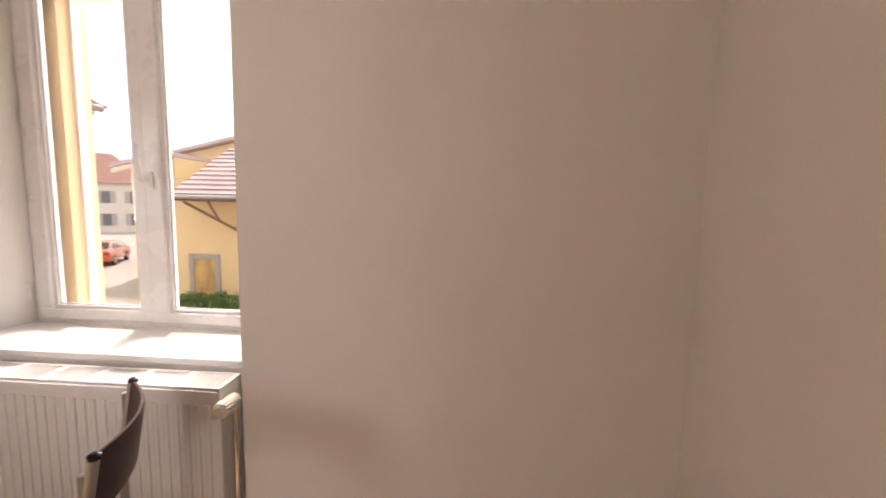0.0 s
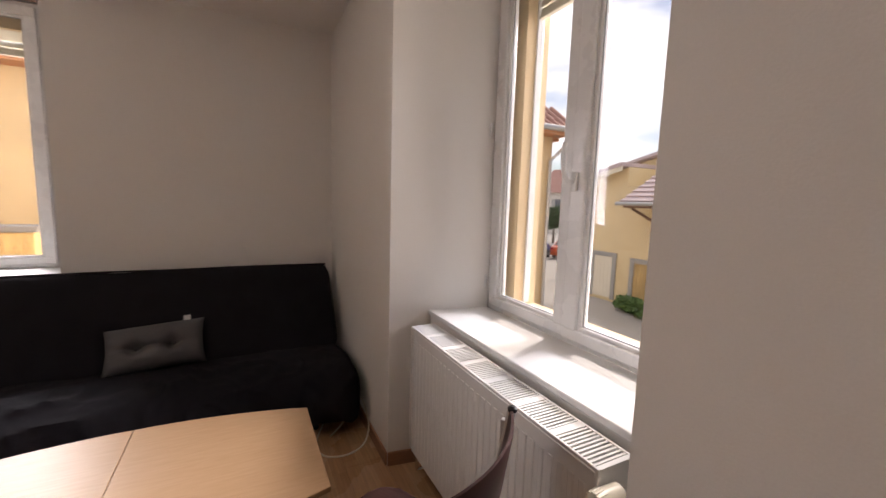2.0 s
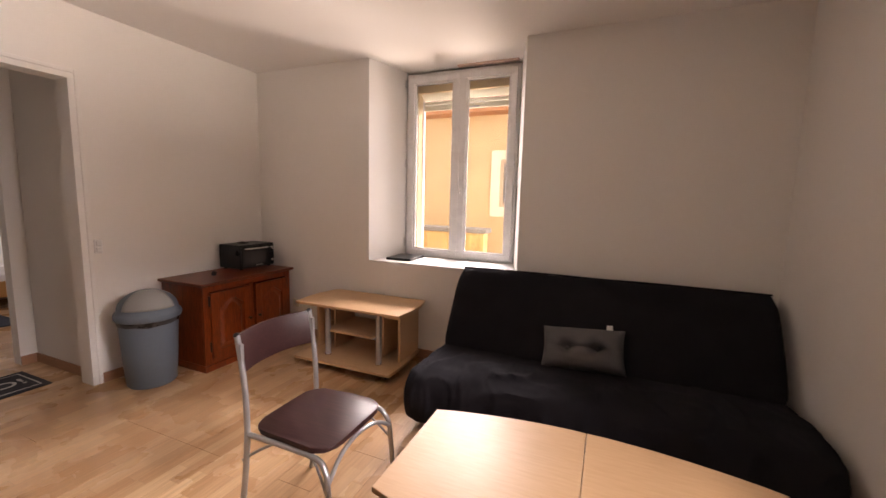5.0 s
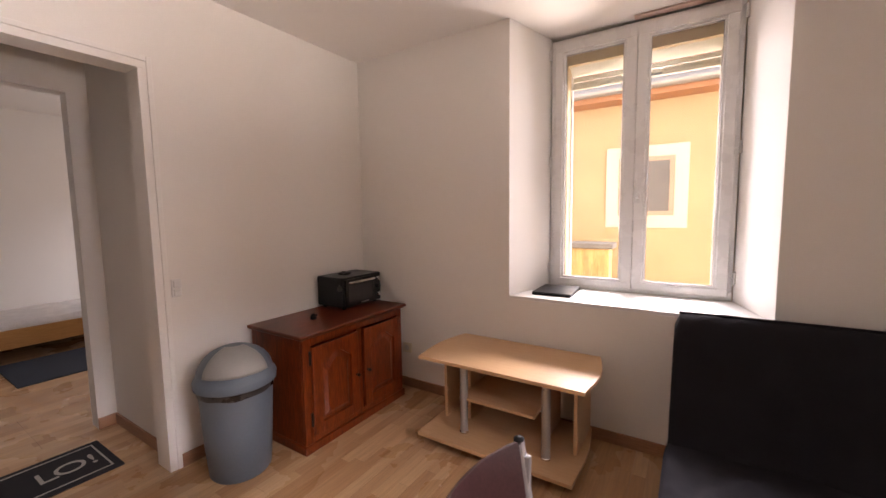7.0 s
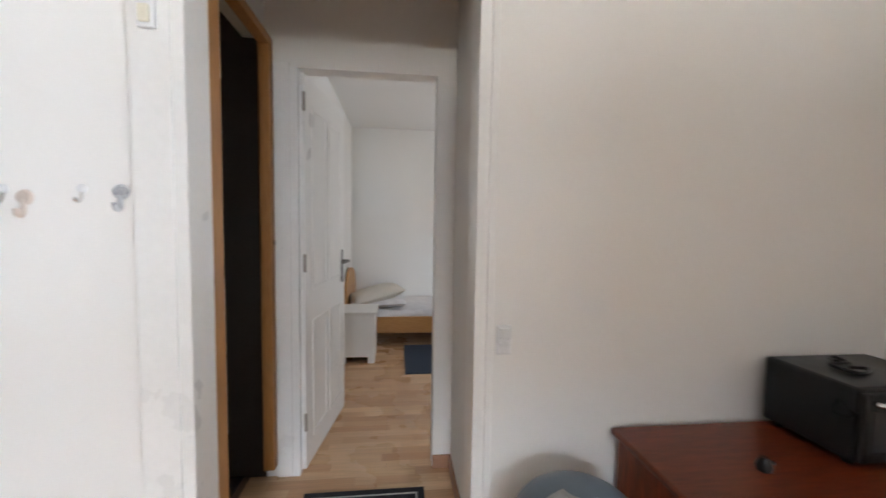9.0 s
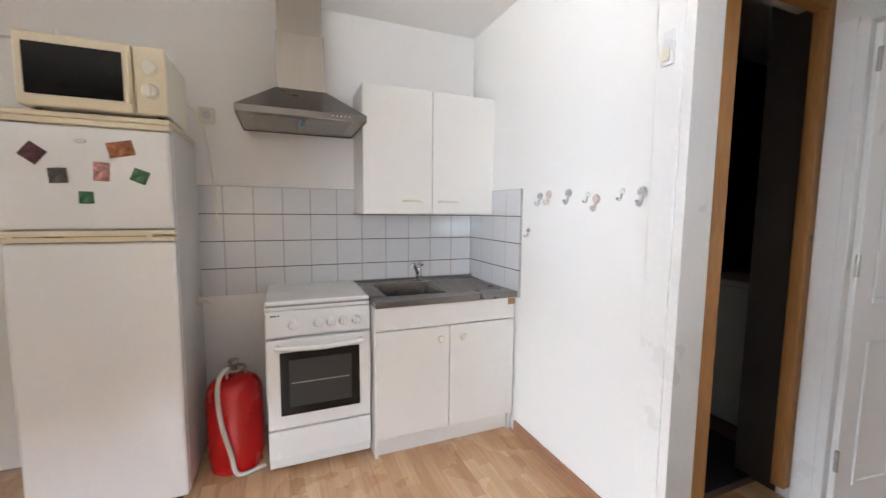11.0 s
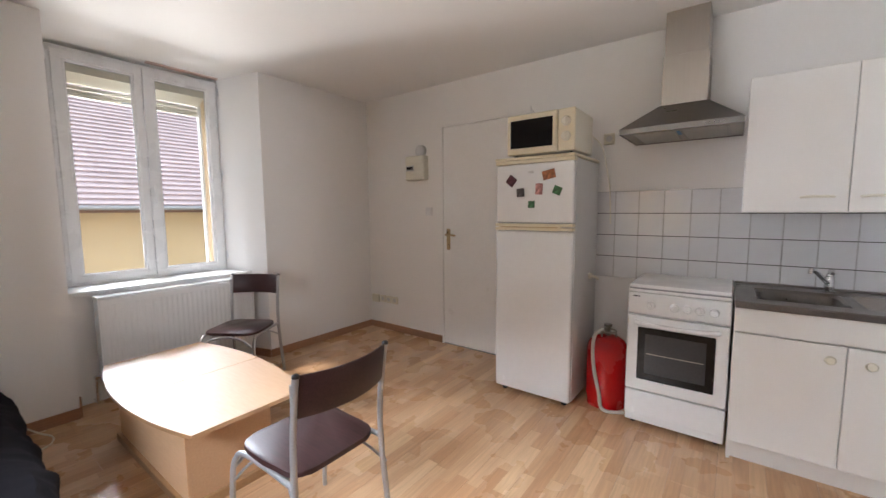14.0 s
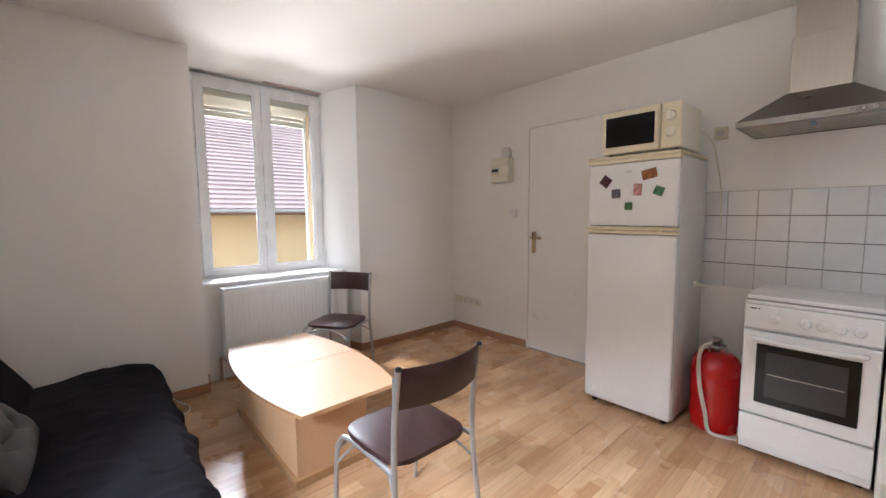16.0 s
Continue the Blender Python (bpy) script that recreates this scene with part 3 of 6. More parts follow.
# ---- windows ----
def window(name, at, rz, w, h, split, stiles, label):
    """Two-leaf PVC window; local x along its width, the room on the -y side. stiles: widths of the four uprights."""
    win = thing(name, at, rz, label, "window", kind="structure")
    bm = B()
    f = 0.05
    box(bm, 0, w, 0, 0.06, 0, f, 0.004)
    box(bm, 0, w, 0, 0.06, h - f, h, 0.004)
    box(bm, 0, f, 0.001, 0.059, f, h - f, 0.004)
    box(bm, w - f, w, 0.001, 0.059, f, h - f, 0.004)
    part("window_frame", bm, M_PVC, win)
    sb, st, g = 0.046, 0.064, 0.014                   # bottom rail, top rail, glazing bead
    for i, (a, b, y, sl, sr) in enumerate(((0.022, split - 0.001, -0.012, stiles[0], stiles[1]), (split + 0.001, w - 0.022, -0.020, stiles[2], stiles[3]))):
        bm = B()
        z0, z1 = 0.022, h - 0.022
        box(bm, a, b, y, y + 0.062, z0, z0 + sb, 0.006)
        box(bm, a, b, y, y + 0.062, z1 - st, z1, 0.006)
        box(bm, a, a + sl, y + 0.001, y + 0.061, z0 + sb - 0.004, z1 - st + 0.004, 0.006)
        box(bm, b - sr, b, y + 0.001, y + 0.061, z0 + sb - 0.004, z1 - st + 0.004, 0.006)
        xa, xb, za, zb = a + sl + g, b - sr - g, z0 + sb + g, z1 - st - g
        box(bm, xa - g - 0.003, xb + g + 0.003, y + 0.014, y + 0.05, za - g - 0.003, za, 0.004)
        box(bm, xa - g - 0.003, xb + g + 0.003, y + 0.014, y + 0.05, zb, zb + g + 0.003, 0.004)
        box(bm, xa - g - 0.003, xa, y + 0.015, y + 0.049, za - g, zb + g, 0.004)
        box(bm, xb, xb + g + 0.003, y + 0.015, y + 0.049, za - g, zb + g, 0.004)
        sash = part("sash", bm, M_PVC, win, "white sash with glazing beads")
        e = 0.004
        bm = B()
        box(bm, xa - e, xb + e, y + 0.030, y + 0.034, za - e, zb + e)
        pane = part("pane", bm, M_GLASS, sash, "clear glass pane")
        pane.visible_shadow = False
        bm = B()
        box(bm, xa - e, xb + e, y + 0.026, y + 0.030, za - e, za + 0.003)
        box(bm, xa - e, xb + e, y + 0.026, y + 0.030, zb - 0.003, zb + e)
        box(bm, xa - e, xa + 0.003, y + 0.026, y + 0.030, za, zb)
        box(bm, xb - 0.003, xb + e, y + 0.026, y + 0.030, za, zb)
        part("gasket", bm, M_GASKET_GAP, sash, "grey glazing seal")
        if i == 1:
            bm = B()
            hz = h * 0.365
            box(bm, a + 0.012, a + 0.040, y - 0.012, y + 0.002, hz - 0.035, hz + 0.035, 0.006)
            tube(bm, curve([(a + 0.026, y - 0.005, hz), (a + 0.026, y - 0.040, hz), (a + 0.022, y - 0.052, hz + 0.03), (a + 0.016, y - 0.056, hz + 0.08), (a + 0.016, y - 0.050, hz + 0.135)], 4), 0.009, 8)
            part("handle", bm, M_PVC, sash, "white lever handle", True)
    for hx in (-0.004, w + 0.004):
        for hz in (0.10, h * 0.5, h - 0.12):
            bm = B()
            tube(bm, [(hx, -0.014, hz), (hx, -0.014, hz + 0.07)], 0.008, 8)
            part("hinge", bm, M_PVC, win, "", True)
    # roller shutter outside, wound up: box with a sloping underside, the last slats hanging below it
    bm = B()
    t = bmesh.new()
    sec = [(0.075, h - 0.001), (0.075, h - 0.142), (0.185, h - 0.200), (0.188, h - 0.001)]
    lo, hi = [t.verts.new((0.055, y, z)) for y, z in sec], [t.verts.new((w - 0.055, y, z)) for y, z in sec]
    t.faces.new(lo)
    t.faces.new(hi[::-1])
    for k in range(4):
        t.faces.new((lo[k], lo[(k + 1) % 4], hi[(k + 1) % 4], hi[k]))
    merge(bm, t)
    sh = part("shutter_box", bm, M_CREAM_PALE, win, "pale cream roller shutter box outside the glass")
    for k in range(2):
        bm = B()
        box(bm, 0.085, w - 0.085, 0.163 + 0.004 * k, 0.178, h - 0.240 - 0.032 * k, h - 0.212 - 0.032 * k, 0.004)
        part("slat", bm, M_CREAM_PALE, sh)
    bm = B()
    box(bm, 0.085, w - 0.085, 0.155, 0.180, h - 0.294, h - 0.274, 0.004)
    part("bottom_slat", bm, M_CREAM_PALE, sh)
    bm = B()
    box(bm, w * 0.40, w * 0.62, 0.146, 0.1545, h - 0.290, h - 0.276, 0.003)
    part("pull", bm, M_GASKET_GAP, sh, "dark grip of the shutter")
    for hx in (0.072, w - 0.100):
        bm = B()
        box(bm, hx, hx + 0.028, 0.150, 0.186, 0.035, h - 0.20, 0.003)
        part("guide_rail", bm, M_PVC, sh, "white shutter rail")
    return win


window("window_1", (-2.428, 0.495, 0.776), 0, 1.093, 1.675, 0.538, (0.063, 0.053, 0.071, 0.063), "white two-leaf plastic window with wound-up shutter, closed")
window("window_2", (-4.30, -2.757, 0.790), 90, 1.05, 1.665, 0.527, (0.056, 0.066, 0.058, 0.059), "white two-leaf plastic window above a deep sill, closed")
for nm, x0, x1, y0, y1 in (("lintel_patch_north", -1.87, -1.345, 0.43, 0.470), ("lintel_patch_west", -4.296, -4.24, -2.25, -1.72)):
    bm = B()
    box(bm, x0, x1, y0, y1, H - 0.012, H - 0.0005, 0.003)
    struct(nm, bm, mat("bare_pink_plaster", (0.62, 0.46, 0.40), 0.9, var=0.1), "bare pinkish plaster patch over the window", "plaster")

# ---- entrance door ----
door = thing("door_1", (0.0, -1.045, 0.0), 0, "white flush entrance door with brass handle, closed", "door", kind="structure")
bm = B()
box(bm, -0.012, -0.0005, -0.88, 0.0, 0.012, 2.072, 0.003)
leaf = part("leaf", bm, M_TRIM, door)
bm = B()
box(bm, -0.018, -0.0005, 0.004, 0.022, 0, 2.094, 0.003)
box(bm, -0.018, -0.0005, -0.902, -0.884, 0, 2.094, 0.003)
box(bm, -0.018, -0.0005, -0.884, 0.004, 2.076, 2.094, 0.003)
part("door_frame", bm, M_TRIM, door)
# thin dark strips paint the shade of the gap below and beside the leaf
bm = B()
box(bm, -0.006, -0.0005, -0.884, 0.004, 0.0, 0.011)
box(bm, -0.004, -0.0003, -0.8835, -0.8805, 0.012, 2.075)
box(bm, -0.004, -0.0003, 0.0005, 0.0035, 0.012, 2.075)
part("gap", bm, M_GASKET_GAP, door, "strips coloured dark for the shaded gap round the leaf")
bm = B()
box(bm, -0.020, -0.012, -0.076, -0.040, 0.93, 1.13, 0.008)
plate = part("handle_plate", bm, M_BRASS, leaf, "aged brass plate with keyhole")
bm = B()
tube(bm, curve([(-0.018, -0.058, 1.075), (-0.062, -0.058, 1.075), (-0.066, -0.085, 1.078), (-0.060, -0.165, 1.070)], 5), 0.009, 8)
part("handle", bm, M_BRASS, leaf, "brass lever", True)
bm = B()
lathe(bm, [(0, -0.03), (0.012, -0.03), (0.014, -0.02), (0.014, -0.012)], 14, (0, -0.058, 0.975), "x")
part("lock_cylinder", bm, M_BRASS, leaf, "", True)
bm = B()
tube(bm, [(-0.02, -1.925, 2.055), (-0.02, -1.925, 2.135)], 0.009, 8)
whole("hinge_pin", bm, M_TRIM, "small white painted pin beside the door head", "hinge", smooth=True)


# ---- electrics on the east wall ----
def plate_thing(name, y, z, w, h, label, cat, x=0.0, d=0.012, rocker=False, socket=False, group="", material=None):
    ob = thing(name, (x, y, z), 0, label, cat, group)
    bm = B()
    box(bm, -d, -0.0005, -w / 2, w / 2, -h / 2, h / 2, 0.004)
    part("plate", bm, material or M_CREAM_PALE, ob)
    if rocker:
        bm = B()
        box(bm, -d - 0.006, -d + 0.001, -w * 0.3, w * 0.3, -h * 0.3, h * 0.3, 0.002)
        part("rocker", bm, M_PVC, ob)
    if socket:
        bm = B()
        lathe(bm, [(0.022, -d - 0.004), (0.018, -d - 0.004), (0.016, -d + 0.002), (0, -d + 0.002)], 18, (0, 0, 0), "x")
        part("outlet", bm, M_GREYSIDE, ob, "", True)
        # solid black discs stand for the darkness inside the two holes
        bm = B()
        for s in (-0.009, 0.009):
            lathe(bm, [(0.0035, -d - 0.001), (0.0035, -d + 0.003)], 8, (0, s, 0), "x")
        part("pin_hole", bm, M_BLACK, ob)
    return ob


plate_thing("light_switch", -0.86, 1.294, 0.08, 0.08, "white plastic light switch beside the entrance door", "switch", rocker=True, material=M_PVC)
plate_thing("wall_socket", -2.53, 1.807, 0.075, 0.08, "cream wall socket between fridge and hood", "socket", socket=True)
for yy in (-0.20, -0.29, -0.38):
    plate_thing("wall_socket", yy, 0.338, 0.078, 0.078, "cream wall socket in a row near the floor", "socket", socket=True, group="row of sockets")
plate_thing("junction_box", -0.095, 0.335, 0.10, 0.085, "cream surface junction box near the corner", "socket", d=0.03)
fuse = thing("fuse_box", (0, -0.745, 1.60), 0, "cream plastic fuse box on the wall", "fuse box")
bm = B()
box(bm, -0.085, -0.0005, -0.115, 0.115, 0, 0.235, 0.012)
part("housing", bm, M_CREAM_PALE, fuse)
bm = B()
box(bm, -0.094, -0.084, -0.108, 0.108, 0.16, 0.228, 0.005)
box(bm, -0.094, -0.084, -0.108, 0.108, 0.008, 0.075, 0.005)
part("cover", bm, M_CREAM_PALE, fuse)
bm = B()
box(bm, -0.090, -0.0845, 0.005, 0.102, 0.09, 0.145, 0.003)
strip = part("window_strip", bm, M_GREYSIDE, fuse)
bm = B()
for k in range(4):
    box(bm, -0.097, -0.089, 0.016 + k * 0.020, 0.030 + k * 0.020, 0.104, 0.132, 0.002)
part("breaker", bm, M_BLACK, strip, "row of dark breaker levers")
bm = B()
lathe(bm, [(0, -0.045), (0.040, -0.045), (0.055, -0.036), (0.058, -0.010), (0.058, -0.0005)], 26, (0, -0.775, 1.885), "x")
whole("smoke_detector", bm, M_GREYSIDE, "round pale grey detector on the wall above the fuse box", "detector", smooth=True)
sw = thing("light_switch", (-2.492, SY, 0.955), 0, "cream double light switch beside the hall doorway", "switch")
bm = B()
box(bm, -0.024, 0.024, 0.0005, 0.010, -0.046, 0.046, 0.004)
part("plate", bm, M_PVC, sw)
for k in (-1, 1):
    bm = B()
    box(bm, -0.016, 0.016, 0.0095, 0.020, k * 0.022 - 0.017, k * 0.022 + 0.017, 0.003)
    part("rocker", bm, M_PVC, sw)
s2 = plate_thing("wall_socket", -3.42, 0.26, 0.075, 0.075, "cream wall socket above the skirting beside the cabinet", "socket", socket=True)
s2.matrix_world = pose(WX, -3.705, 0.305, 0, 0, 180)

# ---- fridge and microwave ----
fr = thing("fridge", (-0.585, -2.205, 0), 0, "white fridge-freezer with yellowed cream trims", "fridge")
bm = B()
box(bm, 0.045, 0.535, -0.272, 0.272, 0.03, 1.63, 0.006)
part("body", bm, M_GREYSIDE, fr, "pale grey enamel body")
bm = B()
box(bm, 0.0, 0.044, -0.272, 0.272, 0.035, 1.165, 0.014, 3)
lower = part("lower_door", bm, M_ENAMEL, fr, "white lower door with scuffs", True)
bm = B()
box(bm, 0.0, 0.044, -0.272, 0.272, 1.215, 1.61, 0.014, 3)
upper = part("freezer_door", bm, M_ENAMEL, fr, "white freezer door", True)
bm = B()
box(bm, -0.006, 0.05, -0.276, 0.276, 1.611, 1.634, 0.005)
box(bm, -0.010, 0.53, -0.277, 0.277, 1.635, 1.655, 0.006)
part("top_cap", bm, M_CREAM, fr, "yellowed cream top cap")
bm = B()
box(bm, -0.012, 0.044, -0.274, 0.274, 1.168, 1.186, 0.005)
box(bm, -0.012, 0.044, -0.274, 0.274, 1.194, 1.212, 0.005)
box(bm, -0.014, -0.002, -0.200, 0.245, 1.180, 1.202, 0.006)
hs = part("handle_strip", bm, M_CREAM, fr, "yellowed cream grip strip between the doors")
bm = B()
box(bm, -0.0165, -0.0135, -0.18, 0.225, 1.187, 1.192, 0.001)
part("grip_slot", bm, M_BRASS, hs, "thin metallic slot")
bm = B()
lathe(bm, [(0, -0.003), (0.018, -0.003), (0.020, 0.0), (0.020, 0.002)], 20, (0, 0.015, 1.553), "x")
for v in bm.verts:
    v.co.z = 1.553 + (v.co.z - 1.553) * 0.45
part("badge", bm, M_GREYSIDE, upper, "small oval metal badge")
for yy in (-0.22, 0.22):
    bm = B()
    lathe(bm, [(0.018, 0), (0.018, 0.012), (0.012, 0.03)], 12, (0.06, yy, 0))
    part("foot", bm, M_BLACK, fr)
    bm = B()
    lathe(bm, [(0.018, 0), (0.018, 0.012), (0.012, 0.03)], 12, (0.48, yy, 0))
    part("foot", bm, M_BLACK, fr)
bm = B()
tube(bm, [(0.36, -0.273, 0.84), (0.36, -0.29, 0.84)], 0.022, 10)
tube(bm, [(0.36, -0.29, 0.84), (0.36, -0.315, 0.835), (0.36, -0.34, 0.82)], 0.009, 8)
part("plug", bm, M_CREAM_PALE, fr, "cream plug on the side", True)
for (yy, zz, w, h, a), mi in zip(((-2.05, 1.50, 0.062, 0.062, 38), (-2.315, 1.53, 0.085, 0.058, -12), (-2.118, 1.42, 0.056, 0.056, -4), (-2.25, 1.44, 0.050, 0.072, 3), (-2.372, 1.427, 0.055, 0.052, 22), (-2.198, 1.34, 0.046, 0.046, 0)), (0, 1, 2, 3, 4, 4)):
    bm = B()
    box(bm, -0.004, -0.0003, -w / 2, w / 2, -h / 2, h / 2, 0.001)
    ob = whole("fridge_magnet", bm, M_PHOTO[mi], "small %s printed picture magnet on the freezer door" % ("plum", "amber", "grey", "rose", "green")[mi], "magnet", "magnets on the freezer door")
    ob.matrix_world = Matrix.Translation((-0.5855, yy, zz)) @ Matrix.Rotation(radians(a), 4, "X")

mw = thing("microwave", (-0.60, -2.255, 1.655), 0, "cream microwave oven on top of the fridge", "microwave")
bm = B()
box(bm, 0.012, 0.36, -0.225, 0.225, 0.012, 0.268, 0.008)
part("housing", bm, M_CREAM_PALE, mw, "pale cream housing")
bm = B()
box(bm, -0.012, 0.012, -0.118, 0.226, 0.012, 0.268, 0.008)
md = part("door", bm, M_CREAM, mw, "cream door")
bm = B()
box(bm, -0.0155, -0.011, -0.088, 0.200, 0.052, 0.232, 0.004)
part("door_window", bm, M_BLACKGLASS, md, "black glass window")
bm = B()
box(bm, -0.022, -0.012, -0.112, -0.094, 0.045, 0.240, 0.005)
part("handle", bm, M_CREAM, md)
bm = B()
box(bm, -0.010, 0.012, -0.226, -0.122, 0.012, 0.268, 0.006)
cp = part("control_panel", bm, M_CREAM, mw)
for zz in (0.10, 0.19):
    bm = B()
    lathe(bm, [(0, -0.030), (0.022, -0.030), (0.028, -0.022), (0.030, -0.010)], 22, (0, -0.174, zz), "x")
    box(bm, -0.036, -0.028, -0.180, -0.168, zz - 0.024, zz + 0.024, 0.002)
    part("knob", bm, M_CREAM_PALE, cp, "round timer knob", True)
for xx in (0.05, 0.32):
    for yy in (-0.19, 0.19):
        bm = B()
        lathe(bm, [(0.012, 0), (0.012, 0.013)], 10, (xx, yy, 0))
        part("foot", bm, M_BLACK, mw)
bm = B()
tube(bm, curve([(-0.26, -2.48, 1.80), (-0.22, -2.54, 1.72), (-0.12, -2.555, 1.55), (-0.03, -2.55, 1.45), (-0.02, -2.56, 1.2)], 6), 0.004, 6)
whole("power_cable", bm, M_CREAM_PALE, "cream power cable hanging beside the fridge", "cable", smooth=True)

# ---- cooker ----
ck = thing("cooker", (-0.533, -3.05, 0), 0, "white freestanding gas cooker with closed lid", "cooker")
bm = B()
box(bm, 0.03, 0.50, -0.248, 0.248, 0.035, 0.80, 0.004)
part("body", bm, M_ENAMEL, ck)
bm = B()
box(bm, -0.004, 0.06, -0.249, 0.249, 0.692, 0.818, 0.008)
pan = part("control_panel", bm, M_ENAMEL, ck)
for yy, r in ((0.125, 0.020), (0.008, 0.020), (-0.052, 0.020), (-0.112, 0.020), (-0.175, 0.020)):
    bm = B()
    lathe(bm, [(0, -0.032), (r * 0.8, -0.032), (r, -0.026), (r * 1.05, -0.008), (r * 1.25, -0.004)], 20, (0, yy, 0.752), "x")
    box(bm, -0.040, -0.030, yy - 0.004, yy + 0.004, 0.736, 0.768, 0.002)
    part("knob", bm, M_ENAMEL, pan, "white turning knob", True)
bm = B()
for k, w in enumerate((0.010, 0.012, 0.008)):
    box(bm, -0.0055, -0.0035, 0.213 - k * 0.014, 0.213 - k * 0.014 + w, 0.795, 0.802)
part("badge", bm, M_BLACK, pan, "tiny dark maker's mark")
bm = B()
box(bm, -0.010, 0.028, -0.248, 0.248, 0.236, 0.682, 0.007)
dr = part("oven_door", bm, M_ENAMEL, ck)
bm = B()
box(bm, -0.0125, -0.009, -0.190, 0.188, 0.305, 0.618, 0.004)
ow = part("oven_window", bm, M_BLACKGLASS, dr, "black glass oven window")
bm = B()
box(bm, -0.0135, -0.012, -0.150, 0.148, 0.345, 0.580, 0.001)
part("inner_pane", bm, M_OVENIN, ow, "grey see-through middle of the glass")
bm = B()
box(bm, -0.0142, -0.0132, -0.140, 0.138, 0.462, 0.466)
part("oven_rack", bm, M_STEEL, ow, "wire rack seen through the glass")
bm = B()
tube(bm, curve([(-0.008, 0.195, 0.645), (-0.040, 0.180, 0.648), (-0.046, 0.0, 0.640), (-0.040, -0.180, 0.648), (-0.008, -0.195, 0.645)], 6), 0.013, 10)
part("handle", bm, M_ENAMEL, dr, "white bow handle", True)
bm = B()
box(bm, -0.006, 0.03, -0.248, 0.248, 0.075, 0.226, 0.006)
part("drawer", bm, M_ENAMEL, ck)
bm = B()
box(bm, 0.010, 0.03, -0.246, 0.246, 0.03, 0.072, 0.004)
part("plinth", bm, M_ENAMEL, ck)
bm = B()
box(bm, 0.0, 0.50, -0.249, 0.249, 0.822, 0.838, 0.005)
box(bm, 0.004, 0.49, -0.246, 0.246, 0.846, 0.866, 0.007)
part("lid", bm, M_ENAMEL, ck, "white folding lid, shut")
# solid dark slab between hob and lid, coloured as the shade there
bm = B()
box(bm, 0.006, 0.48, -0.244, 0.244, 0.838, 0.846)
part("shadow_gap", bm, M_GASKET_GAP, ck, "filler coloured dark for the shade under the lid")
for xx in (0.07, 0.46):
    for yy in (-0.21, 0.21):
        bm = B()
        lathe(bm, [(0.016, 0), (0.016, 0.036)], 10, (xx, yy, 0))
        part("foot", bm, M_BLACK, ck)

# ---- sink unit ----
su = thing("sink_cabinet", (-0.60, -3.72, 0), 0, "white melamine sink base cabinet with two doors, worn corner", "cabinet")
Y0, Y1 = -0.41, 0.41
bm = B()
box(bm, 0.018, 0.58, Y0, Y0 + 0.018, 0.0, 0.808, 0.001)
box(bm, 0.018, 0.58, Y1 - 0.018, Y1, 0.0, 0.808, 0.001)
box(bm, 0.02, 0.58, Y0 + 0.018, Y1 - 0.018, 0.10, 0.118)
box(bm, 0.568, 0.58, Y0 + 0.018, Y1 - 0.018, 0.118, 0.808)
part("carcass", bm, M_CAB, su)
bm = B()
box(bm, 0.0, 0.017, Y0, Y1, 0.690, 0.808, 0.002)
part("apron", bm, M_CAB, su, "blind front panel under the sink")
bm = B()
box(bm, 0.045, 0.06, Y0 + 0.018, Y1 - 0.018, 0.0, 0.098, 0.001)
part("plinth", bm, M_CAB, su)
bm = B()
prism(bm, [(-0.0025, Y0 + 0.002), (-0.0025, Y0 + 0.045), (0.0, Y0 + 0.045), (0.0, Y0 + 0.002)], 0.770, 0.806)
part("worn_corner", bm, M_BEECH_DARK, su, "bare brown chipboard where the corner is chipped")
for a, b, ky in ((Y1 - 0.408, Y1 - 0.001, 0.055), (Y0 + 0.001, Y0 + 0.408, -0.075)):
    bm = B()
    box(bm, 0.0, 0.017, a, b, 0.108, 0.683, 0.003)
    d = part("door", bm, M_CAB, su)
    bm = B()
    lathe(bm, [(0, -0.026), (0.016, -0.026), (0.021, -0.019), (0.013, -0.008), (0.014, 0.0)], 18, (0, ky, 0.618), "x")
    part("knob", bm, M_CREAM_PALE, d, "round cream knob", True)
st = thing("kitchen_sink", (0, 0, 0), 0, "worn stainless steel sink top with bowl and drainer", "sink")
bm = B()
T0, T1 = 0.812, 0.846
bx0, bx1, by0, by1 = -0.50, -0.15, -3.745, -3.395
box(bm, -0.622, bx0, -4.136, -3.305, T0, T1, 0.006)
box(bm, bx1, -0.008, -4.136, -3.305, T0, T1, 0.006)
box(bm, bx0, bx1, by1, -3.305, T0, T1)
box(bm, bx0, bx1, -4.136, by0, T0, T1 - 0.004)
box(bm, -0.030, -0.008, -4.136, -3.305, T1, T1 + 0.012, 0.004)
part("worktop", bm, M_SINK, st)
bm = B()
box(bm, -0.505, -0.145, -4.10, -3.78, T1 - 0.004, T1 - 0.0025, 0.0005)
drainer = part("drainer", bm, M_SINK, st, "ribbed steel drainer")
for k in range(11):
    xx = -0.49 + k * 0.033
    bm = B()
    tube(bm, [(xx, -3.79, T1 - 0.003), (xx, -4.09, T1 - 0.003)], 0.0055, 6)
    part("rib", bm, M_SINK, drainer, "", True)
t = B()
ring = []
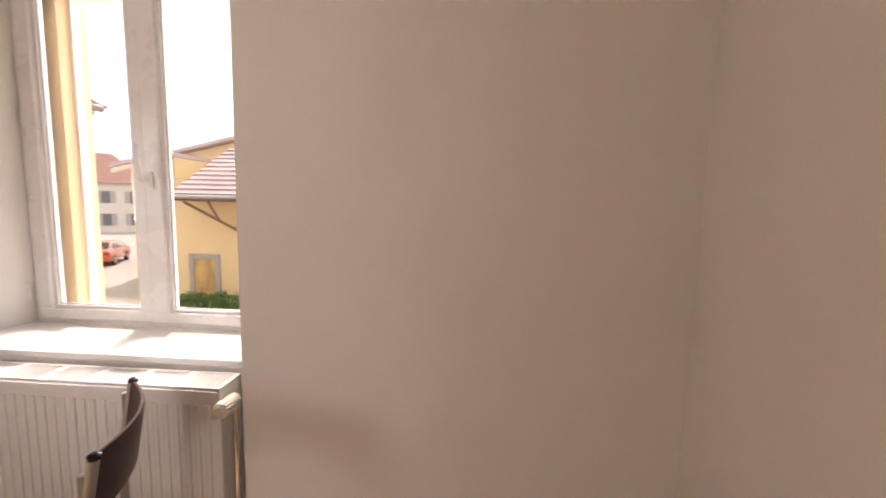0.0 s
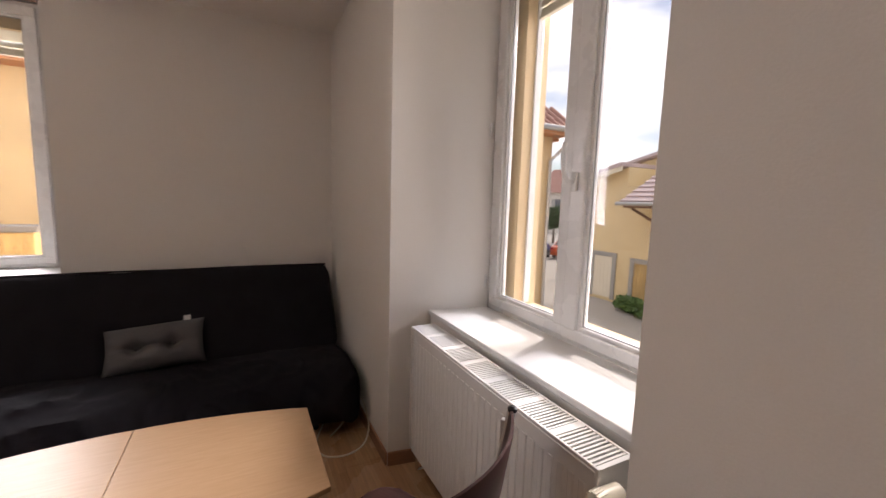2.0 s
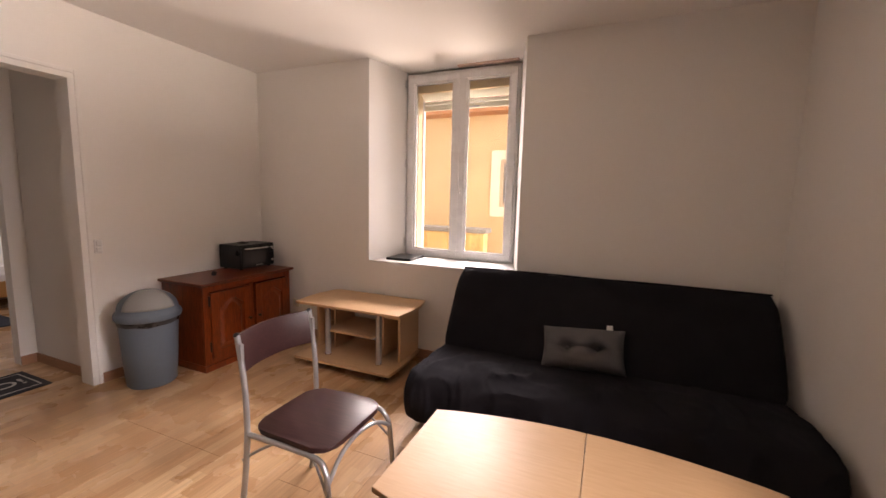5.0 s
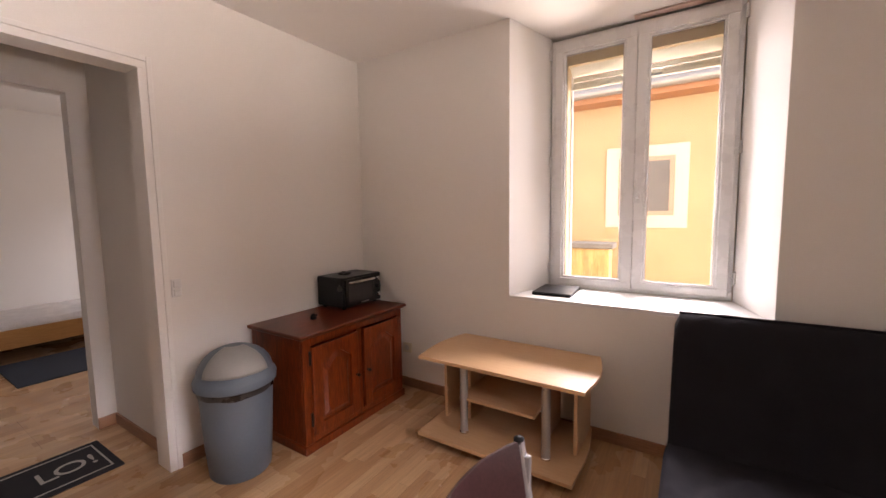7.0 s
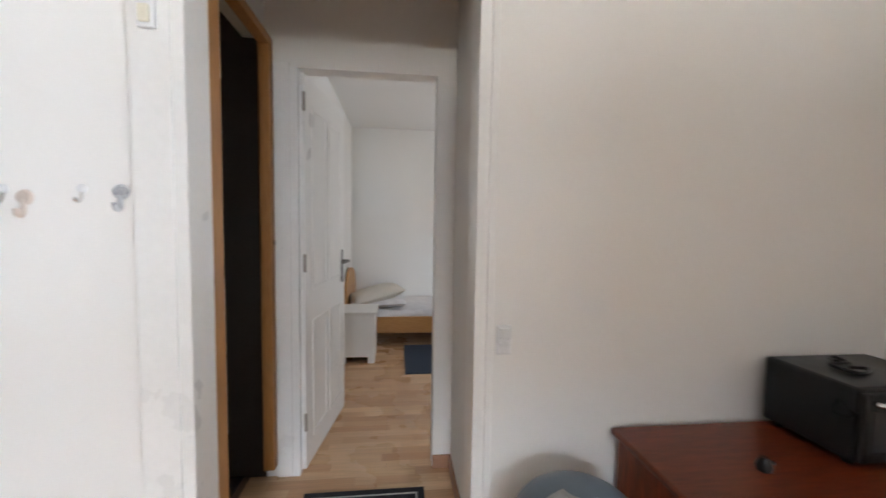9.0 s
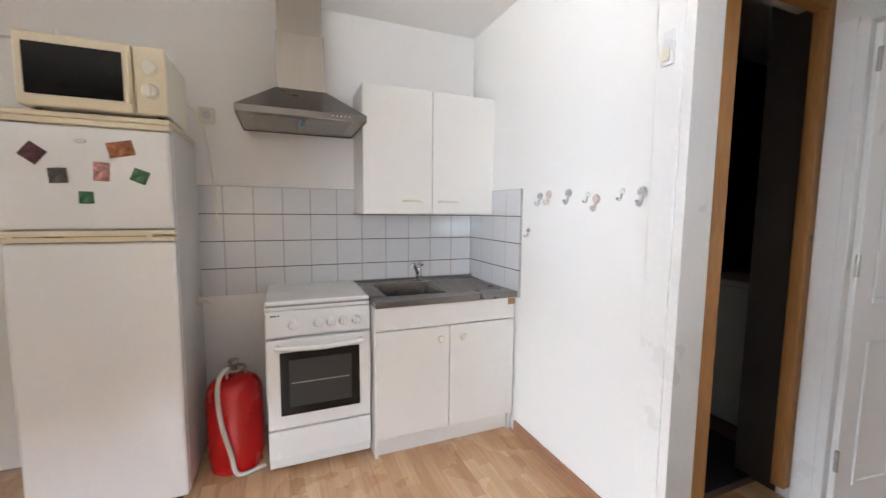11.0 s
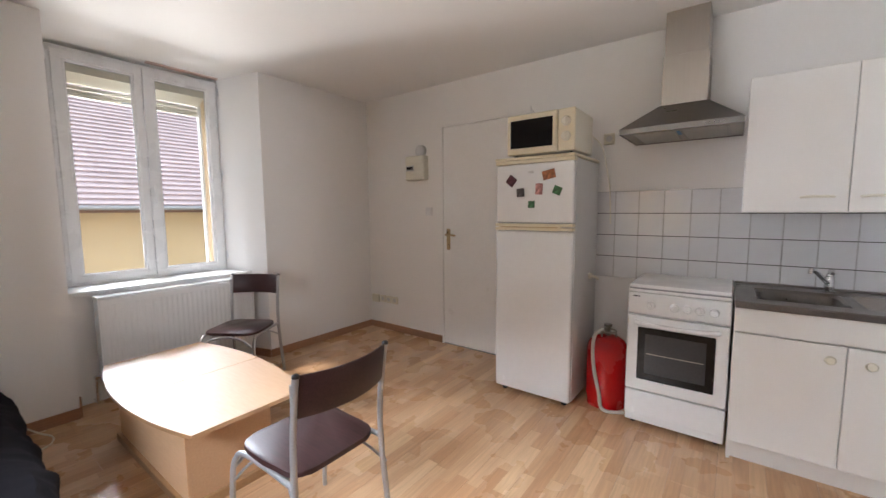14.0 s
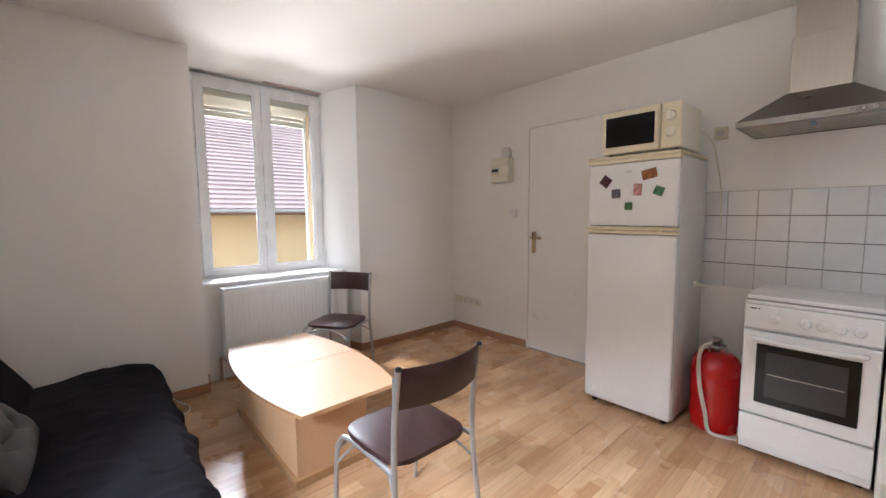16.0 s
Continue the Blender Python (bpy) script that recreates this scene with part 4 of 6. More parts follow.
for lev, (s, z) in enumerate(((0.0, T1), (0.012, T1 - 0.012), (0.022, 0.72), (0.05, 0.69))):
    pts = []
    for k in range(32):
        a = 2 * math.pi * k / 32
        cx, cy = (bx0 + bx1) / 2, (by0 + by1) / 2
        px = abs(math.cos(a)) ** 0.4 * math.copysign(1, math.cos(a)) * ((bx1 - bx0) / 2 - s)
        py = abs(math.sin(a)) ** 0.4 * math.copysign(1, math.sin(a)) * ((by1 - by0) / 2 - s)
        pts.append(t.verts.new((cx + px, cy + py, z)))
    ring.append(pts)
for q, w in zip(ring, ring[1:]):
    for k in range(32):
        t.faces.new((q[k], q[(k + 1) % 32], w[(k + 1) % 32], w[k]))
t.faces.new(ring[-1])
bowl = part("bowl", t, M_SINK, st, "rounded steel bowl", True)
bm = B()
lathe(bm, [(0.0, 0.694), (0.03, 0.694), (0.036, 0.691)], 20, ((bx0 + bx1) / 2, (by0 + by1) / 2, 0))
part("drain", bm, M_CHROME, bowl, "", True)
# black disc laid on the steel, painted as the dark of a hole
bm = B()
lathe(bm, [(0.011, T1 + 0.0005), (0.011, T1 + 0.002), (0, T1 + 0.002)], 12, (-0.13, -4.06, 0))
part("overflow_hole", bm, M_BLACK, st)
tp = thing("mixer_tap", (-0.085, -3.715, T1), 0, "chrome single-lever mixer tap on the sink", "tap")
bm = B()
lathe(bm, [(0.030, 0), (0.030, 0.006), (0.022, 0.010), (0.021, 0.075), (0.019, 0.085), (0, 0.088)], 20)
part("tap_body", bm, M_CHROME, tp, "", True)
bm = B()
tube(bm, curve([(0, 0, 0.045), (-0.05, 0.03, 0.075), (-0.13, 0.075, 0.125), (-0.165, 0.095, 0.135), (-0.170, 0.098, 0.115)], 5), 0.011, 10)
part("spout", bm, M_CHROME, tp, "", True)
bm = B()
tube(bm, curve([(0, 0, 0.085), (0.0, -0.005, 0.105), (-0.03, 0.0, 0.118), (-0.075, 0.0, 0.112)], 4), [0.016] * 5 + [0.013] * 4 + [0.009] * 4, 10)
part("lever", bm, M_CHROME, tp, "", True)

# ---- wall cabinet ----
uc = thing("wall_cabinet", (-0.297, -3.7275, 1.281), 0, "white melamine wall cabinet with two doors, shut", "cabinet")
W = 0.4125
bm = B()
box(bm, 0.018, 0.2965, -W, -W + 0.018, 0, 0.715, 0.001)
box(bm, 0.018, 0.2965, W - 0.018, W, 0, 0.715, 0.001)
box(bm, 0.0182, 0.2963, -W + 0.018, W - 0.018, 0, 0.018)
box(bm, 0.0182, 0.2963, -W + 0.018, W - 0.018, 0.697, 0.715)
box(bm, 0.288, 0.2963, -W + 0.018, W - 0.018, 0.018, 0.697)
part("carcass", bm, M_CAB, uc)
for a, b, hy in ((0.0015, W, 0.115), (-W, -0.0015, -0.105)):
    bm = B()
    box(bm, 0.0, 0.017, a, b, 0.002, 0.717, 0.003)
    d = part("door", bm, M_CAB, uc)
    bm = B()
    tube(bm, curve([(0.0, hy - 0.062, 0.078), (-0.020, hy - 0.045, 0.080), (-0.026, hy, 0.081), (-0.020, hy + 0.045, 0.080), (0.0, hy + 0.062, 0.078)], 5), 0.0065, 8)
    part("handle", bm, M_CREAM_PALE, d, "pale cream bow handle", True)

# ---- cooker hood ----
hd = thing("cooker_hood", (0, -3.003, 0), 0, "brushed stainless steel chimney cooker hood", "hood")
bm = B()
hx, hy = 0.495, 0.297
t = B()
levels = [((-hx, -0.004), (-hy, hy), 1.742), ((-hx, -0.004), (-hy, hy), 1.772), ((-0.262, -0.004), (-0.125, 0.125), 1.928)]
rings = []
for (xa, xb), (ya, yb), z in levels:
    rings.append([t.verts.new(p) for p in ((xa, ya, z), (xb, ya, z), (xb, yb, z), (xa, yb, z))])
for q, w in zip(rings, rings[1:]):
    for k in range(4):
        t.faces.new((q[k], q[(k + 1) % 4], w[(k + 1) % 4], w[k]))
t.faces.new(rings[-1])
part("canopy", t, M_STEEL_DARK, hd, "sloping steel canopy with front rim")
bm = B()
box(bm, -hx + 0.004, -0.006, -hy + 0.004, hy - 0.004, 1.748, 1.752)
under = part("underside", bm, M_STEEL, hd)
for a, b in ((-0.235, -0.012), (0.012, 0.235)):
    bm = B()
    box(bm, -0.42, -0.08, a, b, 1.741, 1.747, 0.003)
    gf = part("grease_filter", bm, M_FILTER, hd, "pale metal grease filter")
    for k in range(14):
        bm = B()
        box(bm, -0.41 + k * 0.0235, -0.400 + k * 0.0235, a + 0.01, b - 0.01, 1.738, 1.742)
        part("slat", bm, M_FILTER, gf)
bm = B()
box(bm, -0.43, -0.30, -0.008, 0.010, 1.737, 1.7405)
part("film_strip", bm, M_BLUE, under, "strip of blue protective film")
bm = B()
for k in range(5):
    lathe(bm, [(0, -hx - 0.004), (0.004, -hx - 0.004), (0.005, -hx + 0.001)], 10, (0, -0.13 - k * 0.020, 1.757), "x")
part("button", bm, M_CHROME, hd, "row of small round buttons")
bm = B()
box(bm, -0.25, -0.004, -0.118, 0.118, 1.925, 2.215, 0.003)
part("lower_chimney", bm, M_STEEL, hd)
bm = B()
box(bm, -0.243, -0.004, -0.111, 0.111, 2.2, H - 0.002, 0.003)
part("upper_chimney", bm, M_STEEL, hd)

# ---- gas bottle ----
gb = thing("gas_bottle", (-0.335, -2.645, 0), 0, "red steel gas bottle with pale hose between fridge and cooker", "gas bottle")
bm = B()
lathe(bm, [(0.115, 0.0), (0.122, 0.004), (0.122, 0.035), (0.126, 0.05), (0.130, 0.075), (0.130, 0.37), (0.124, 0.405), (0.105, 0.44), (0.07, 0.462), (0.03, 0.47), (0, 0.47)], 36)
part("cylinder", bm, M_RED, gb, "", True)
bm = B()
tube(bm, [(0, 0, 0.465), (0, 0, 0.53)], 0.016, 10)
tube(bm, [(0, 0, 0.515), (-0.05, 0.02, 0.52)], 0.012, 8)
tube(bm, [(0, 0, 0.53), (0, 0, 0.545)], 0.026, 12)
part("valve", bm, M_STEEL_DARK, gb, "dull metal valve and regulator", True)
bm = B()
tube(bm, [(0.052 * math.cos(a), 0.052 * math.sin(a), 0.50) for a in [2 * math.pi * k / 20 for k in range(21)]], 0.006, 6)
for a in (0.5, 2.6, 4.7):
    tube(bm, [(0.052 * math.cos(a), 0.052 * math.sin(a), 0.455), (0.052 * math.cos(a), 0.052 * math.sin(a), 0.50)], 0.006, 6)
part("collar", bm, M_STEEL, gb, "", True)
bm = B()
tube(bm, curve([(-0.05, 0.02, 0.52), (-0.10, 0.05, 0.50), (-0.128, 0.06, 0.42), (-0.142, 0.045, 0.28), (-0.150, 0.01, 0.13), (-0.150, -0.02, 0.02), (-0.10, -0.135, 0.012)], 6), 0.011, 8)
part("hose", bm, M_HOSE, gb, "pale grey gas hose", True)


# ---- chairs ----
def chair():
    """Metal tube chair with a dark seat and back panel; it faces +y, its origin on the floor under the seat."""
    c = thing("dining_chair", (0, 0, 0), 0, "tubular grey metal chair with dark wenge seat and back", "chair", "chairs at the low table")
    bm = B()
    pts = []
    for k in range(40):
        a = 2 * math.pi * k / 40
        pts.append((abs(math.cos(a)) ** 0.35 * math.copysign(0.198, math.cos(a)) * (1.0 if math.sin(a) > 0 else 0.95), abs(math.sin(a)) ** 0.4 * math.copysign(0.188, math.sin(a))))
    prism(bm, pts, 0.418, 0.438, 0.006)
    part("seat", bm, M_WENGE, c, "dark wenge-print seat board", True)
    for s in (-1, 1):
        bm = B()
        tube(bm, curve([(s * 0.203, -0.235, 0.0), (s * 0.198, -0.205, 0.22), (s * 0.193, -0.190, 0.42), (s * 0.192, -0.196, 0.60), (s * 0.193, -0.225, 0.798)], 5), 0.0115, 10)
        part("back_leg", bm, M_TUBE, c, "grey metal back leg and upright", True)
        bm = B()
        tube(bm, curve([(s * 0.215, 0.225, 0.0), (s * 0.208, 0.205, 0.30), (s * 0.200, 0.185, 0.375), (s * 0.194, 0.14, 0.405), (s * 0.190, 0.0, 0.408), (s * 0.192, -0.185, 0.408)], 5), 0.0105, 10)
        part("front_leg", bm, M_TUBE, c, "bent grey metal front leg and side rail", True)
        bm = B()
        tube(bm, curve([(s * 0.209, 0.208, 0.27), (s * 0.17, 0.11, 0.375), (s * 0.13, 0.0, 0.402), (s * 0.168, -0.12, 0.36), (s * 0.200, -0.212, 0.30)], 5), 0.0055, 8)
        part("brace", bm, M_TUBE, c, "thin curved metal brace", True)
        bm = B()
        lathe(bm, [(0.0125, 0.792), (0.0125, 0.800), (0.006, 0.805), (0, 0.805)], 12, (s * 0.193, -0.226, 0))
        part("cap", bm, M_BLACK, c, "black plastic end cap", True)
        bm = B()
        box(bm, s * 0.193 - 0.008, s * 0.193 + 0.008, -0.212, -0.198, 0.665, 0.765, 0.003)
        part("bracket", bm, M_TUBE, c)
    bm = B()
    tube(bm, curve([(-0.205, 0.203, 0.33), (-0.12, 0.192, 0.385), (0, 0.185, 0.405), (0.12, 0.192, 0.385), (0.205, 0.203, 0.33)], 5), 0.0085, 8)
    part("front_rail", bm, M_TUBE, c, "", True)
    bm = B()
    n = 16
    v = {}
    for i in range(n + 1):
        u = i / n * 2 - 1
        bow = 0.045 * (1 - u * u)
        for j, z in enumerate((0.648, 0.655, 0.72, 0.790, 0.797)):
            lean = -(z - 0.6) * 0.15
            for k, th in enumerate((-0.006, 0.006)):
                th2 = th * (0.5 if j in (0, 4) else 1)
                v[i, j, k] = bm.verts.new((u * 0.186, -0.197 + lean - bow + th2, z))
    for i in range(n):
        for j in range(4):
            bm.faces.new((v[i, j, 0], v[i + 1, j, 0], v[i + 1, j + 1, 0], v[i, j + 1, 0]))
            bm.faces.new((v[i, j, 1], v[i, j + 1, 1], v[i + 1, j + 1, 1], v[i + 1, j, 1]))
        bm.faces.new((v[i, 0, 0], v[i, 0, 1], v[i + 1, 0, 1], v[i + 1, 0, 0]))
        bm.faces.new((v[i, 4, 0], v[i + 1, 4, 0], v[i + 1, 4, 1], v[i, 4, 1]))
    for i in (0, n):
        for j in range(4):
            bm.faces.new((v[i, j, 0], v[i, j + 1, 0], v[i, j + 1, 1], v[i, j, 1]))
    part("backrest", bm, M_WENGE, c, "curved dark wenge-print back panel", True)
    return c


c1 = chair()
c1.matrix_world = pose(-2.178, -2.0, 0, 0, 0, 0)
c2 = copy_thing(c1, pose(-1.613, -0.305, 0, 0, 0, 122.8))
tagged(c2, "tubular grey metal chair with dark wenge seat beside the radiator")

# ---- low table ----
tb = thing("coffee_table", (-2.193, -0.99, 0), 0, "beech-print low table with bowed sides on a box base", "table")


def bowed(y0, y1, half=0.255, bow=0.088, full=0.607, inset=0.0):
    """Half outline of the table top between y0 and y1, its long sides bowed."""
    ys = [y0 + (y1 - y0) * k / 10 for k in range(11)]
    wid = [half + bow * (1 - (y / full) ** 2) - inset for y in ys]
    return [(w, y) for w, y in zip(wid, ys)] + [(-w, y) for w, y in reversed(list(zip(wid, ys)))]


for y0, y1 in ((-0.607, -0.0012), (0.0012, 0.607)):
    bm = B()
    prism(bm, bowed(y0, y1), 0.398, 0.418, 0.002)
    leafp = part("table_leaf", bm, M_BEECH, tb, "beech-print folding leaf")
    bm = B()
    ys = [y0 + (y1 - y0) * k / 10 for k in range(11)]
    prism(bm, bowed(y0 + 0.0005, y1 - 0.0005, inset=-0.0012), 0.3995, 0.4155)
    part("edge_band", bm, M_BEECH_DARK, leafp, "darker edge banding")
bm = B()
for x0, x1, y0, y1 in ((-0.235, -0.217, -0.47, 0.47), (0.13, 0.148, -0.47, 0.47), (-0.217, 0.13, -0.47, -0.452), (-0.217, 0.13, 0.452, 0.47)):
    box(bm, x0, x1, y0, y1, 0.045, 0.398, 0.001)
part("base_box", bm, M_BEECH, tb, "closed beech-print box base")
bm = B()
box(bm, -0.252, 0.165, -0.49, 0.49, 0.0, 0.045, 0.004)
part("plinth", bm, M_BEECH_DARK, tb, "slightly wider plinth")


# ---- radiator ----
rd = thing("radiator", (-2.365, 0.055, 0), 0, "white steel panel radiator with grille under the sill", "radiator")
RW, RZ0, RZ1 = 1.042, 0.155, 0.742
bm = B()
box(bm, 0.012, RW - 0.012, 0.006, 0.018, RZ0, RZ1 - 0.012, 0.003)
n = 29
ribs = []
for k in range(n):
    xc = 0.03 + (RW - 0.06) * (k + 0.5) / n
    t = bmesh.new()
    w = (RW - 0.06) / n * 0.5
    z0, z1 = RZ0 + 0.045, RZ1 - 0.055
    prof = [(-w * 0.62, 0.0065), (-w * 0.40, 0.0035), (w * 0.40, 0.0035), (w * 0.62, 0.0065)]
    lo = [t.verts.new((xc + px, py, z0)) for px, py in prof]
    hi = [t.verts.new((xc + px, py, z1)) for px, py in prof]
    for i in range(3):
        t.faces.new((lo[i], lo[i + 1], hi[i + 1], hi[i]))
    t.faces.new(lo[::-1])
    t.faces.new(hi)
    ribs.append(t)
box(bm, 0.012, RW - 0.012, 0.095, 0.107, RZ0, RZ1 - 0.012, 0.003)
pnl = part("panel", bm, M_ENAMEL, rd, "white ribbed front and rear panels")
for t in ribs:
    part("rib", t, M_ENAMEL, pnl)
for x0 in (0.0, RW - 0.012):
    bm = B()
    box(bm, x0, x0 + 0.012, 0.0, 0.112, RZ0 + 0.01, RZ1, 0.003)
    part("side_panel", bm, M_ENAMEL, rd)
bm = B()
box(bm, 0.0, RW, -0.001, 0.006, RZ1 - 0.006, RZ1 + 0.004, 0.002)
box(bm, 0.0, RW, 0.106, 0.113, RZ1 - 0.006, RZ1 + 0.004, 0.002)
for k in range(8):
    xa = k * RW / 7.0
    box(bm, max(xa - 0.012, 0), min(xa + 0.012, RW), 0.006, 0.106, RZ1 - 0.005, RZ1 + 0.003)
for k in range(84):
    xa = RW * (k + 0.5) / 84
    if abs((xa * 7 / RW) % 1 - 0.5) < 0.4:
        box(bm, xa - 0.0028, xa + 0.0028, 0.006, 0.106, RZ1 - 0.004, RZ1 + 0.002)
part("top_grille", bm, M_ENAMEL, rd, "slotted white top grille")
bm = B()
box(bm, 0.014, RW - 0.014, 0.03, 0.09, RZ0 + 0.05, RZ1 - 0.05)
part("convector", bm, M_GREYSIDE, rd, "grey convector plates inside")
bm = B()
tube(bm, [(RW, 0.055, 0.69), (RW + 0.03, 0.055, 0.69)], 0.012, 10)
tube(bm, [(RW + 0.012, 0.055, 0.69), (RW + 0.012, 0.055, 0.02), (RW + 0.012, 0.144, 0.02)], 0.009, 8)
vp = part("valve_pipe", bm, M_CHROME, rd, "", True)
bm = B()
lathe(bm, [(0.014, 0.0), (0.024, -0.006), (0.026, -0.055), (0.022, -0.078), (0.014, -0.085), (0, -0.085)], 20, (RW + 0.018, 0.05, 0.69), "y")
for k in range(16):
    a = 2 * math.pi * k / 16
    tube(bm, [(RW + 0.018 + 0.025 * math.cos(a), -0.005, 0.69 + 0.025 * math.sin(a)), (RW + 0.018 + 0.023 * math.cos(a), -0.028, 0.69 + 0.023 * math.sin(a))], 0.0025, 5)
part("thermostat_head", bm, M_CREAM_PALE, rd, "cream ribbed thermostat head", True)
bm = B()
tube(bm, [(0.0, 0.055, 0.20), (-0.04, 0.055, 0.20)], 0.011, 10)
tube(bm, [(-0.03, 0.055, 0.20), (-0.03, 0.055, 0.02), (-0.03, 0.144, 0.02)], 0.009, 8)
lathe(bm, [(0, -0.02), (0.012, -0.02), (0.014, 0.01)], 10, (-0.03, 0.05, 0.20), "y")
part("return_pipe", bm, M_CHROME, rd, "", True)
for xx in (0.18, RW - 0.18):
    bm = B()
    box(bm, xx - 0.012, xx + 0.012, 0.107, 0.1445, 0.25, 0.65, 0.002)
    part("wall_bracket", bm, M_ENAMEL, rd)


# ---- sofa ----
def soft_sheet(bm, section, y0, y1, ny, wrinkle, seed, ends=0.05, closed=True):
    """A padded body: a closed section in (x, z) swept along y, pulled in at the ends and creased."""
    n = len(section)
    cx, cz = sum(p[0] for p in section) / n, sum(p[1] for p in section) / n
    rings = []
    for i in range(ny + 1):
        u = i / ny
        y = y0 + (y1 - y0) * u
        e = min(u, 1 - u) * (y1 - y0) / ends
        k = 1.0 if e >= 1 else 0.80 + 0.20 * math.sqrt(max(0.0, 1 - (1 - e) ** 2))
        ring = []
        for x, z in section:
            p = Vector((cx + (x - cx) * k, y, cz + (z - cz) * k))
            w = noise.noise(p * 5 + Vector((seed, 0, 0))) + 0.5 * noise.noise(Vector((p.x * 9, p.y * 16, p.z * 9 + seed)))
            fold = noise.noise(Vector((p.x * 3.1 + 0.8 * p.y, p.y * 2.2, seed)))
            w += 1.1 * max(0.0, 1 - abs(fold) * 9) + 0.6 * max(0.0, 1 - abs(noise.noise(Vector((p.x * 5.5 - p.y * 2, p.y * 6, seed + 4)))) * 8) - 0.4
            d = Vector((x - cx, 0, z - cz)).normalized()
            ring.append(bm.verts.new(p + d * wrinkle * w))
        rings.append(ring)
    for q, w in zip(rings, rings[1:]):
        for k in range(n):
            bm.faces.new((q[k], q[(k + 1) % n], w[(k + 1) % n], w[k]))
    bm.faces.new(rings[0])
    bm.faces.new(rings[-1][::-1])
    return bm


def rounded(pts, steps=7):
    """A closed smooth outline through pts."""
    m = len(pts)
    out = []
    for i in range(m):
        p0, p1, p2, p3 = (Vector((*pts[(i + k - 1) % m], 0)) for k in range(4))
        for k in range(steps):
            u = k / steps
            q = 0.5 * (2 * p1 + (p2 - p0) * u + (2 * p0 - 5 * p1 + 4 * p2 - p3) * u * u + (3 * p1 - p0 - 3 * p2 + p3) * u ** 3)
            out.append((q.x, q.y))
    return out


sf = thing("sofa_bed", (0, 0, 0), 0, "black fabric-covered click-clack sofa bed against the wall", "sofa")
bm = B()
soft_sheet(bm, rounded([(-3.50, 0.30), (-3.30, 0.345), (-3.05, 0.362), (-2.89, 0.345), (-2.81, 0.28), (-2.80, 0.18), (-2.85, 0.085), (-2.95, 0.075), (-3.20, 0.10), (-3.48, 0.14)]), -1.975, -0.045, 190, 0.017, 3.0)
part("seat_cover", bm, M_TWEED, sf, "black draped seat with soft creases", True)
bm = B()
soft_sheet(bm, rounded([(-3.38, 0.30), (-3.43, 0.42), (-3.58, 0.66), (-3.69, 0.795), (-3.75, 0.822), (-3.815, 0.800), (-3.80, 0.72), (-3.66, 0.45), (-3.57, 0.26), (-3.45, 0.22)]), -1.965, -0.055, 90, 0.006, 9.0, 0.04)
part("backrest", bm, M_TWEED, sf, "leaning black padded backrest", True)
bm = B()
tube(bm, curve([(-3.742, -1.95, 0.823), (-3.735, -1.4, 0.829), (-3.742, -1.0, 0.825), (-3.735, -0.6, 0.829), (-3.742, -0.07, 0.823)], 12), 0.006, 6)
part("piping", bm, M_TWEED, sf, "seam along the top edge", True)
for yy in (-1.75, -0.27):
    for xx in (-2.98, -3.62):
        bm = B()
        tube(bm, [(xx, yy, 0.0), (xx, yy, 0.20)], 0.02, 10)
        part("leg", bm, M_BLACK, sf, "", True)

cu = thing("cushion", (-3.345, -1.035, 0.455), 0, "grey satin cushion with two tufted buttons on the sofa", "cushion")
cu.matrix_world = Matrix.Translation((-3.405, -1.06, 0.447)) @ Matrix.Rotation(radians(4), 4, "X") @ Matrix.Rotation(radians(-36), 4, "Y")
bm = B()
nu, nv = 36, 26
hw, hh = 0.240, 0.134
for side in (1, -1):
    g = {}
    for i in range(nu + 1):
        for j in range(nv + 1):
            u, w = i / nu * 2 - 1, j / nv * 2 - 1
            puff = (max(0, 1 - abs(u) ** 3.2) * max(0, 1 - abs(w) ** 3.0)) ** 0.50 * 0.074
            for bu in (-0.36, 0.36):
                d2 = ((u - bu) * hw) ** 2 + (w * hh) ** 2
                puff -= 0.056 * math.exp(-d2 / 0.0014) + 0.018 * math.exp(-(w * hh) ** 2 / 0.00022) * math.exp(-((u - bu) * hw) ** 2 / 0.008)
            puff += 0.006 * noise.noise(Vector((u * 5, w * 5, side * 3))) * (1 - abs(u) ** 4) * (1 - abs(w) ** 4)
            pinch = 1 - 0.06 * (1 - abs(w) ** 2) * abs(u) ** 6
            g[i, j] = bm.verts.new((side * max(puff, 0.002 if abs(u) < 1 and abs(w) < 1 else 0), u * hw * pinch, w * hh * (1 - 0.05 * (1 - u * u) * abs(w) ** 6)))
    for i in range(nu):
        for j in range(nv):
            bm.faces.new((g[i, j], g[i + 1, j], g[i + 1, j + 1], g[i, j + 1]))
bmesh.ops.remove_doubles(bm, verts=bm.verts[:], dist=0.0005)
part("cushion_cover", bm, M_PILLOW, cu, "", True)
for bu in (-0.36, 0.36):
    bm = B()
    lathe(bm, [(0.0, 0.024), (0.008, 0.022), (0.011, 0.015), (0.008, 0.009)], 12, (0, bu * hw, 0), "x")
    part("button", bm, M_PILLOW, cu, "covered tuft button", True)
bm = B()
box(bm, -0.002, 0.0, 0.135, 0.170, hh - 0.004, hh + 0.028, 0.0005)
part("care_label", bm, M_PVC, cu, "white sewn-in label")
bm = B()
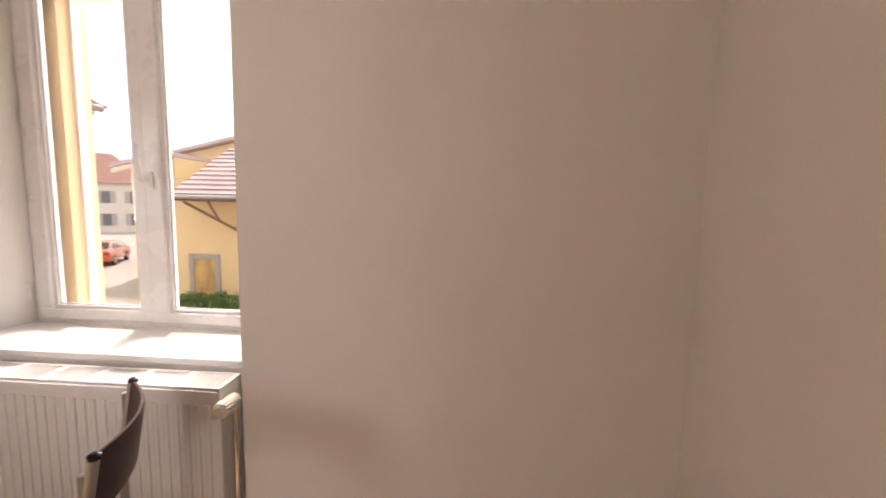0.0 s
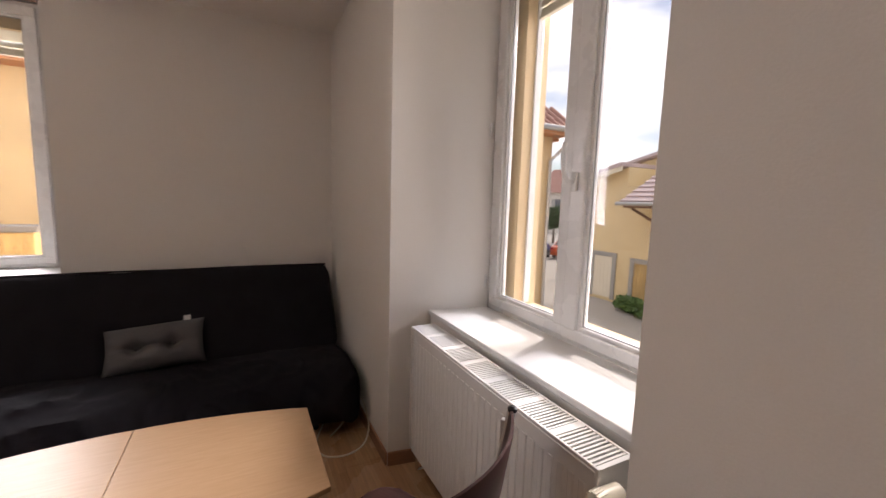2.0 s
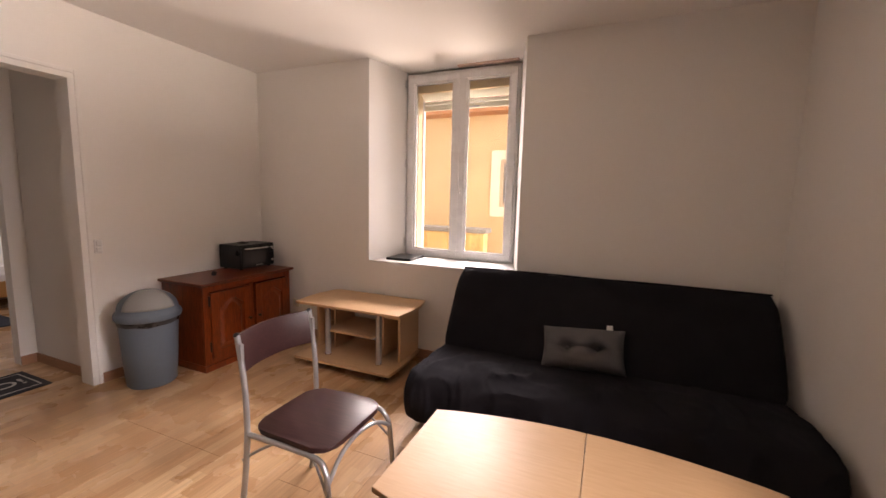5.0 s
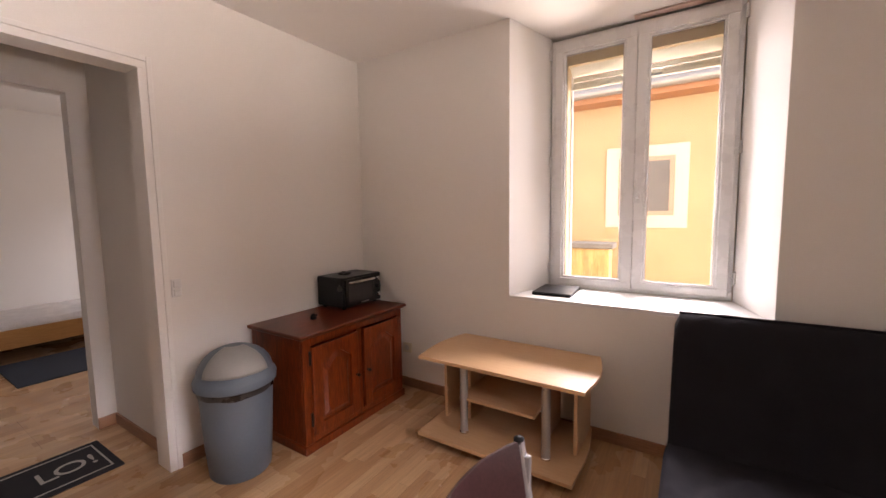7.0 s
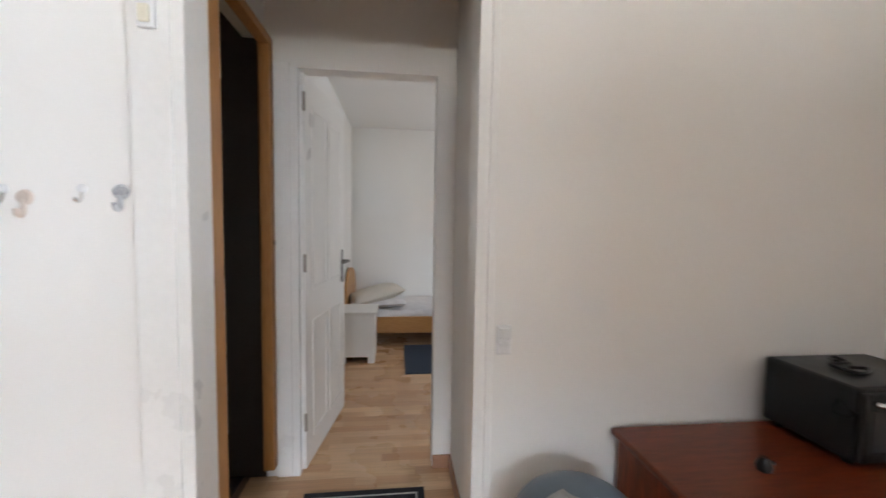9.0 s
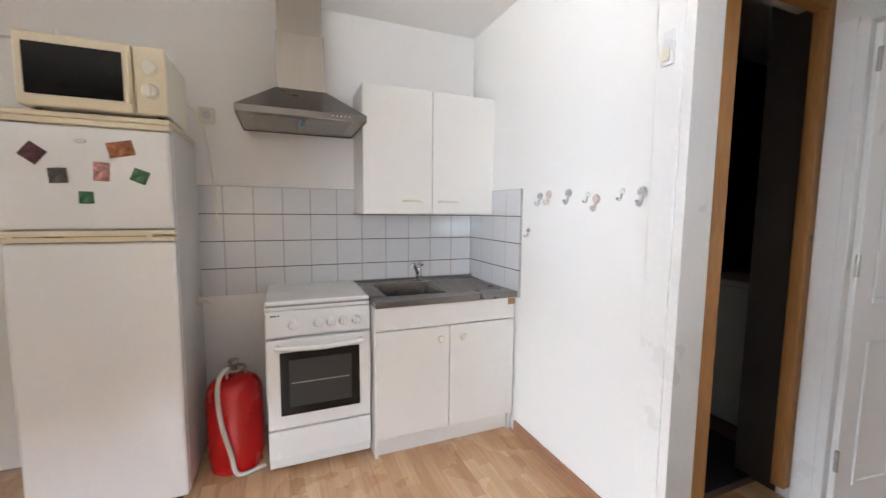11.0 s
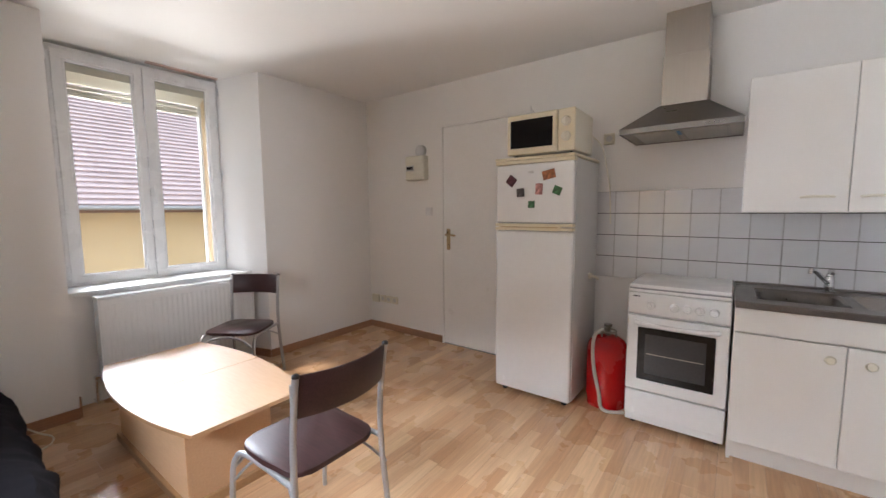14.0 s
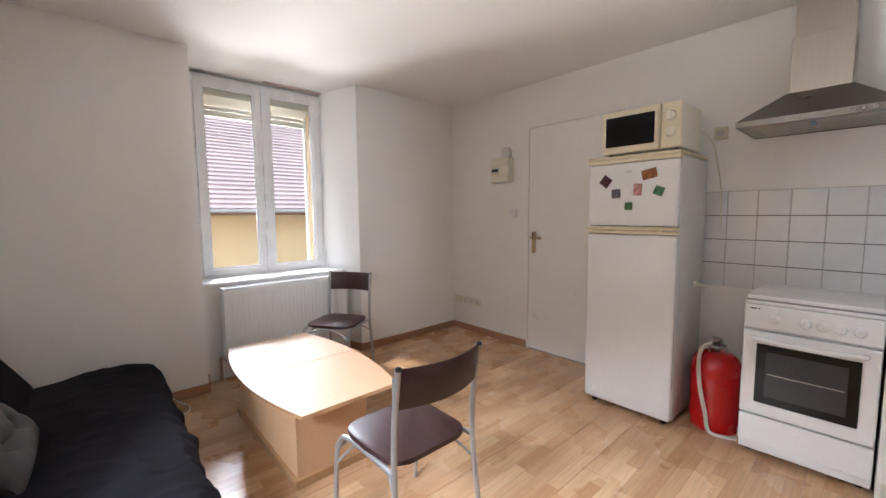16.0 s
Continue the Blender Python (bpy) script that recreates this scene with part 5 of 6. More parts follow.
tube(bm, curve([(-3.00, -0.22, 0.006), (-2.82, -0.29, 0.006), (-2.70, -0.27, 0.006), (-2.66, -0.17, 0.006), (-2.70, -0.07, 0.012), (-2.76, -0.022, 0.06), (-2.82, -0.020, 0.13), (-2.92, -0.022, 0.16), (-2.99, -0.04, 0.10), (-2.95, -0.12, 0.012), (-2.84, -0.21, 0.016)], 8), 0.0045, 6)
whole("power_cable", bm, M_CREAM_PALE, "white cable looped on the floor beside the sofa", "cable", smooth=True)

# ---- television bench ----
tv = thing("tv_bench", (-3.565, -2.755, 0), 0, "beech-print television bench on castors with grey posts", "tv bench")


def bench_outline(x0, x1, y0, y1, out):
    """Board with bowed short sides; x0 is the wall side."""
    pts = []
    for k in range(9):
        u = k / 8
        pts.append((x0 + (x1 - x0) * u, y1 + out * math.sin(math.pi * min(u * 1.05, 1)) - 0.03 * (1 - u)))
    for k in range(9):
        u = 1 - k / 8
        pts.append((x0 + (x1 - x0) * u, y0 - out * math.sin(math.pi * min(u * 1.05, 1)) + 0.03 * (1 - u)))
    return pts


bm = B()
prism(bm, bench_outline(-0.27, 0.235, -0.465, 0.465, 0.035), 0.480, 0.500, 0.003)
part("top_board", bm, M_BEECH, tv)
bm = B()
prism(bm, bench_outline(-0.25, 0.30, -0.43, 0.43, 0.02), 0.060, 0.080, 0.003)
part("base_board", bm, M_BEECH, tv)
for yy in (-0.385, -0.245, 0.215, 0.385):
    bm = B()
    front = 0.03 if abs(yy) < 0.3 else 0.07
    box(bm, -0.24, front, yy - 0.009, yy + 0.009, 0.0805, 0.4795, 0.001)
    part("upright_panel", bm, M_BEECH, tv)
bm = B()
box(bm, -0.23, 0.17, -0.235, 0.205, 0.268, 0.284, 0.003)
part("middle_shelf", bm, M_BEECH, tv)
bm = B()
box(bm, -0.22, 0.02, 0.2245, 0.3755, 0.395, 0.410, 0.002)
part("side_shelf", bm, M_BEECH, tv)
bm = B()
box(bm, -0.22, 0.02, -0.3755, -0.2545, 0.395, 0.410, 0.002)
part("side_shelf", bm, M_BEECH, tv)
for yy in (-0.205, 0.265):
    bm = B()
    tube(bm, [(0.165, yy, 0.0805), (0.165, yy, 0.4795)], 0.022, 18)
    pt = part("post", bm, M_TUBE, tv, "grey metal post", True)
    bm = B()
    lathe(bm, [(0.026, 0.0802), (0.026, 0.088), (0.0225, 0.092)], 18, (0.165, yy, 0))
    part("ring", bm, M_CHROME, pt, "chrome foot ring", True)
for xx in (-0.18, 0.20):
    for yy in (-0.36, 0.36):
        bm = B()
        lathe(bm, [(0.012, -0.012), (0.028, -0.010), (0.028, 0.010), (0.012, 0.012)], 16, (xx, yy, 0.028), "y")
        tube(bm, [(xx, yy, 0.028), (xx, yy, 0.0595)], 0.008, 8)
        part("castor", bm, M_BLACK, tv, "black castor", True)

# ---- sideboard ----
sb = thing("sideboard", (-3.288, -4.125, 0), 0, "dark red-brown stained wooden sideboard with two arched doors", "cabinet")
HWI, DP, TOPZ = 0.422, 0.475, 0.676
bm = B()
box(bm, -HWI, -HWI + 0.02, 0.012, DP - 0.02, 0.05, 0.648, 0.002)
box(bm, HWI - 0.02, HWI, 0.012, DP - 0.02, 0.05, 0.648, 0.002)
box(bm, -HWI + 0.02, HWI - 0.02, 0.012, 0.022, 0.05, 0.648)
box(bm, -HWI + 0.02, HWI - 0.02, 0.022, DP - 0.02, 0.05, 0.07)
part("carcass", bm, M_OAK_DARK, sb)
bm = B()
box(bm, -HWI, -HWI + 0.055, DP - 0.02, DP, 0.05, 0.648, 0.003)
box(bm, HWI - 0.055, HWI, DP - 0.02, DP, 0.05, 0.648, 0.003)
box(bm, -HWI + 0.055, HWI - 0.055, DP - 0.02, DP, 0.605, 0.648, 0.003)
box(bm, -HWI + 0.055, HWI - 0.055, DP - 0.02, DP, 0.05, 0.085, 0.003)
box(bm, -0.022, 0.022, DP - 0.02, DP, 0.085, 0.605, 0.002)
part("front_frame", bm, M_OAK_DARK, sb)
bm = B()
box(bm, -HWI - 0.012, HWI + 0.012, 0.012, DP + 0.012, 0.0, 0.05, 0.006)
part("plinth", bm, M_OAK_DARK, sb)
bm = B()
box(bm, -HWI - 0.03, HWI + 0.03, 0.0125, DP + 0.028, 0.655, TOPZ, 0.008, 3)
box(bm, -HWI - 0.015, HWI + 0.015, 0.0125, DP + 0.014, 0.648, 0.656, 0.002)
part("top_board", bm, M_OAK_TOP, sb, "polished red-brown top with moulded edge")


def arched_door(x0, x1, z0, z1, y):
    """Frame door with an arched raised panel."""
    bm = B()
    s, rise = 0.062, 0.062
    n = 14
    box(bm, x0, x0 + s, y, y + 0.02, z0, z1, 0.004)
    box(bm, x1 - s, x1, y, y + 0.02, z0, z1, 0.004)
    box(bm, x0 + s, x1 - s, y, y + 0.02, z0, z0 + s, 0.003)

    def arch(u):
        return rise * (0.5 - 0.5 * math.cos(2 * math.pi * min(max(u, 0), 1))) ** 0.7

    for k in range(n):
        ua, ub = k / n, (k + 1) / n
        xa, xb = x0 + s + (x1 - x0 - 2 * s) * ua, x0 + s + (x1 - x0 - 2 * s) * ub
        za, zb = z1 - s - rise + arch(ua), z1 - s - rise + arch(ub)
        t = bmesh.new()
        v = [t.verts.new(p) for p in ((xa, y, za), (xb, y, zb), (xb, y, z1 - 0.002), (xa, y, z1 - 0.002), (xa, y + 0.019, za), (xb, y + 0.019, zb), (xb, y + 0.019, z1 - 0.002), (xa, y + 0.019, z1 - 0.002))]
        for q in ((0, 3, 2, 1), (4, 5, 6, 7), (0, 1, 5, 4), (2, 3, 7, 6)):
            t.faces.new([v[i] for i in q])
        merge(bm, t)
    # raised field: outer slope and inner flat
    t = bmesh.new()
    loops = []
    for ins, yy in ((-0.004, 0.006), (0.004, 0.006), (0.018, 0.009), (0.040, 0.019)):
        lp = [(x0 + s + ins, z0 + s + ins), (x1 - s - ins, z0 + s + ins)]
        for k in range(n + 1):
            u = 1 - k / n
            lp.append((x0 + s + ins + (x1 - x0 - 2 * s - 2 * ins) * u, z1 - s - rise + arch(u) - ins))
        loops.append([t.verts.new((px, y + yy, pz)) for px, pz in lp])
    m = len(loops[0])
    for q, w in zip(loops, loops[1:]):
        for k in range(m):
            t.faces.new((q[k], q[(k + 1) % m], w[(k + 1) % m], w[k]))
    t.faces.new(loops[-1])
    merge(bm, t)
    return bm


for x0, x1, kx, hxs in ((0.026, HWI - 0.048, 0.045, HWI - 0.042), (-HWI + 0.048, -0.026, -0.05, -HWI + 0.042)):
    d = part("door", arched_door(x0, x1, 0.092, 0.598, DP + 0.001), M_OAK_DARK, sb, "arched raised-panel door")
    bm = B()
    lathe(bm, [(0, 0.046), (0.009, 0.044), (0.011, 0.036), (0.006, 0.026), (0.009, 0.0205)], 14, (kx, DP, 0.33), "y")
    part("knob", bm, M_BLACK, d, "small dark metal knob", True)
    for zz in (0.15, 0.50):
        bm = B()
        tube(bm, [(hxs, DP + 0.008, zz), (hxs, DP + 0.008, zz + 0.075)], 0.0065, 8)
        part("hinge", bm, M_BLACK, d, "dark pin hinge", True)

ov = thing("mini_oven", (-3.545, -3.975, 0.676), 0, "black tabletop mini oven on the sideboard", "oven")
bm = B()
box(bm, -0.185, 0.185, -0.135, 0.125, 0.014, 0.218, 0.010)
part("housing", bm, M_BLACK, ov)
bm = B()
box(bm, -0.095, 0.180, 0.1255, 0.142, 0.022, 0.208, 0.006)
od = part("glass_door", bm, M_BLACK, ov)
bm = B()
box(bm, -0.075, 0.160, 0.1425, 0.1445, 0.050, 0.165, 0.002)
part("door_pane", bm, M_OVENIN, od, "grey glass pane")
bm = B()
tube(bm, curve([(0.155, 0.142, 0.185), (0.15, 0.168, 0.188), (0.04, 0.174, 0.188), (-0.07, 0.168, 0.188), (-0.075, 0.142, 0.185)], 5), 0.007, 8)
part("handle", bm, M_CHROME, od, "chrome bar handle", True)
for zz in (0.065, 0.120, 0.175):
    bm = B()
    lathe(bm, [(0, 0.153), (0.012, 0.153), (0.016, 0.148), (0.017, 0.1255)], 16, (-0.140, 0, zz), "y")
    part("knob", bm, M_CHROME if zz != 0.120 else M_BLACK, ov, "round knob", True)
bm = B()
for k in range(6):
    box(bm, 0.03 - k * 0.013, 0.039 - k * 0.013, 0.1425, 0.1440, 0.031, 0.038)
part("maker_mark", bm, M_GREYSIDE, od, "tiny pale lettering bars")
for xx in (-0.15, 0.15):
    for yy in (-0.10, 0.09):
        bm = B()
        lathe(bm, [(0.014, 0), (0.014, 0.015)], 10, (xx, yy, 0))
        part("foot", bm, M_BLACK, ov)
bm = B()
tube(bm, curve([(-3.50, -3.98, 0.900), (-3.53, -3.95, 0.905), (-3.47, -3.93, 0.902), (-3.45, -3.99, 0.906), (-3.54, -4.01, 0.902), (-3.56, -4.07, 0.90)], 6), 0.005, 6)
whole("mains_cable", bm, M_BLACK, "black mains cord coiled on the mini oven", "cable", smooth=True)
bm = B()
lathe(bm, [(0, 0), (0.018, 0), (0.020, 0.012), (0.013, 0.026), (0.010, 0.034), (0, 0.034)], 14, (-3.125, -3.87, 0.6765))
tube(bm, [(-3.125, -3.87, 0.695), (-3.145, -3.86, 0.70)], 0.006, 6)
whole("plug", bm, M_BLACK, "small black plug lying on the sideboard", "plug", smooth=True)

# ---- pedal-less dustbin ----
bn = thing("dustbin", (-2.622, -3.868, 0), 0, "blue-grey plastic dustbin with pale swing lid and bin bag", "dustbin")
bm = B()
lathe(bm, [(0.0, 0.0), (0.130, 0.0), (0.138, 0.010), (0.150, 0.16), (0.163, 0.42), (0.166, 0.45), (0.160, 0.45), (0.145, 0.16), (0.0, 0.02)], 44)
part("tub", bm, M_BIN, bn, "blue-grey tapered tub", True)
t = B()
for k in range(45):
    pass
ringa, ringb, ringc = [], [], []
for k in range(44):
    a = 2 * math.pi * k / 44
    jit = 0.010 * noise.noise(Vector((math.cos(a) * 3, math.sin(a) * 3, 1.0)))
    ringa.append(t.verts.new((0.1665 * math.cos(a), 0.1665 * math.sin(a), 0.462)))
    ringb.append(t.verts.new(((0.170 + jit * 0.3) * math.cos(a), (0.170 + jit * 0.3) * math.sin(a), 0.44)))
    ringc.append(t.verts.new(((0.168 + jit * 0.3) * math.cos(a), (0.168 + jit * 0.3) * math.sin(a), 0.418 + jit)))
for k in range(44):
    j = (k + 1) % 44
    t.faces.new((ringa[k], ringa[j], ringb[j], ringb[k]))
    t.faces.new((ringb[k], ringb[j], ringc[j], ringc[k]))
part("bin_bag", t, M_BAG, bn, "black bag turned over the rim", True)
bm = B()
prof = [(0.176, 0.448), (0.182, 0.452), (0.184, 0.478), (0.178, 0.492)]
for k in range(9):
    a = math.pi / 2 * k / 8
    prof.append((0.160 * math.cos(a) + 0.006, 0.505 + 0.125 * math.sin(a)))
prof[-1] = (0.0, 0.630)
lathe(bm, prof, 44)
ld = part("dome_lid", bm, M_BIN, bn, "blue-grey domed lid", True)
t = B()
g = {}
for i in range(17):
    for j in range(13):
        az = radians(-52 + 104 * i / 16)
        el = radians(6 + 68 * j / 12)
        r = 0.1665
        lx, ly, lz = r * math.cos(el) * math.sin(az), r * math.cos(el) * math.cos(az), 0.508 + 0.128 * math.sin(el)
        g[i, j] = t.verts.new((lx * 1.02, ly * 1.02, lz + 0.002))
for i in range(16):
    for j in range(12):
        t.faces.new((g[i, j], g[i + 1, j], g[i + 1, j + 1], g[i, j + 1]))
flap = part("swing_flap", t, M_BINLID, ld, "pale grey swing flap", True)
sol = flap.modifiers.new("thick", "SOLIDIFY")
sol.thickness = 0.004
sol.offset = 1
flap.rotation_euler = (0, 0, radians(-28))
bn.scale = (1.06, 1.06, 1.05)

# ---- flat black case on the west sill ----
lp = thing("laptop", (-4.10, -2.648, 0.790), 2, "flat black closed laptop lying on the window sill", "laptop")
bm = B()
box(bm, -0.15, 0.15, -0.12, 0.12, 0.0, 0.012, 0.003)
part("base", bm, M_BLACK, lp)
bm = B()
box(bm, -0.15, 0.15, -0.12, 0.12, 0.0125, 0.020, 0.003)
part("lid", bm, M_BLACK, lp)


# ---- hooks ----
def wall_hook(x, z, material, word, big=True):
    h = thing("wall_hook", (x, SY + 0.001, z), 0, "small %s adhesive coat hook on the wall" % word, "hook", "row of coat hooks")
    k = 1.0 if big else 0.6
    bm = B()
    lathe(bm, [(0, 0.010), (0.017 * k, 0.008), (0.021 * k, 0.0)], 18, (0, 0, 0.016), "y")
    part("plate", bm, material, h, "", True)
    bm = B()
    tube(bm, curve([(0, 0.004, 0.012), (0, 0.008, -0.018 * k), (0, 0.015, -0.032 * k), (0, 0.025, -0.027 * k), (0, 0.027, -0.014 * k)], 5), 0.0055 * k + 0.001, 8)
    part("prong", bm, material if big else M_CHROME, h, "", True)


for hx, hz, m_, w_, bg in ((-0.800, 1.368, M_HOOKGREY, "grey", True), (-0.872, 1.374, M_HOOKTAN, "tan", True), (-1.020, 1.374, M_HOOKGREY, "grey", True), (-1.147, 1.362, M_PVC, "white", False),
                           (-1.197, 1.342, M_HOOKTAN, "tan", True), (-1.335, 1.368, M_PVC, "white", False), (-1.429, 1.362, M_HOOKGREY, "grey", True), (-0.706, 1.186, M_HOOKGREY, "grey", False)):
    wall_hook(hx, hz, m_, w_, bg)
ch = thing("door_chime", (-1.517, SY + 0.012, 1.80), 0, "small white plastic contact on the door casing", "fitting")
bm = B()
box(bm, -0.022, 0.022, 0.0005, 0.016, 0.0, 0.115, 0.004)
part("base", bm, M_PVC, ch)
bm = B()
box(bm, -0.014, 0.014, 0.016, 0.026, 0.01, 0.055, 0.004)
part("clip", bm, M_CREAM_PALE, ch)

# ---- hall: doormat ----
mt = thing("doormat", (-2.02, -4.635, 0), 0, "black doormat with pale border and lettering in the hall", "doormat")
bm = B()
box(bm, -0.285, 0.285, -0.205, 0.205, 0.0, 0.009, 0.003)
part("carpet", bm, M_MAT, mt)
bm = B()
for x0, x1, y0, y1 in ((-0.25, 0.25, 0.158, 0.166), (-0.25, 0.25, -0.166, -0.158), (-0.25, -0.242, -0.158, 0.158), (0.242, 0.25, -0.158, 0.158)):
    box(bm, x0, x1, y0, y1, 0.009, 0.0105)
part("border", bm, M_MATW, mt, "pale printed border line")
for word, cx in (("L", -0.02), ("O", -0.115), ("!", -0.205)):
    fc = bpy.data.curves.new("letter", "FONT")
    fc.body, fc.size, fc.extrude, fc.align_x = word, 0.17, 0.0008, "CENTER"
    tmp = new("letter", fc)
    me = bpy.data.meshes.new_from_object(tmp.evaluated_get(bpy.context.evaluated_depsgraph_get()))
    bpy.data.objects.remove(tmp)
    me.materials.append(M_MATW)
    lt = new("letter", me)
    lt.parent = mt
    lt.matrix_basis = pose(cx, 0.06, 0.0098, 0, 0, 180)

# ---- bedroom door, open ----
bd = thing("door_2", (-1.682, PY - 0.012, 0), 0, "white moulded panel door standing open into the bedroom", "door", kind="structure")
bd.matrix_world = pose(-1.682, PY - 0.03, 0, 0, 0, 180 + 82)
bm = B()
DWI = 0.72
box(bm, 0.0, DWI, -0.02, 0.02, 0.01, 2.035, 0.003)
leaf2 = part("leaf", bm, M_TRIM, bd)


def moulding(x0, x1, z0, z1, y, s):
    bm = B()
    w = 0.022
    for a in ((x0, x1, z0, z0 + w), (x0, x1, z1 - w, z1), (x0, x0 + w, z0 + w, z1 - w), (x1 - w, x1, z0 + w, z1 - w)):
        box(bm, a[0], a[1], y, y + s * 0.008, a[2], a[3], 0.003)
    return bm


for s in (-1, 1):
    for x0, x1 in ((0.10, 0.335), (0.385, 0.62)):
        for z0, z1 in ((0.14, 0.78), (0.94, 1.90)):
            part("moulding", moulding(x0, x1, z0, z1, s * 0.0195, s), M_TRIM, leaf2)
    bm = B()
    box(bm, 0.635, 0.672, s * 0.0195, s * 0.027, 0.90, 1.12, 0.004)
    tube(bm, curve([(0.653, s * 0.025, 1.045), (0.653, s * 0.066, 1.045), (0.63, s * 0.070, 1.045), (0.54, s * 0.068, 1.045)], 5), 0.009, 8)
    part("handle", bm, M_STEEL_DARK, leaf2, "grey metal lever on a long plate", True)
for zz in (0.22, 1.05, 1.85):
    bm = B()
    tube(bm, [(-0.006, -0.022, zz), (-0.006, -0.022, zz + 0.09)], 0.008, 8)
    part("hinge", bm, M_STEEL, bd, "", True)

# ---- bedroom ----
be = thing("bed", (-1.592, -7.55, 0), 0, "single bed with honey-coloured wooden frame and grey linen", "bed")
bm = B()
box(bm, -2.02, -0.05, 0.435, 0.46, 0.14, 0.315, 0.006)
box(bm, -2.02, -0.05, -0.455, -0.43, 0.14, 0.315, 0.006)
box(bm, -2.045, -2.02, -0.455, 0.46, 0.14, 0.36, 0.006)
part("bed_frame", bm, M_BEDWOOD, be)
bm = B()
pts = [(-0.455, 0.0), (0.46, 0.0)] + [(0.0025 + 0.4575 * math.cos(math.pi * k / 16), 0.52 + 0.26 * math.sin(math.pi * k / 16)) for k in range(17)]
t = B()
lo = [t.verts.new((-0.05, y, z)) for y, z in pts]
hi = [t.verts.new((-0.022, y, z)) for y, z in pts]
t.faces.new(lo)
t.faces.new(hi[::-1])
for k in range(len(pts)):
    t.faces.new((lo[k], lo[(k + 1) % len(pts)], hi[(k + 1) % len(pts)], hi[k]))
part("headboard", t, M_BEDWOOD, be, "rounded wooden headboard")
for yy in (-0.44, 0.44):
    bm = B()
    box(bm, -2.04, -1.98, yy - 0.02, yy + 0.02, 0, 0.14, 0.004)
    part("leg", bm, M_BEDWOOD, be)
bm = B()
box(bm, -2.0, -0.06, -0.425, 0.43, 0.19, 0.33, 0.03, 3)
part("mattress", bm, M_LINEN, be, "", True)
t = B()
g = {}
for i in range(61):
    for j in range(37):
        x = -2.01 + 1.93 * i / 60
        y = -0.45 + 0.905 * j / 36
        e = max(0, abs(y - 0.002) - 0.40) / 0.055
        z = 0.372 - 0.085 * e ** 2 + 0.014 * noise.noise(Vector((x * 6, y * 6, 2))) + 0.008 * noise.noise(Vector((x * 15, y * 11, 5)))
        g[i, j] = t.verts.new((x, y + (0.012 * noise.noise(Vector((x * 9, 0, 1))) if e > 0.5 else 0), z))
for i in range(60):
    for j in range(36):
        t.faces.new((g[i, j], g[i + 1, j], g[i + 1, j + 1], g[i, j + 1]))
dv = part("bed_cover", t, M_LINEN, be, "rumpled pale grey bed cover", True)
so = dv.modifiers.new("thick", "SOLIDIFY")
so.thickness = 0.02


def pillow(name, w, h, th, seed, material, parent, m):
    bm = B()
    for side in (1, -1):
        g = {}
        for i in range(25):
            for j in range(19):
                u, v = i / 12 - 1, j / 9 - 1
                p = (max(0, 1 - abs(u) ** 3) * max(0, 1 - abs(v) ** 3)) ** 0.5 * th
                p += 0.012 * noise.noise(Vector((u * 3, v * 3, seed))) * (1 - u ** 4) * (1 - v ** 4)
                g[i, j] = bm.verts.new((u * w, v * h, side * max(p, 0)))
        for i in range(24):
            for j in range(18):
                bm.faces.new((g[i, j], g[i + 1, j], g[i + 1, j + 1], g[i, j + 1]))
    bmesh.ops.remove_doubles(bm, verts=bm.verts[:], dist=0.0005)
    ob = whole(name, bm, material, "soft cream pillow lying at the head of the bed", "pillow", smooth=True)
    ob.matrix_world = m
    return ob


pillow("pillow", 0.28, 0.22, 0.075, 1.0, M_PILLOWBED, None, pose(-1.93, -7.36, 0.515, 0, 12, 20))
pillow("pillow", 0.30, 0.24, 0.055, 4.0, M_LINEN, None, pose(-1.95, -7.38, 0.435, 0, 0, 6))
bs = thing("bedside_table", (-1.80, -6.78, 0), 0, "small white bedside table with cut-out foot", "bedside table")
bm = B()
for x in (-0.16, 0.145):
    box(bm, x, x + 0.016, -0.17, 0.165, 0.0, 0.46, 0.002)
box(bm, -0.144, 0.145, -0.17, -0.155, 0.05, 0.46)
box(bm, -0.144, 0.145, -0.155, 0.15, 0.06, 0.076)
part("carcass", bm, M_CAB, bs)
bm = B()
box(bm, -0.16, 0.161, 0.166, 0.182, 0.06, 0.455, 0.003)
box(bm, -0.16, -0.10, 0.166, 0.182, 0.0, 0.06, 0.002)
box(bm, 0.10, 0.161, 0.166, 0.182, 0.0, 0.06, 0.002)
part("front", bm, M_CAB, bs)
bm = B()
box(bm, -0.185, 0.185, -0.185, 0.195, 0.461, 0.481, 0.004)
part("top", bm, M_CAB, bs)
bm = B()
box(bm, -2.87, -2.24, -7.10, -6.30, 0.0003, 0.010, 0.003)
whole("rug", bm, M_RUG, "dark blue rectangular rug beside the bed", "rug")

# ---- bathroom glimpsed in the dark ----
wm = thing("washing_machine", (-1.02, -5.62, 0), 0, "white top-loading washing machine in the dark bathroom", "washing machine")
bm = B()
box(bm, -0.27, 0.25, -0.22, 0.22, 0.02, 0.86, 0.01)
part("body", bm, M_ENAMEL, wm)
bm = B()
box(bm, -0.275, 0.255, -0.225, 0.225, 0.861, 0.90, 0.012)
part("lid", bm, M_ENAMEL, wm)
for xx in (-0.22, 0.20):
    for yy in (-0.18, 0.18):
        bm = B()
        lathe(bm, [(0.018, 0), (0.018, 0.022)], 10, (xx, yy, 0))
        part("foot", bm, M_BLACK, wm)
bm = B()
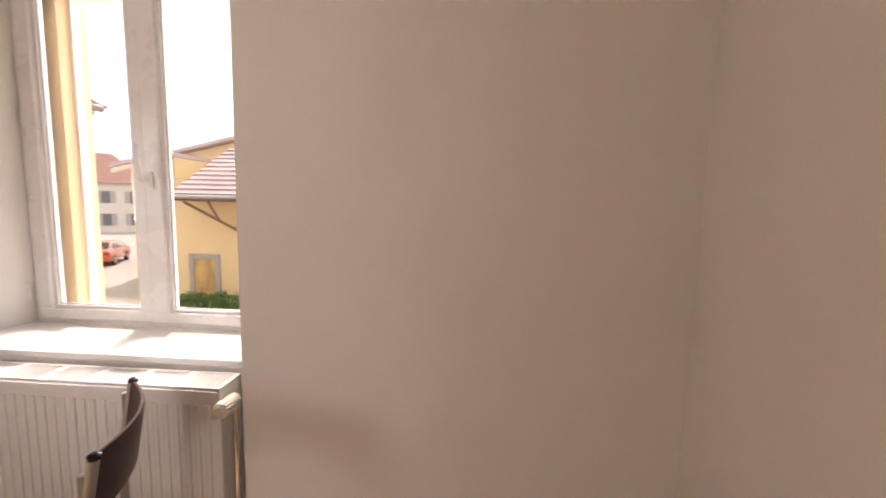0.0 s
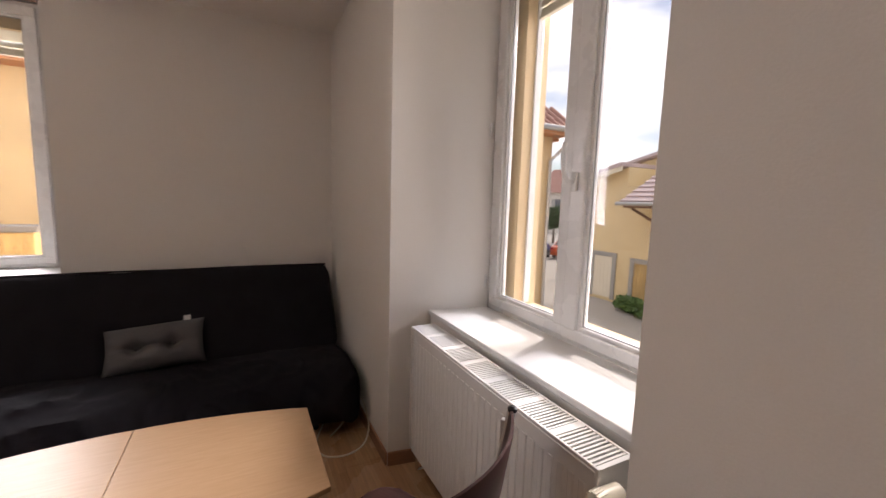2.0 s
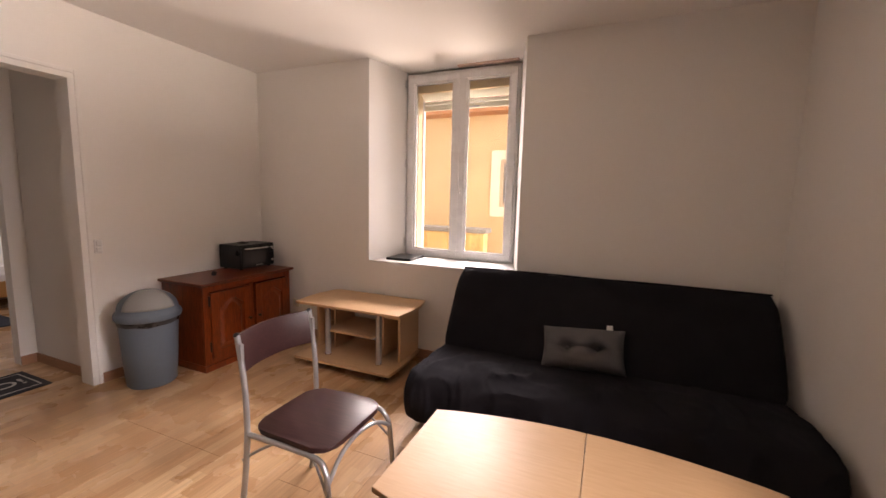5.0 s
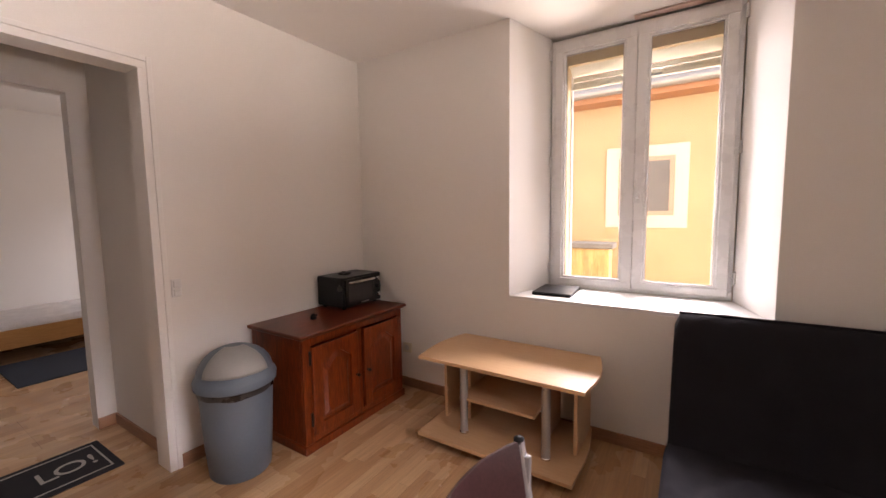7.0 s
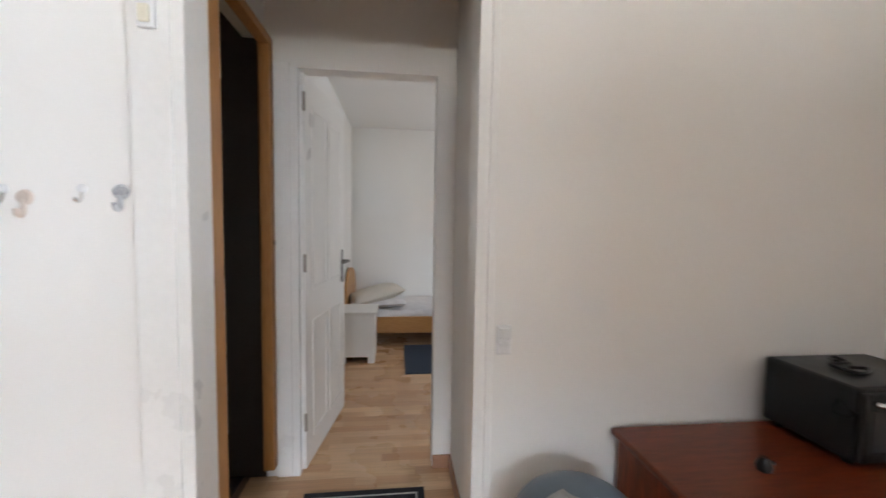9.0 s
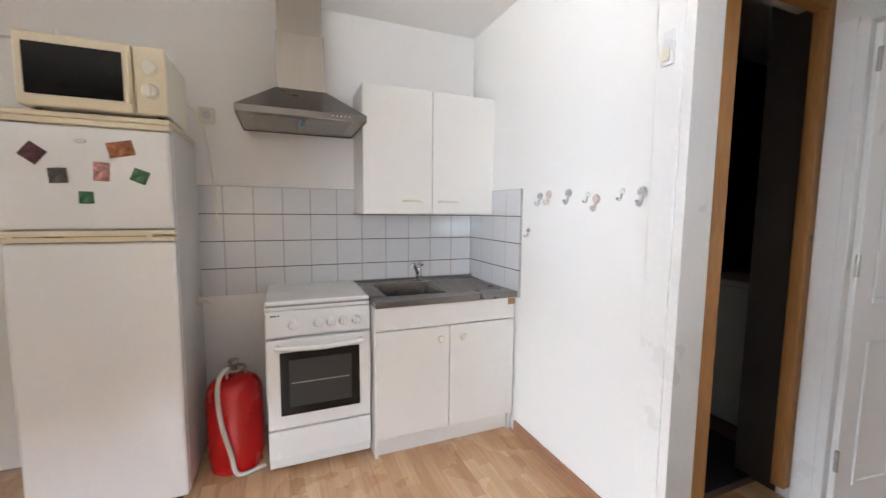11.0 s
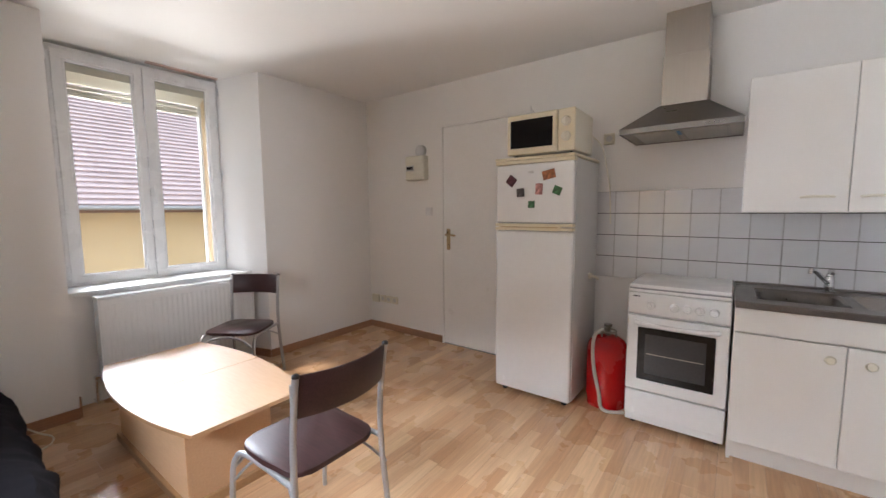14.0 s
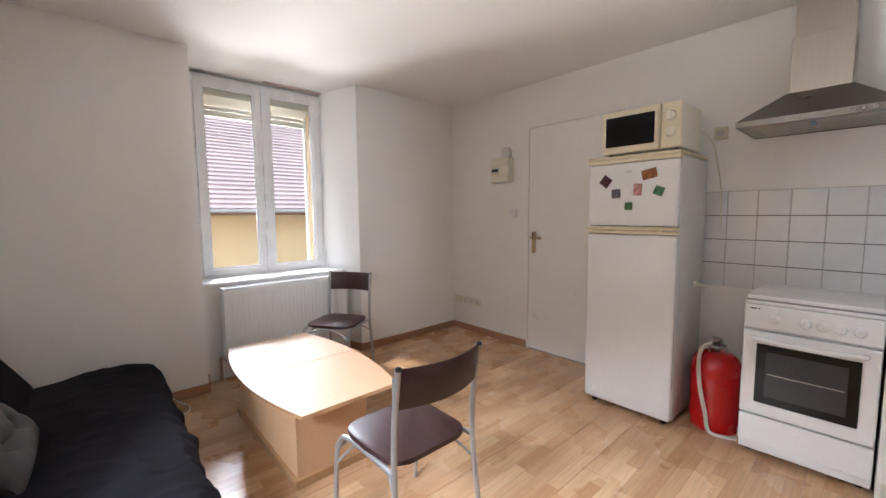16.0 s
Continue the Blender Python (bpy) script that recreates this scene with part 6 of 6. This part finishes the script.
tube(bm, [(-1.325, -6.1, 1.95), (-0.505, -6.1, 1.95)], 0.010, 8)
whole("curtain_rod", bm, M_CHROME, "thin chrome shower rod across the bathroom", "rod", smooth=True)
bm = B()
box(bm, -1.40, -0.85, -5.25, -4.45, 0.0003, 0.010, 0.003)
whole("bath_mat", bm, M_MAT, "dark mat on the bathroom floor", "mat")


# ---- outdoors ----
GZ = -2.9
bm = B()
t = [bm.verts.new(p) for p in ((-900, -900, GZ), (900, -900, GZ), (900, 900, GZ), (-900, 900, GZ))]
bm.faces.new(t)
struct("ground", bm, M_GRAVEL, "pale gravel yard", "ground")
bm = B()
box(bm, -4.36, 0.25, -8.15, 0.56, GZ, -0.25)
struct("lower_storey", bm, M_OCHRE, "ochre rendered storey below the flat", "wall")


def roof_slab(bm, eave0, eave1, top1, top0, courses, lip=0.035):
    """Overlapping tile courses between the eave line and the ridge line."""
    e0, e1, t1, t0 = (Vector(p) for p in (eave0, eave1, top1, top0))
    nrm = (e1 - e0).cross(t0 - e0).normalized()
    if nrm.z < 0:
        nrm = -nrm
    for k in range(courses):
        a, b = k / courses, (k + 1.12) / courses
        q = [e0.lerp(t0, a), e1.lerp(t1, a), e1.lerp(t1, b), e0.lerp(t0, b)]
        hi = [q[0] + nrm * lip, q[1] + nrm * lip, q[2] + nrm * 0.005, q[3] + nrm * 0.005]
        v = [bm.verts.new(p) for p in q + hi]
        for f in ((0, 3, 2, 1), (4, 5, 6, 7), (0, 1, 5, 4), (1, 2, 6, 5), (2, 3, 7, 6), (3, 0, 4, 7)):
            bm.faces.new([v[i] for i in f])
    return bm


# ochre barn to the north, its long eave parallel to the flat
nb = thing("barn", (0, 0, GZ), 0, "ochre rendered barn with low clay-tiled roof and stone door surrounds", "building")
o = -GZ
bm = B()
t = bmesh.new()
outline = [(-14.1, 0), (14, 0), (14, o + 2.2), (-12.3, o + 2.2), (-12.3, o + 3.02), (-14.1, o + 2.61)]
lo = [t.verts.new((x, 14.0, z)) for x, z in outline]
hi = [t.verts.new((x, 18.9, z)) for x, z in outline]
t.faces.new(lo)
t.faces.new(hi[::-1])
for k in range(6):
    t.faces.new((lo[k], lo[(k + 1) % 6], hi[(k + 1) % 6], hi[k]))
merge(bm, t)
t = bmesh.new()
outline = [(-18.5, 0), (-9.6, 0), (-9.6, o + 5.12), (-18.5, o + 3.07)]
lo = [t.verts.new((x, 18.95, z)) for x, z in outline]
hi = [t.verts.new((x, 26.0, z)) for x, z in outline]
t.faces.new(lo)
t.faces.new(hi[::-1])
for k in range(4):
    t.faces.new((lo[k], lo[(k + 1) % 4], hi[(k + 1) % 4], hi[k]))
merge(bm, t)
part("wall", bm, M_OCHRE, nb)
bm = B()
t = bmesh.new()
q = [(-14.6, 13.5, o + 2.52), (-12.31, 13.5, o + 3.04), (-12.31, 18.6, o + 3.04), (-14.6, 18.6, o + 2.52)]
for q in (q, [(-19.1, 18.5, o + 2.97), (-9.5, 18.5, o + 5.17), (-9.5, 26.4, o + 5.17), (-19.1, 26.4, o + 2.97)]):
    t = bmesh.new()
    lo = [t.verts.new(p) for p in q]
    hi = [t.verts.new((x, y, z + 0.16)) for x, y, z in q]
    t.faces.new(lo[::-1])
    t.faces.new(hi)
    for k in range(4):
        t.faces.new((lo[k], lo[(k + 1) % 4], hi[(k + 1) % 4], hi[k]))
    merge(bm, t)
part("upper_roof", bm, M_ROOF, nb, "shallow brown roof behind")
bm = B()
t = bmesh.new()
q = [(-14.55, o + 2.33), (-12.31, o + 2.84), (-12.31, o + 3.03), (-14.55, o + 2.52)]
lo = [t.verts.new((x, 13.55, z)) for x, z in q]
hi = [t.verts.new((x, 13.62, z)) for x, z in q]
t.faces.new(lo)
t.faces.new(hi[::-1])
for k in range(4):
    t.faces.new((lo[k], lo[(k + 1) % 4], hi[(k + 1) % 4], hi[k]))
merge(bm, t)
part("verge_board", bm, M_SURROUND, nb, "cream verge board")
bm = B()
roof_slab(bm, (-11.6, 12.75, o + 1.52), (14.5, 12.75, o + 1.52), (14.5, 21.5, o + 8.0), (-9.4, 21.5, o + 8.0), 34, 0.085)
part("low_roof", bm, M_ROOF, nb, "faded clay-tiled lean-to roof in courses")
bm = B()
box(bm, -11.5, 14.4, 12.80, 12.86, o + 1.30, o + 1.50, 0.01)
box(bm, -11.5, 14.4, 12.86, 14.0, o + 1.36, o + 1.42)
part("fascia", bm, M_FASCIA, nb, "brown wooden fascia and soffit")
bm = B()
tube(bm, [(-11.75, 12.68, o + 1.46), (14.5, 12.68, o + 1.46)], 0.075, 10)
part("gutter", bm, M_ZINC, nb, "grey zinc gutter", True)
for x in (-11.2, -4.0, 4.2, 11.5):
    bm = B()
    tube(bm, [(x + 2.3, 13.98, o - 0.25), (x, 12.95, o + 1.28)], 0.06, 6)
    tube(bm, [(x + 1.1, 13.4, o + 0.55), (x + 0.75, 13.2, o + 1.36)], 0.05, 6)
    part("strut", bm, M_FASCIA, nb, "slanting wooden strut under the eave")
for x0, x1, z0, z1, wooden in ((-13.75, -12.75, 0.15, 2.0, False), (-11.65, -10.75, 0.35, 1.9, True)):
    bm = B()
    s = 0.20
    box(bm, x0 - s, x0, 13.94, 14.02, z0 - 0.05, z1 + s, 0.01)
    box(bm, x1, x1 + s, 13.94, 14.02, z0 - 0.05, z1 + s, 0.01)
    box(bm, x0, x1, 13.94, 14.02, z1, z1 + s, 0.01)
    dd = part("door", bm, M_STONE, nb, "grey stone door surround")
    bm = B()
    for k in range(5):
        w = (x1 - x0) / 5
        box(bm, x0 + k * w + 0.005, x0 + (k + 1) * w - 0.005, 13.97, 14.01, z0, z1, 0.006)
    part("door_leaf", bm, M_STAIN if wooden else M_SURROUND, dd, "boarded leaf")

# neighbouring house to the west
wb = thing("neighbour_house", (-8.5, 0, GZ), 0, "ochre rendered house with clay-tiled roof and white-framed window", "house")
bm = B()
box(bm, -7, 0, -11, 2.00 - 3.21, 0, o + 3.02)
box(bm, -7, 0, -0.0 - 1.21, 6.3, 0, o + 3.02)
part("wall", bm, M_OCHRE_WARM, wb)
bm = B()
for k, (a, b) in enumerate(((-3.14, -2.96), (-2.17, -1.99))):
    box(bm, 0.002, 0.03, a, b, o + 1.04, o + 2.31, 0.004)
box(bm, 0.002, 0.03, -2.96, -2.17, o + 1.04, o + 1.23, 0.004)
box(bm, 0.002, 0.03, -2.96, -2.17, o + 2.14, o + 2.31, 0.004)
wi = part("window", bm, M_SURROUND, wb, "cream painted window surround")
bm = B()
for a, b, c, d in ((-2.96, -2.17, 1.23, 1.30), (-2.96, -2.17, 2.07, 2.14), (-2.96, -2.89, 1.30, 2.07), (-2.24, -2.17, 1.30, 2.07), (-2.60, -2.53, 1.30, 2.07)):
    box(bm, 0.004, 0.022, a, b, o + c, o + d, 0.003)
part("frame", bm, mat("pale_brown_window_frame", (0.48, 0.38, 0.28), 0.6), wi, "brown wooden frame")
for a, b in ((-2.89, -2.60), (-2.53, -2.24)):
    bm = B()
    box(bm, 0.003, 0.010, a, b, o + 1.30, o + 2.07)
    part("pane", bm, M_BLIND, wi, "pane with pale curtain behind")
bm = B()
box(bm, 0.0, 0.42, -11.2, 6.5, o + 2.98, o + 3.02)
box(bm, 0.40, 0.45, -11.2, 6.5, o + 2.96, o + 3.12, 0.01)
box(bm, -7.0, 0.0, 6.301, 6.5, o + 2.90, o + 3.02)
part("eave", bm, mat("orange_brown_eave", (0.42, 0.20, 0.10), 0.7, var=0.08), wb, "orange-brown boarded eave")
bm = B()
tube(bm, [(0.50, -11.3, o + 3.10), (0.50, 6.6, o + 3.10)], 0.07, 10)
tube(bm, [(0.48, 6.45, o + 3.08), (0.30, 6.40, o + 2.7), (0.08, 6.2, o + 2.4), (0.08, 6.2, 0.0)], 0.045, 8)
part("gutter", bm, M_ZINC, wb, "grey gutter with downpipe", True)
bm = B()
roof_slab(bm, (0.46, -11.4, o + 3.14), (0.46, 6.75, o + 3.14), (-3.5, 3.6, o + 6.1), (-3.5, -11.4, o + 6.1), 15, 0.05)
roof_slab(bm, (-7.5, 6.75, o + 3.14), (0.46, 6.75, o + 3.14), (-3.5, 3.6, o + 6.1), (-3.5, 3.6, o + 6.1), 15, 0.05)
t = bmesh.new()
for k in range(72):
    yy = -11.3 + k * 0.25
    tube(t, [(0.50, yy, o + 3.16), (-0.30, yy, o + 3.16 + 0.80 * 0.747)], 0.055, 6)
merge(bm, t)
part("roof", bm, M_ROOFRED, wb, "red clay-tiled hipped roof")
bm = B()
lathe(bm, [(0, 0.16), (0.10, 0.15), (0.13, 0.08), (0.13, 0.0)], 16, (0, -1.26, o + 1.48), "x")
part("wall_lamp", bm, M_SURROUND, wb, "round white wall lamp", True)
pw = thing("yard_wall", (-7.3, -4.2, GZ), 0, "low weather-stained ochre wall with dark coping", "wall")
bm = B()
box(bm, -0.12, 0.12, -3.2, 1.35, 0, o + 0.80, 0.01)
part("wall_body", bm, M_STAIN, pw, "ochre render streaked with grey")
bm = B()
box(bm, -0.17, 0.17, -3.25, 1.40, o + 0.80, o + 0.88, 0.015)
part("coping", bm, M_COPING, pw, "dark grey coping")


# far houses across the yard
def far_house(at, rz, w, d, h, rh, label):
    hs = thing("house", at, rz, label, "house", "houses across the yard")
    bm = B()
    box(bm, -w / 2, w / 2, 0, d, 0, h)
    part("wall", bm, M_HOUSE, hs)
    bm = B()
    e = 0.5
    ins = d / 2
    roof_slab(bm, (-w / 2 - e, -e, h - 0.1), (w / 2 + e, -e, h - 0.1), (w / 2 - ins * 0.7, d / 2, h + rh), (-w / 2 + ins * 0.7, d / 2, h + rh), 14, 0.06)
    roof_slab(bm, (w / 2 + e, -e, h - 0.1), (w / 2 + e, d + e, h - 0.1), (w / 2 - ins * 0.7, d / 2, h + rh), (w / 2 - ins * 0.7, d / 2, h + rh), 14, 0.06)
    roof_slab(bm, (w / 2 + e, d + e, h - 0.1), (-w / 2 - e, d + e, h - 0.1), (-w / 2 + ins * 0.7, d / 2, h + rh), (w / 2 - ins * 0.7, d / 2, h + rh), 14, 0.06)
    roof_slab(bm, (-w / 2 - e, d + e, h - 0.1), (-w / 2 - e, -e, h - 0.1), (-w / 2 + ins * 0.7, d / 2, h + rh), (-w / 2 + ins * 0.7, d / 2, h + rh), 14, 0.06)
    rf = part("roof", bm, M_ROOFRED, hs, "red tiled hipped roof")
    bm = B()
    box(bm, -0.4, 0.4, d / 2 - 0.3, d / 2 + 0.3, h + rh - 0.4, h + rh + 1.1, 0.03)
    part("chimney", bm, M_STONE, rf)
    for lev in (0.9, 3.7):
        k = int(w // 2.6)
        for i in range(k):
            xc = -w / 2 + (i + 0.5) * w / k
            bm = B()
            box(bm, xc - 0.45, xc + 0.45, -0.03, 0.02, lev, lev + 1.5)
            wd = part("window", bm, M_HOUSEWIN, hs, "dark window")
            for s in (-1, 1):
                bm = B()
                box(bm, xc + s * 0.72 - 0.22, xc + s * 0.72 + 0.22, -0.05, -0.031, lev, lev + 1.5, 0.01)
                part("shutter", bm, M_STONE, wd, "grey shutter")
    return hs


far_house((-46.5, 44, GZ), 45, 11, 9, 6.3, 3.8, "pale two-storey house with red hipped roof across the yard")
far_house((-62, 33, GZ), 60, 12, 9, 6.0, 3.8, "pale house with red tiled roof farther off")


# parked cars
def car(at, rz, paint, label):
    c = thing("car", at, rz, label, "car", "cars parked in the yard")
    prof = [(-2.0, 0.30), (-2.05, 0.62), (-1.95, 0.92), (-1.30, 0.98), (-0.62, 1.45), (0.90, 1.50), (1.60, 1.10), (2.0, 0.98), (2.05, 0.55), (1.98, 0.30)]

    def shell(bm, pr, w0, w1):
        t = bmesh.new()
        a = [t.verts.new((x, -(w1 if z > 1.05 else w0), z)) for x, z in pr]
        b = [t.verts.new((x, (w1 if z > 1.05 else w0), z)) for x, z in pr]
        t.faces.new(a)
        t.faces.new(b[::-1])
        for k in range(len(pr)):
            t.faces.new((a[k], a[(k + 1) % len(pr)], b[(k + 1) % len(pr)], b[k]))
        bmesh.ops.bevel(t, geom=t.edges[:], offset=0.06, segments=2, affect="EDGES", profile=0.5)
        return merge(bm, t)

    body = part("body", shell(B(), prof, 0.88, 0.68), paint, c, "", True)
    for s in (-1, 1):
        bm = B()
        t = bmesh.new()
        v = [t.verts.new(p) for p in ((-1.10, s * 0.80, 1.02), (1.45, s * 0.80, 1.04), (0.92, s * 0.70, 1.40), (-0.55, s * 0.70, 1.38))]
        t.faces.new(v if s > 0 else v[::-1])
        bmesh.ops.solidify(t, geom=t.faces[:], thickness=0.03)
        merge(bm, t)
        part("side_window", bm, M_CARGLASS, body)
    for xa, za, xb, zb in ((1.02, 1.44, 1.62, 1.12), (-0.68, 1.42, -1.28, 1.02)):
        bm = B()
        d = 0.03 if xa > 0 else -0.03
        t = bmesh.new()
        v = [t.verts.new(p) for p in ((xa + d, -0.58, za), (xa + d, 0.58, za), (xb + d, 0.68, zb), (xb + d, -0.68, zb))]
        t.faces.new(v)
        bmesh.ops.solidify(t, geom=t.faces[:], thickness=0.02)
        merge(bm, t)
        part("windscreen", bm, M_CARGLASS, body)
    for s in (-1, 1):
        bm = B()
        box(bm, 1.98, 2.06, s * 0.70 - 0.14, s * 0.70 + 0.14, 0.72, 0.92, 0.02)
        part("tail_light", bm, M_TAILRED, body)
    bm = B()
    box(bm, 2.03, 2.075, -0.30, 0.30, 0.55, 0.68, 0.01)
    part("number_plate", bm, M_PVC, body)
    for x in (-1.25, 1.25):
        for s in (-1, 1):
            bm = B()
            lathe(bm, [(0.20, -0.1), (0.32, -0.09), (0.33, 0.0), (0.32, 0.09), (0.20, 0.1)], 20, (x, s * 0.80, 0.33), "y")
            wh = part("wheel", bm, M_RUBBER, c, "", True)
            bm = B()
            lathe(bm, [(0, s * 0.102), (0.19, s * 0.10), (0.20, s * 0.08)], 16, (x, s * 0.80, 0.33), "y")
            part("rim", bm, M_ZINC, wh, "", True)
    return c


car((-24.6, 23.2, GZ), -62, M_CARORANGE, "orange hatchback parked on the gravel yard")
car((-25.2, 19.9, GZ), -62, M_CARBLUE, "blue car parked on the gravel yard")


def leaf_mass(bm, centre, radii, count, size, seed):
    """A loose crown of small folded leaves."""
    rnd = random.Random(seed)
    for _ in range(count):
        while True:
            p = Vector((rnd.uniform(-1, 1), rnd.uniform(-1, 1), rnd.uniform(-1, 1)))
            if p.length < 1 and p.length > 0.25:
                break
        lump = 0.75 + 0.35 * noise.noise(p * 2.2 + Vector((seed, 0, 0)))
        q = Vector(centre) + Vector((p.x * radii[0], p.y * radii[1], p.z * radii[2])) * lump
        a = Vector((rnd.gauss(0, 1), rnd.gauss(0, 1), rnd.gauss(0, 1))).normalized()
        b = a.orthogonal().normalized()
        s = size * rnd.uniform(0.6, 1.3)
        v = [bm.verts.new(q + k) for k in (a * s, b * s * 0.45, -a * s, -b * s * 0.45)]
        bm.faces.new(v)
    return bm


for cx, cy, rr, hh, sd in ((-10.0, 12.9, 0.9, 0.5, 1), (-11.2, 13.2, 0.8, 0.42, 2), (-8.8, 12.6, 1.0, 0.55, 3), (-7.5, 12.9, 0.9, 0.5, 4)):
    bu = thing("bush", (cx, cy, GZ), 0, "low green bush along the barn wall", "bush", "bushes along the barn")
    part("leaves", leaf_mass(B(), (0, 0, hh * 0.8), (rr, rr * 0.7, hh), 1500, 0.07, sd), M_LEAF, bu)
    bm = B()
    for k in range(5):
        a = k * 1.3
        tube(bm, [(0, 0, 0), (0.25 * math.cos(a), 0.2 * math.sin(a), hh * 0.5), (0.55 * math.cos(a), 0.4 * math.sin(a), hh)], [0.02, 0.014, 0.006], 5)
    part("stem", bm, M_BARK, bu)
tr = thing("tree", (-34.5, 30.5, GZ), 0, "small green tree in front of the far house", "tree")
bm = B()
tube(bm, curve([(0, 0, 0), (0.05, 0, 1.0), (-0.05, 0.05, 2.0), (0, 0, 3.2)], 4), [0.16 - 0.01 * k for k in range(13)], 8)
for k in range(7):
    a = k * 0.9
    tube(bm, [(0, 0, 1.5 + 0.2 * k), (0.5 * math.cos(a), 0.5 * math.sin(a), 2.1 + 0.2 * k), (1.0 * math.cos(a), 1.0 * math.sin(a), 2.5 + 0.2 * k)], [0.05, 0.035, 0.015], 6)
part("trunk", bm, M_BARK, tr, "", True)
part("crown", leaf_mass(B(), (0, 0, 2.9), (1.7, 1.7, 1.6), 3500, 0.13, 8), M_TREELEAF, tr)

# ---- tiles behind the cooker and sink ----
TP, TS = 0.1548, 0.004


def tile_mesh(w, h, name="tile"):
    bm = B()
    box(bm, 0, w - 0.006, -0.0045, 0.0, 0, h - TS, 0.0012, 1)
    me = bpy.data.meshes.new(name)
    bmesh.ops.recalc_face_normals(bm, faces=bm.faces)
    bm.to_mesh(me)
    bm.free()
    me.materials.append(M_TILE)
    return me


bm = B()
box(bm, -0.0052, -0.0003, SY + 0.0005, -2.435, 0.812, 1.432)
grout_e = struct("backsplash_east", bm, M_GROUT, "white glazed square wall tiles with dark joints", "tiles")
bm = B()
box(bm, -0.64, -0.0075, SY + 0.0003, SY + 0.0052, 0.812, 1.432)
grout_s = struct("backsplash_south", bm, M_GROUT, "white glazed square wall tiles with dark joints", "tiles")
for r in range(1, 4):
    z = 0.813 + r * TP
    bm = B()
    box(bm, -0.0058, -0.0052, SY + 0.007, -2.435, z - 0.0046, z + 0.0004)
    part("joint", bm, M_JOINT, grout_e, "dark dirty joint")
    bm = B()
    box(bm, -0.636, -0.0085, SY + 0.0052, SY + 0.0058, z - 0.0046, z + 0.0004)
    part("joint", bm, M_JOINT, grout_s, "dark dirty joint")
full = tile_mesh(TP, TP)
for r in range(4):
    z = 0.813 + r * TP
    y = -2.435
    for k in range(12):
        w = TP
        me = full
        if y - w < SY + 0.006:
            w = y - (SY + 0.006)
            if w < 0.02:
                break
            me = tile_mesh(w, TP)
        tl = new("tile", me)
        tl.matrix_world = Matrix.Translation((-0.002, y, z)) @ Matrix.Rotation(radians(-90), 4, "Z")
        tl.parent = grout_e
        y -= w
    x = -0.010
    for k in range(5):
        w = min(TP, 0.636 + x)
        if w < 0.02:
            break
        tl = new("tile", full if abs(w - TP) < 1e-4 else tile_mesh(w, TP))
        tl.matrix_world = Matrix.Translation((x, SY + 0.002, z)) @ Matrix.Rotation(radians(180), 4, "Z")
        tl.parent = grout_s
        x -= w

# ---- laminate boards ----
PW, PL = 0.1929, 1.285
plank_meshes = {}


def plank_mesh(w, ln):
    key = (round(w, 3), round(ln, 3))
    if key not in plank_meshes:
        bm = B()
        box(bm, 0.0004, ln - 0.0004, 0.0003, w - 0.0003, -0.0105, 0.0, 0.0006, 1)
        me = bpy.data.meshes.new("plank")
        bmesh.ops.recalc_face_normals(bm, faces=bm.faces)
        bm.to_mesh(me)
        bm.free()
        me.materials.append(M_FLOOR)
        plank_meshes[key] = me
    return plank_meshes[key]


def lay(x0, x1, y0, y1, seed):
    rnd = random.Random(seed)
    y = math.floor(y0 / PW) * PW
    while y < y1 - 0.001:
        a, b = max(y, y0), min(y + PW, y1)
        x = x0 - rnd.choice((0.0, 0.32, 0.64, 0.96))
        while x < x1 - 0.001:
            s, e = max(x, x0), min(x + PL, x1)
            if e - s > 0.01 and b - a > 0.004:
                ob = new("plank", plank_mesh(b - a, e - s))
                ob.location = (s, a, 0)
                ob.parent = floor
            x += PL
        y += PW


lay(WX, 0.0, SY, 0.2, 1)
lay(-2.47, -1.43, PY, SY, 2)
lay(-4.36, -1.43, -8.02, PY, 3)
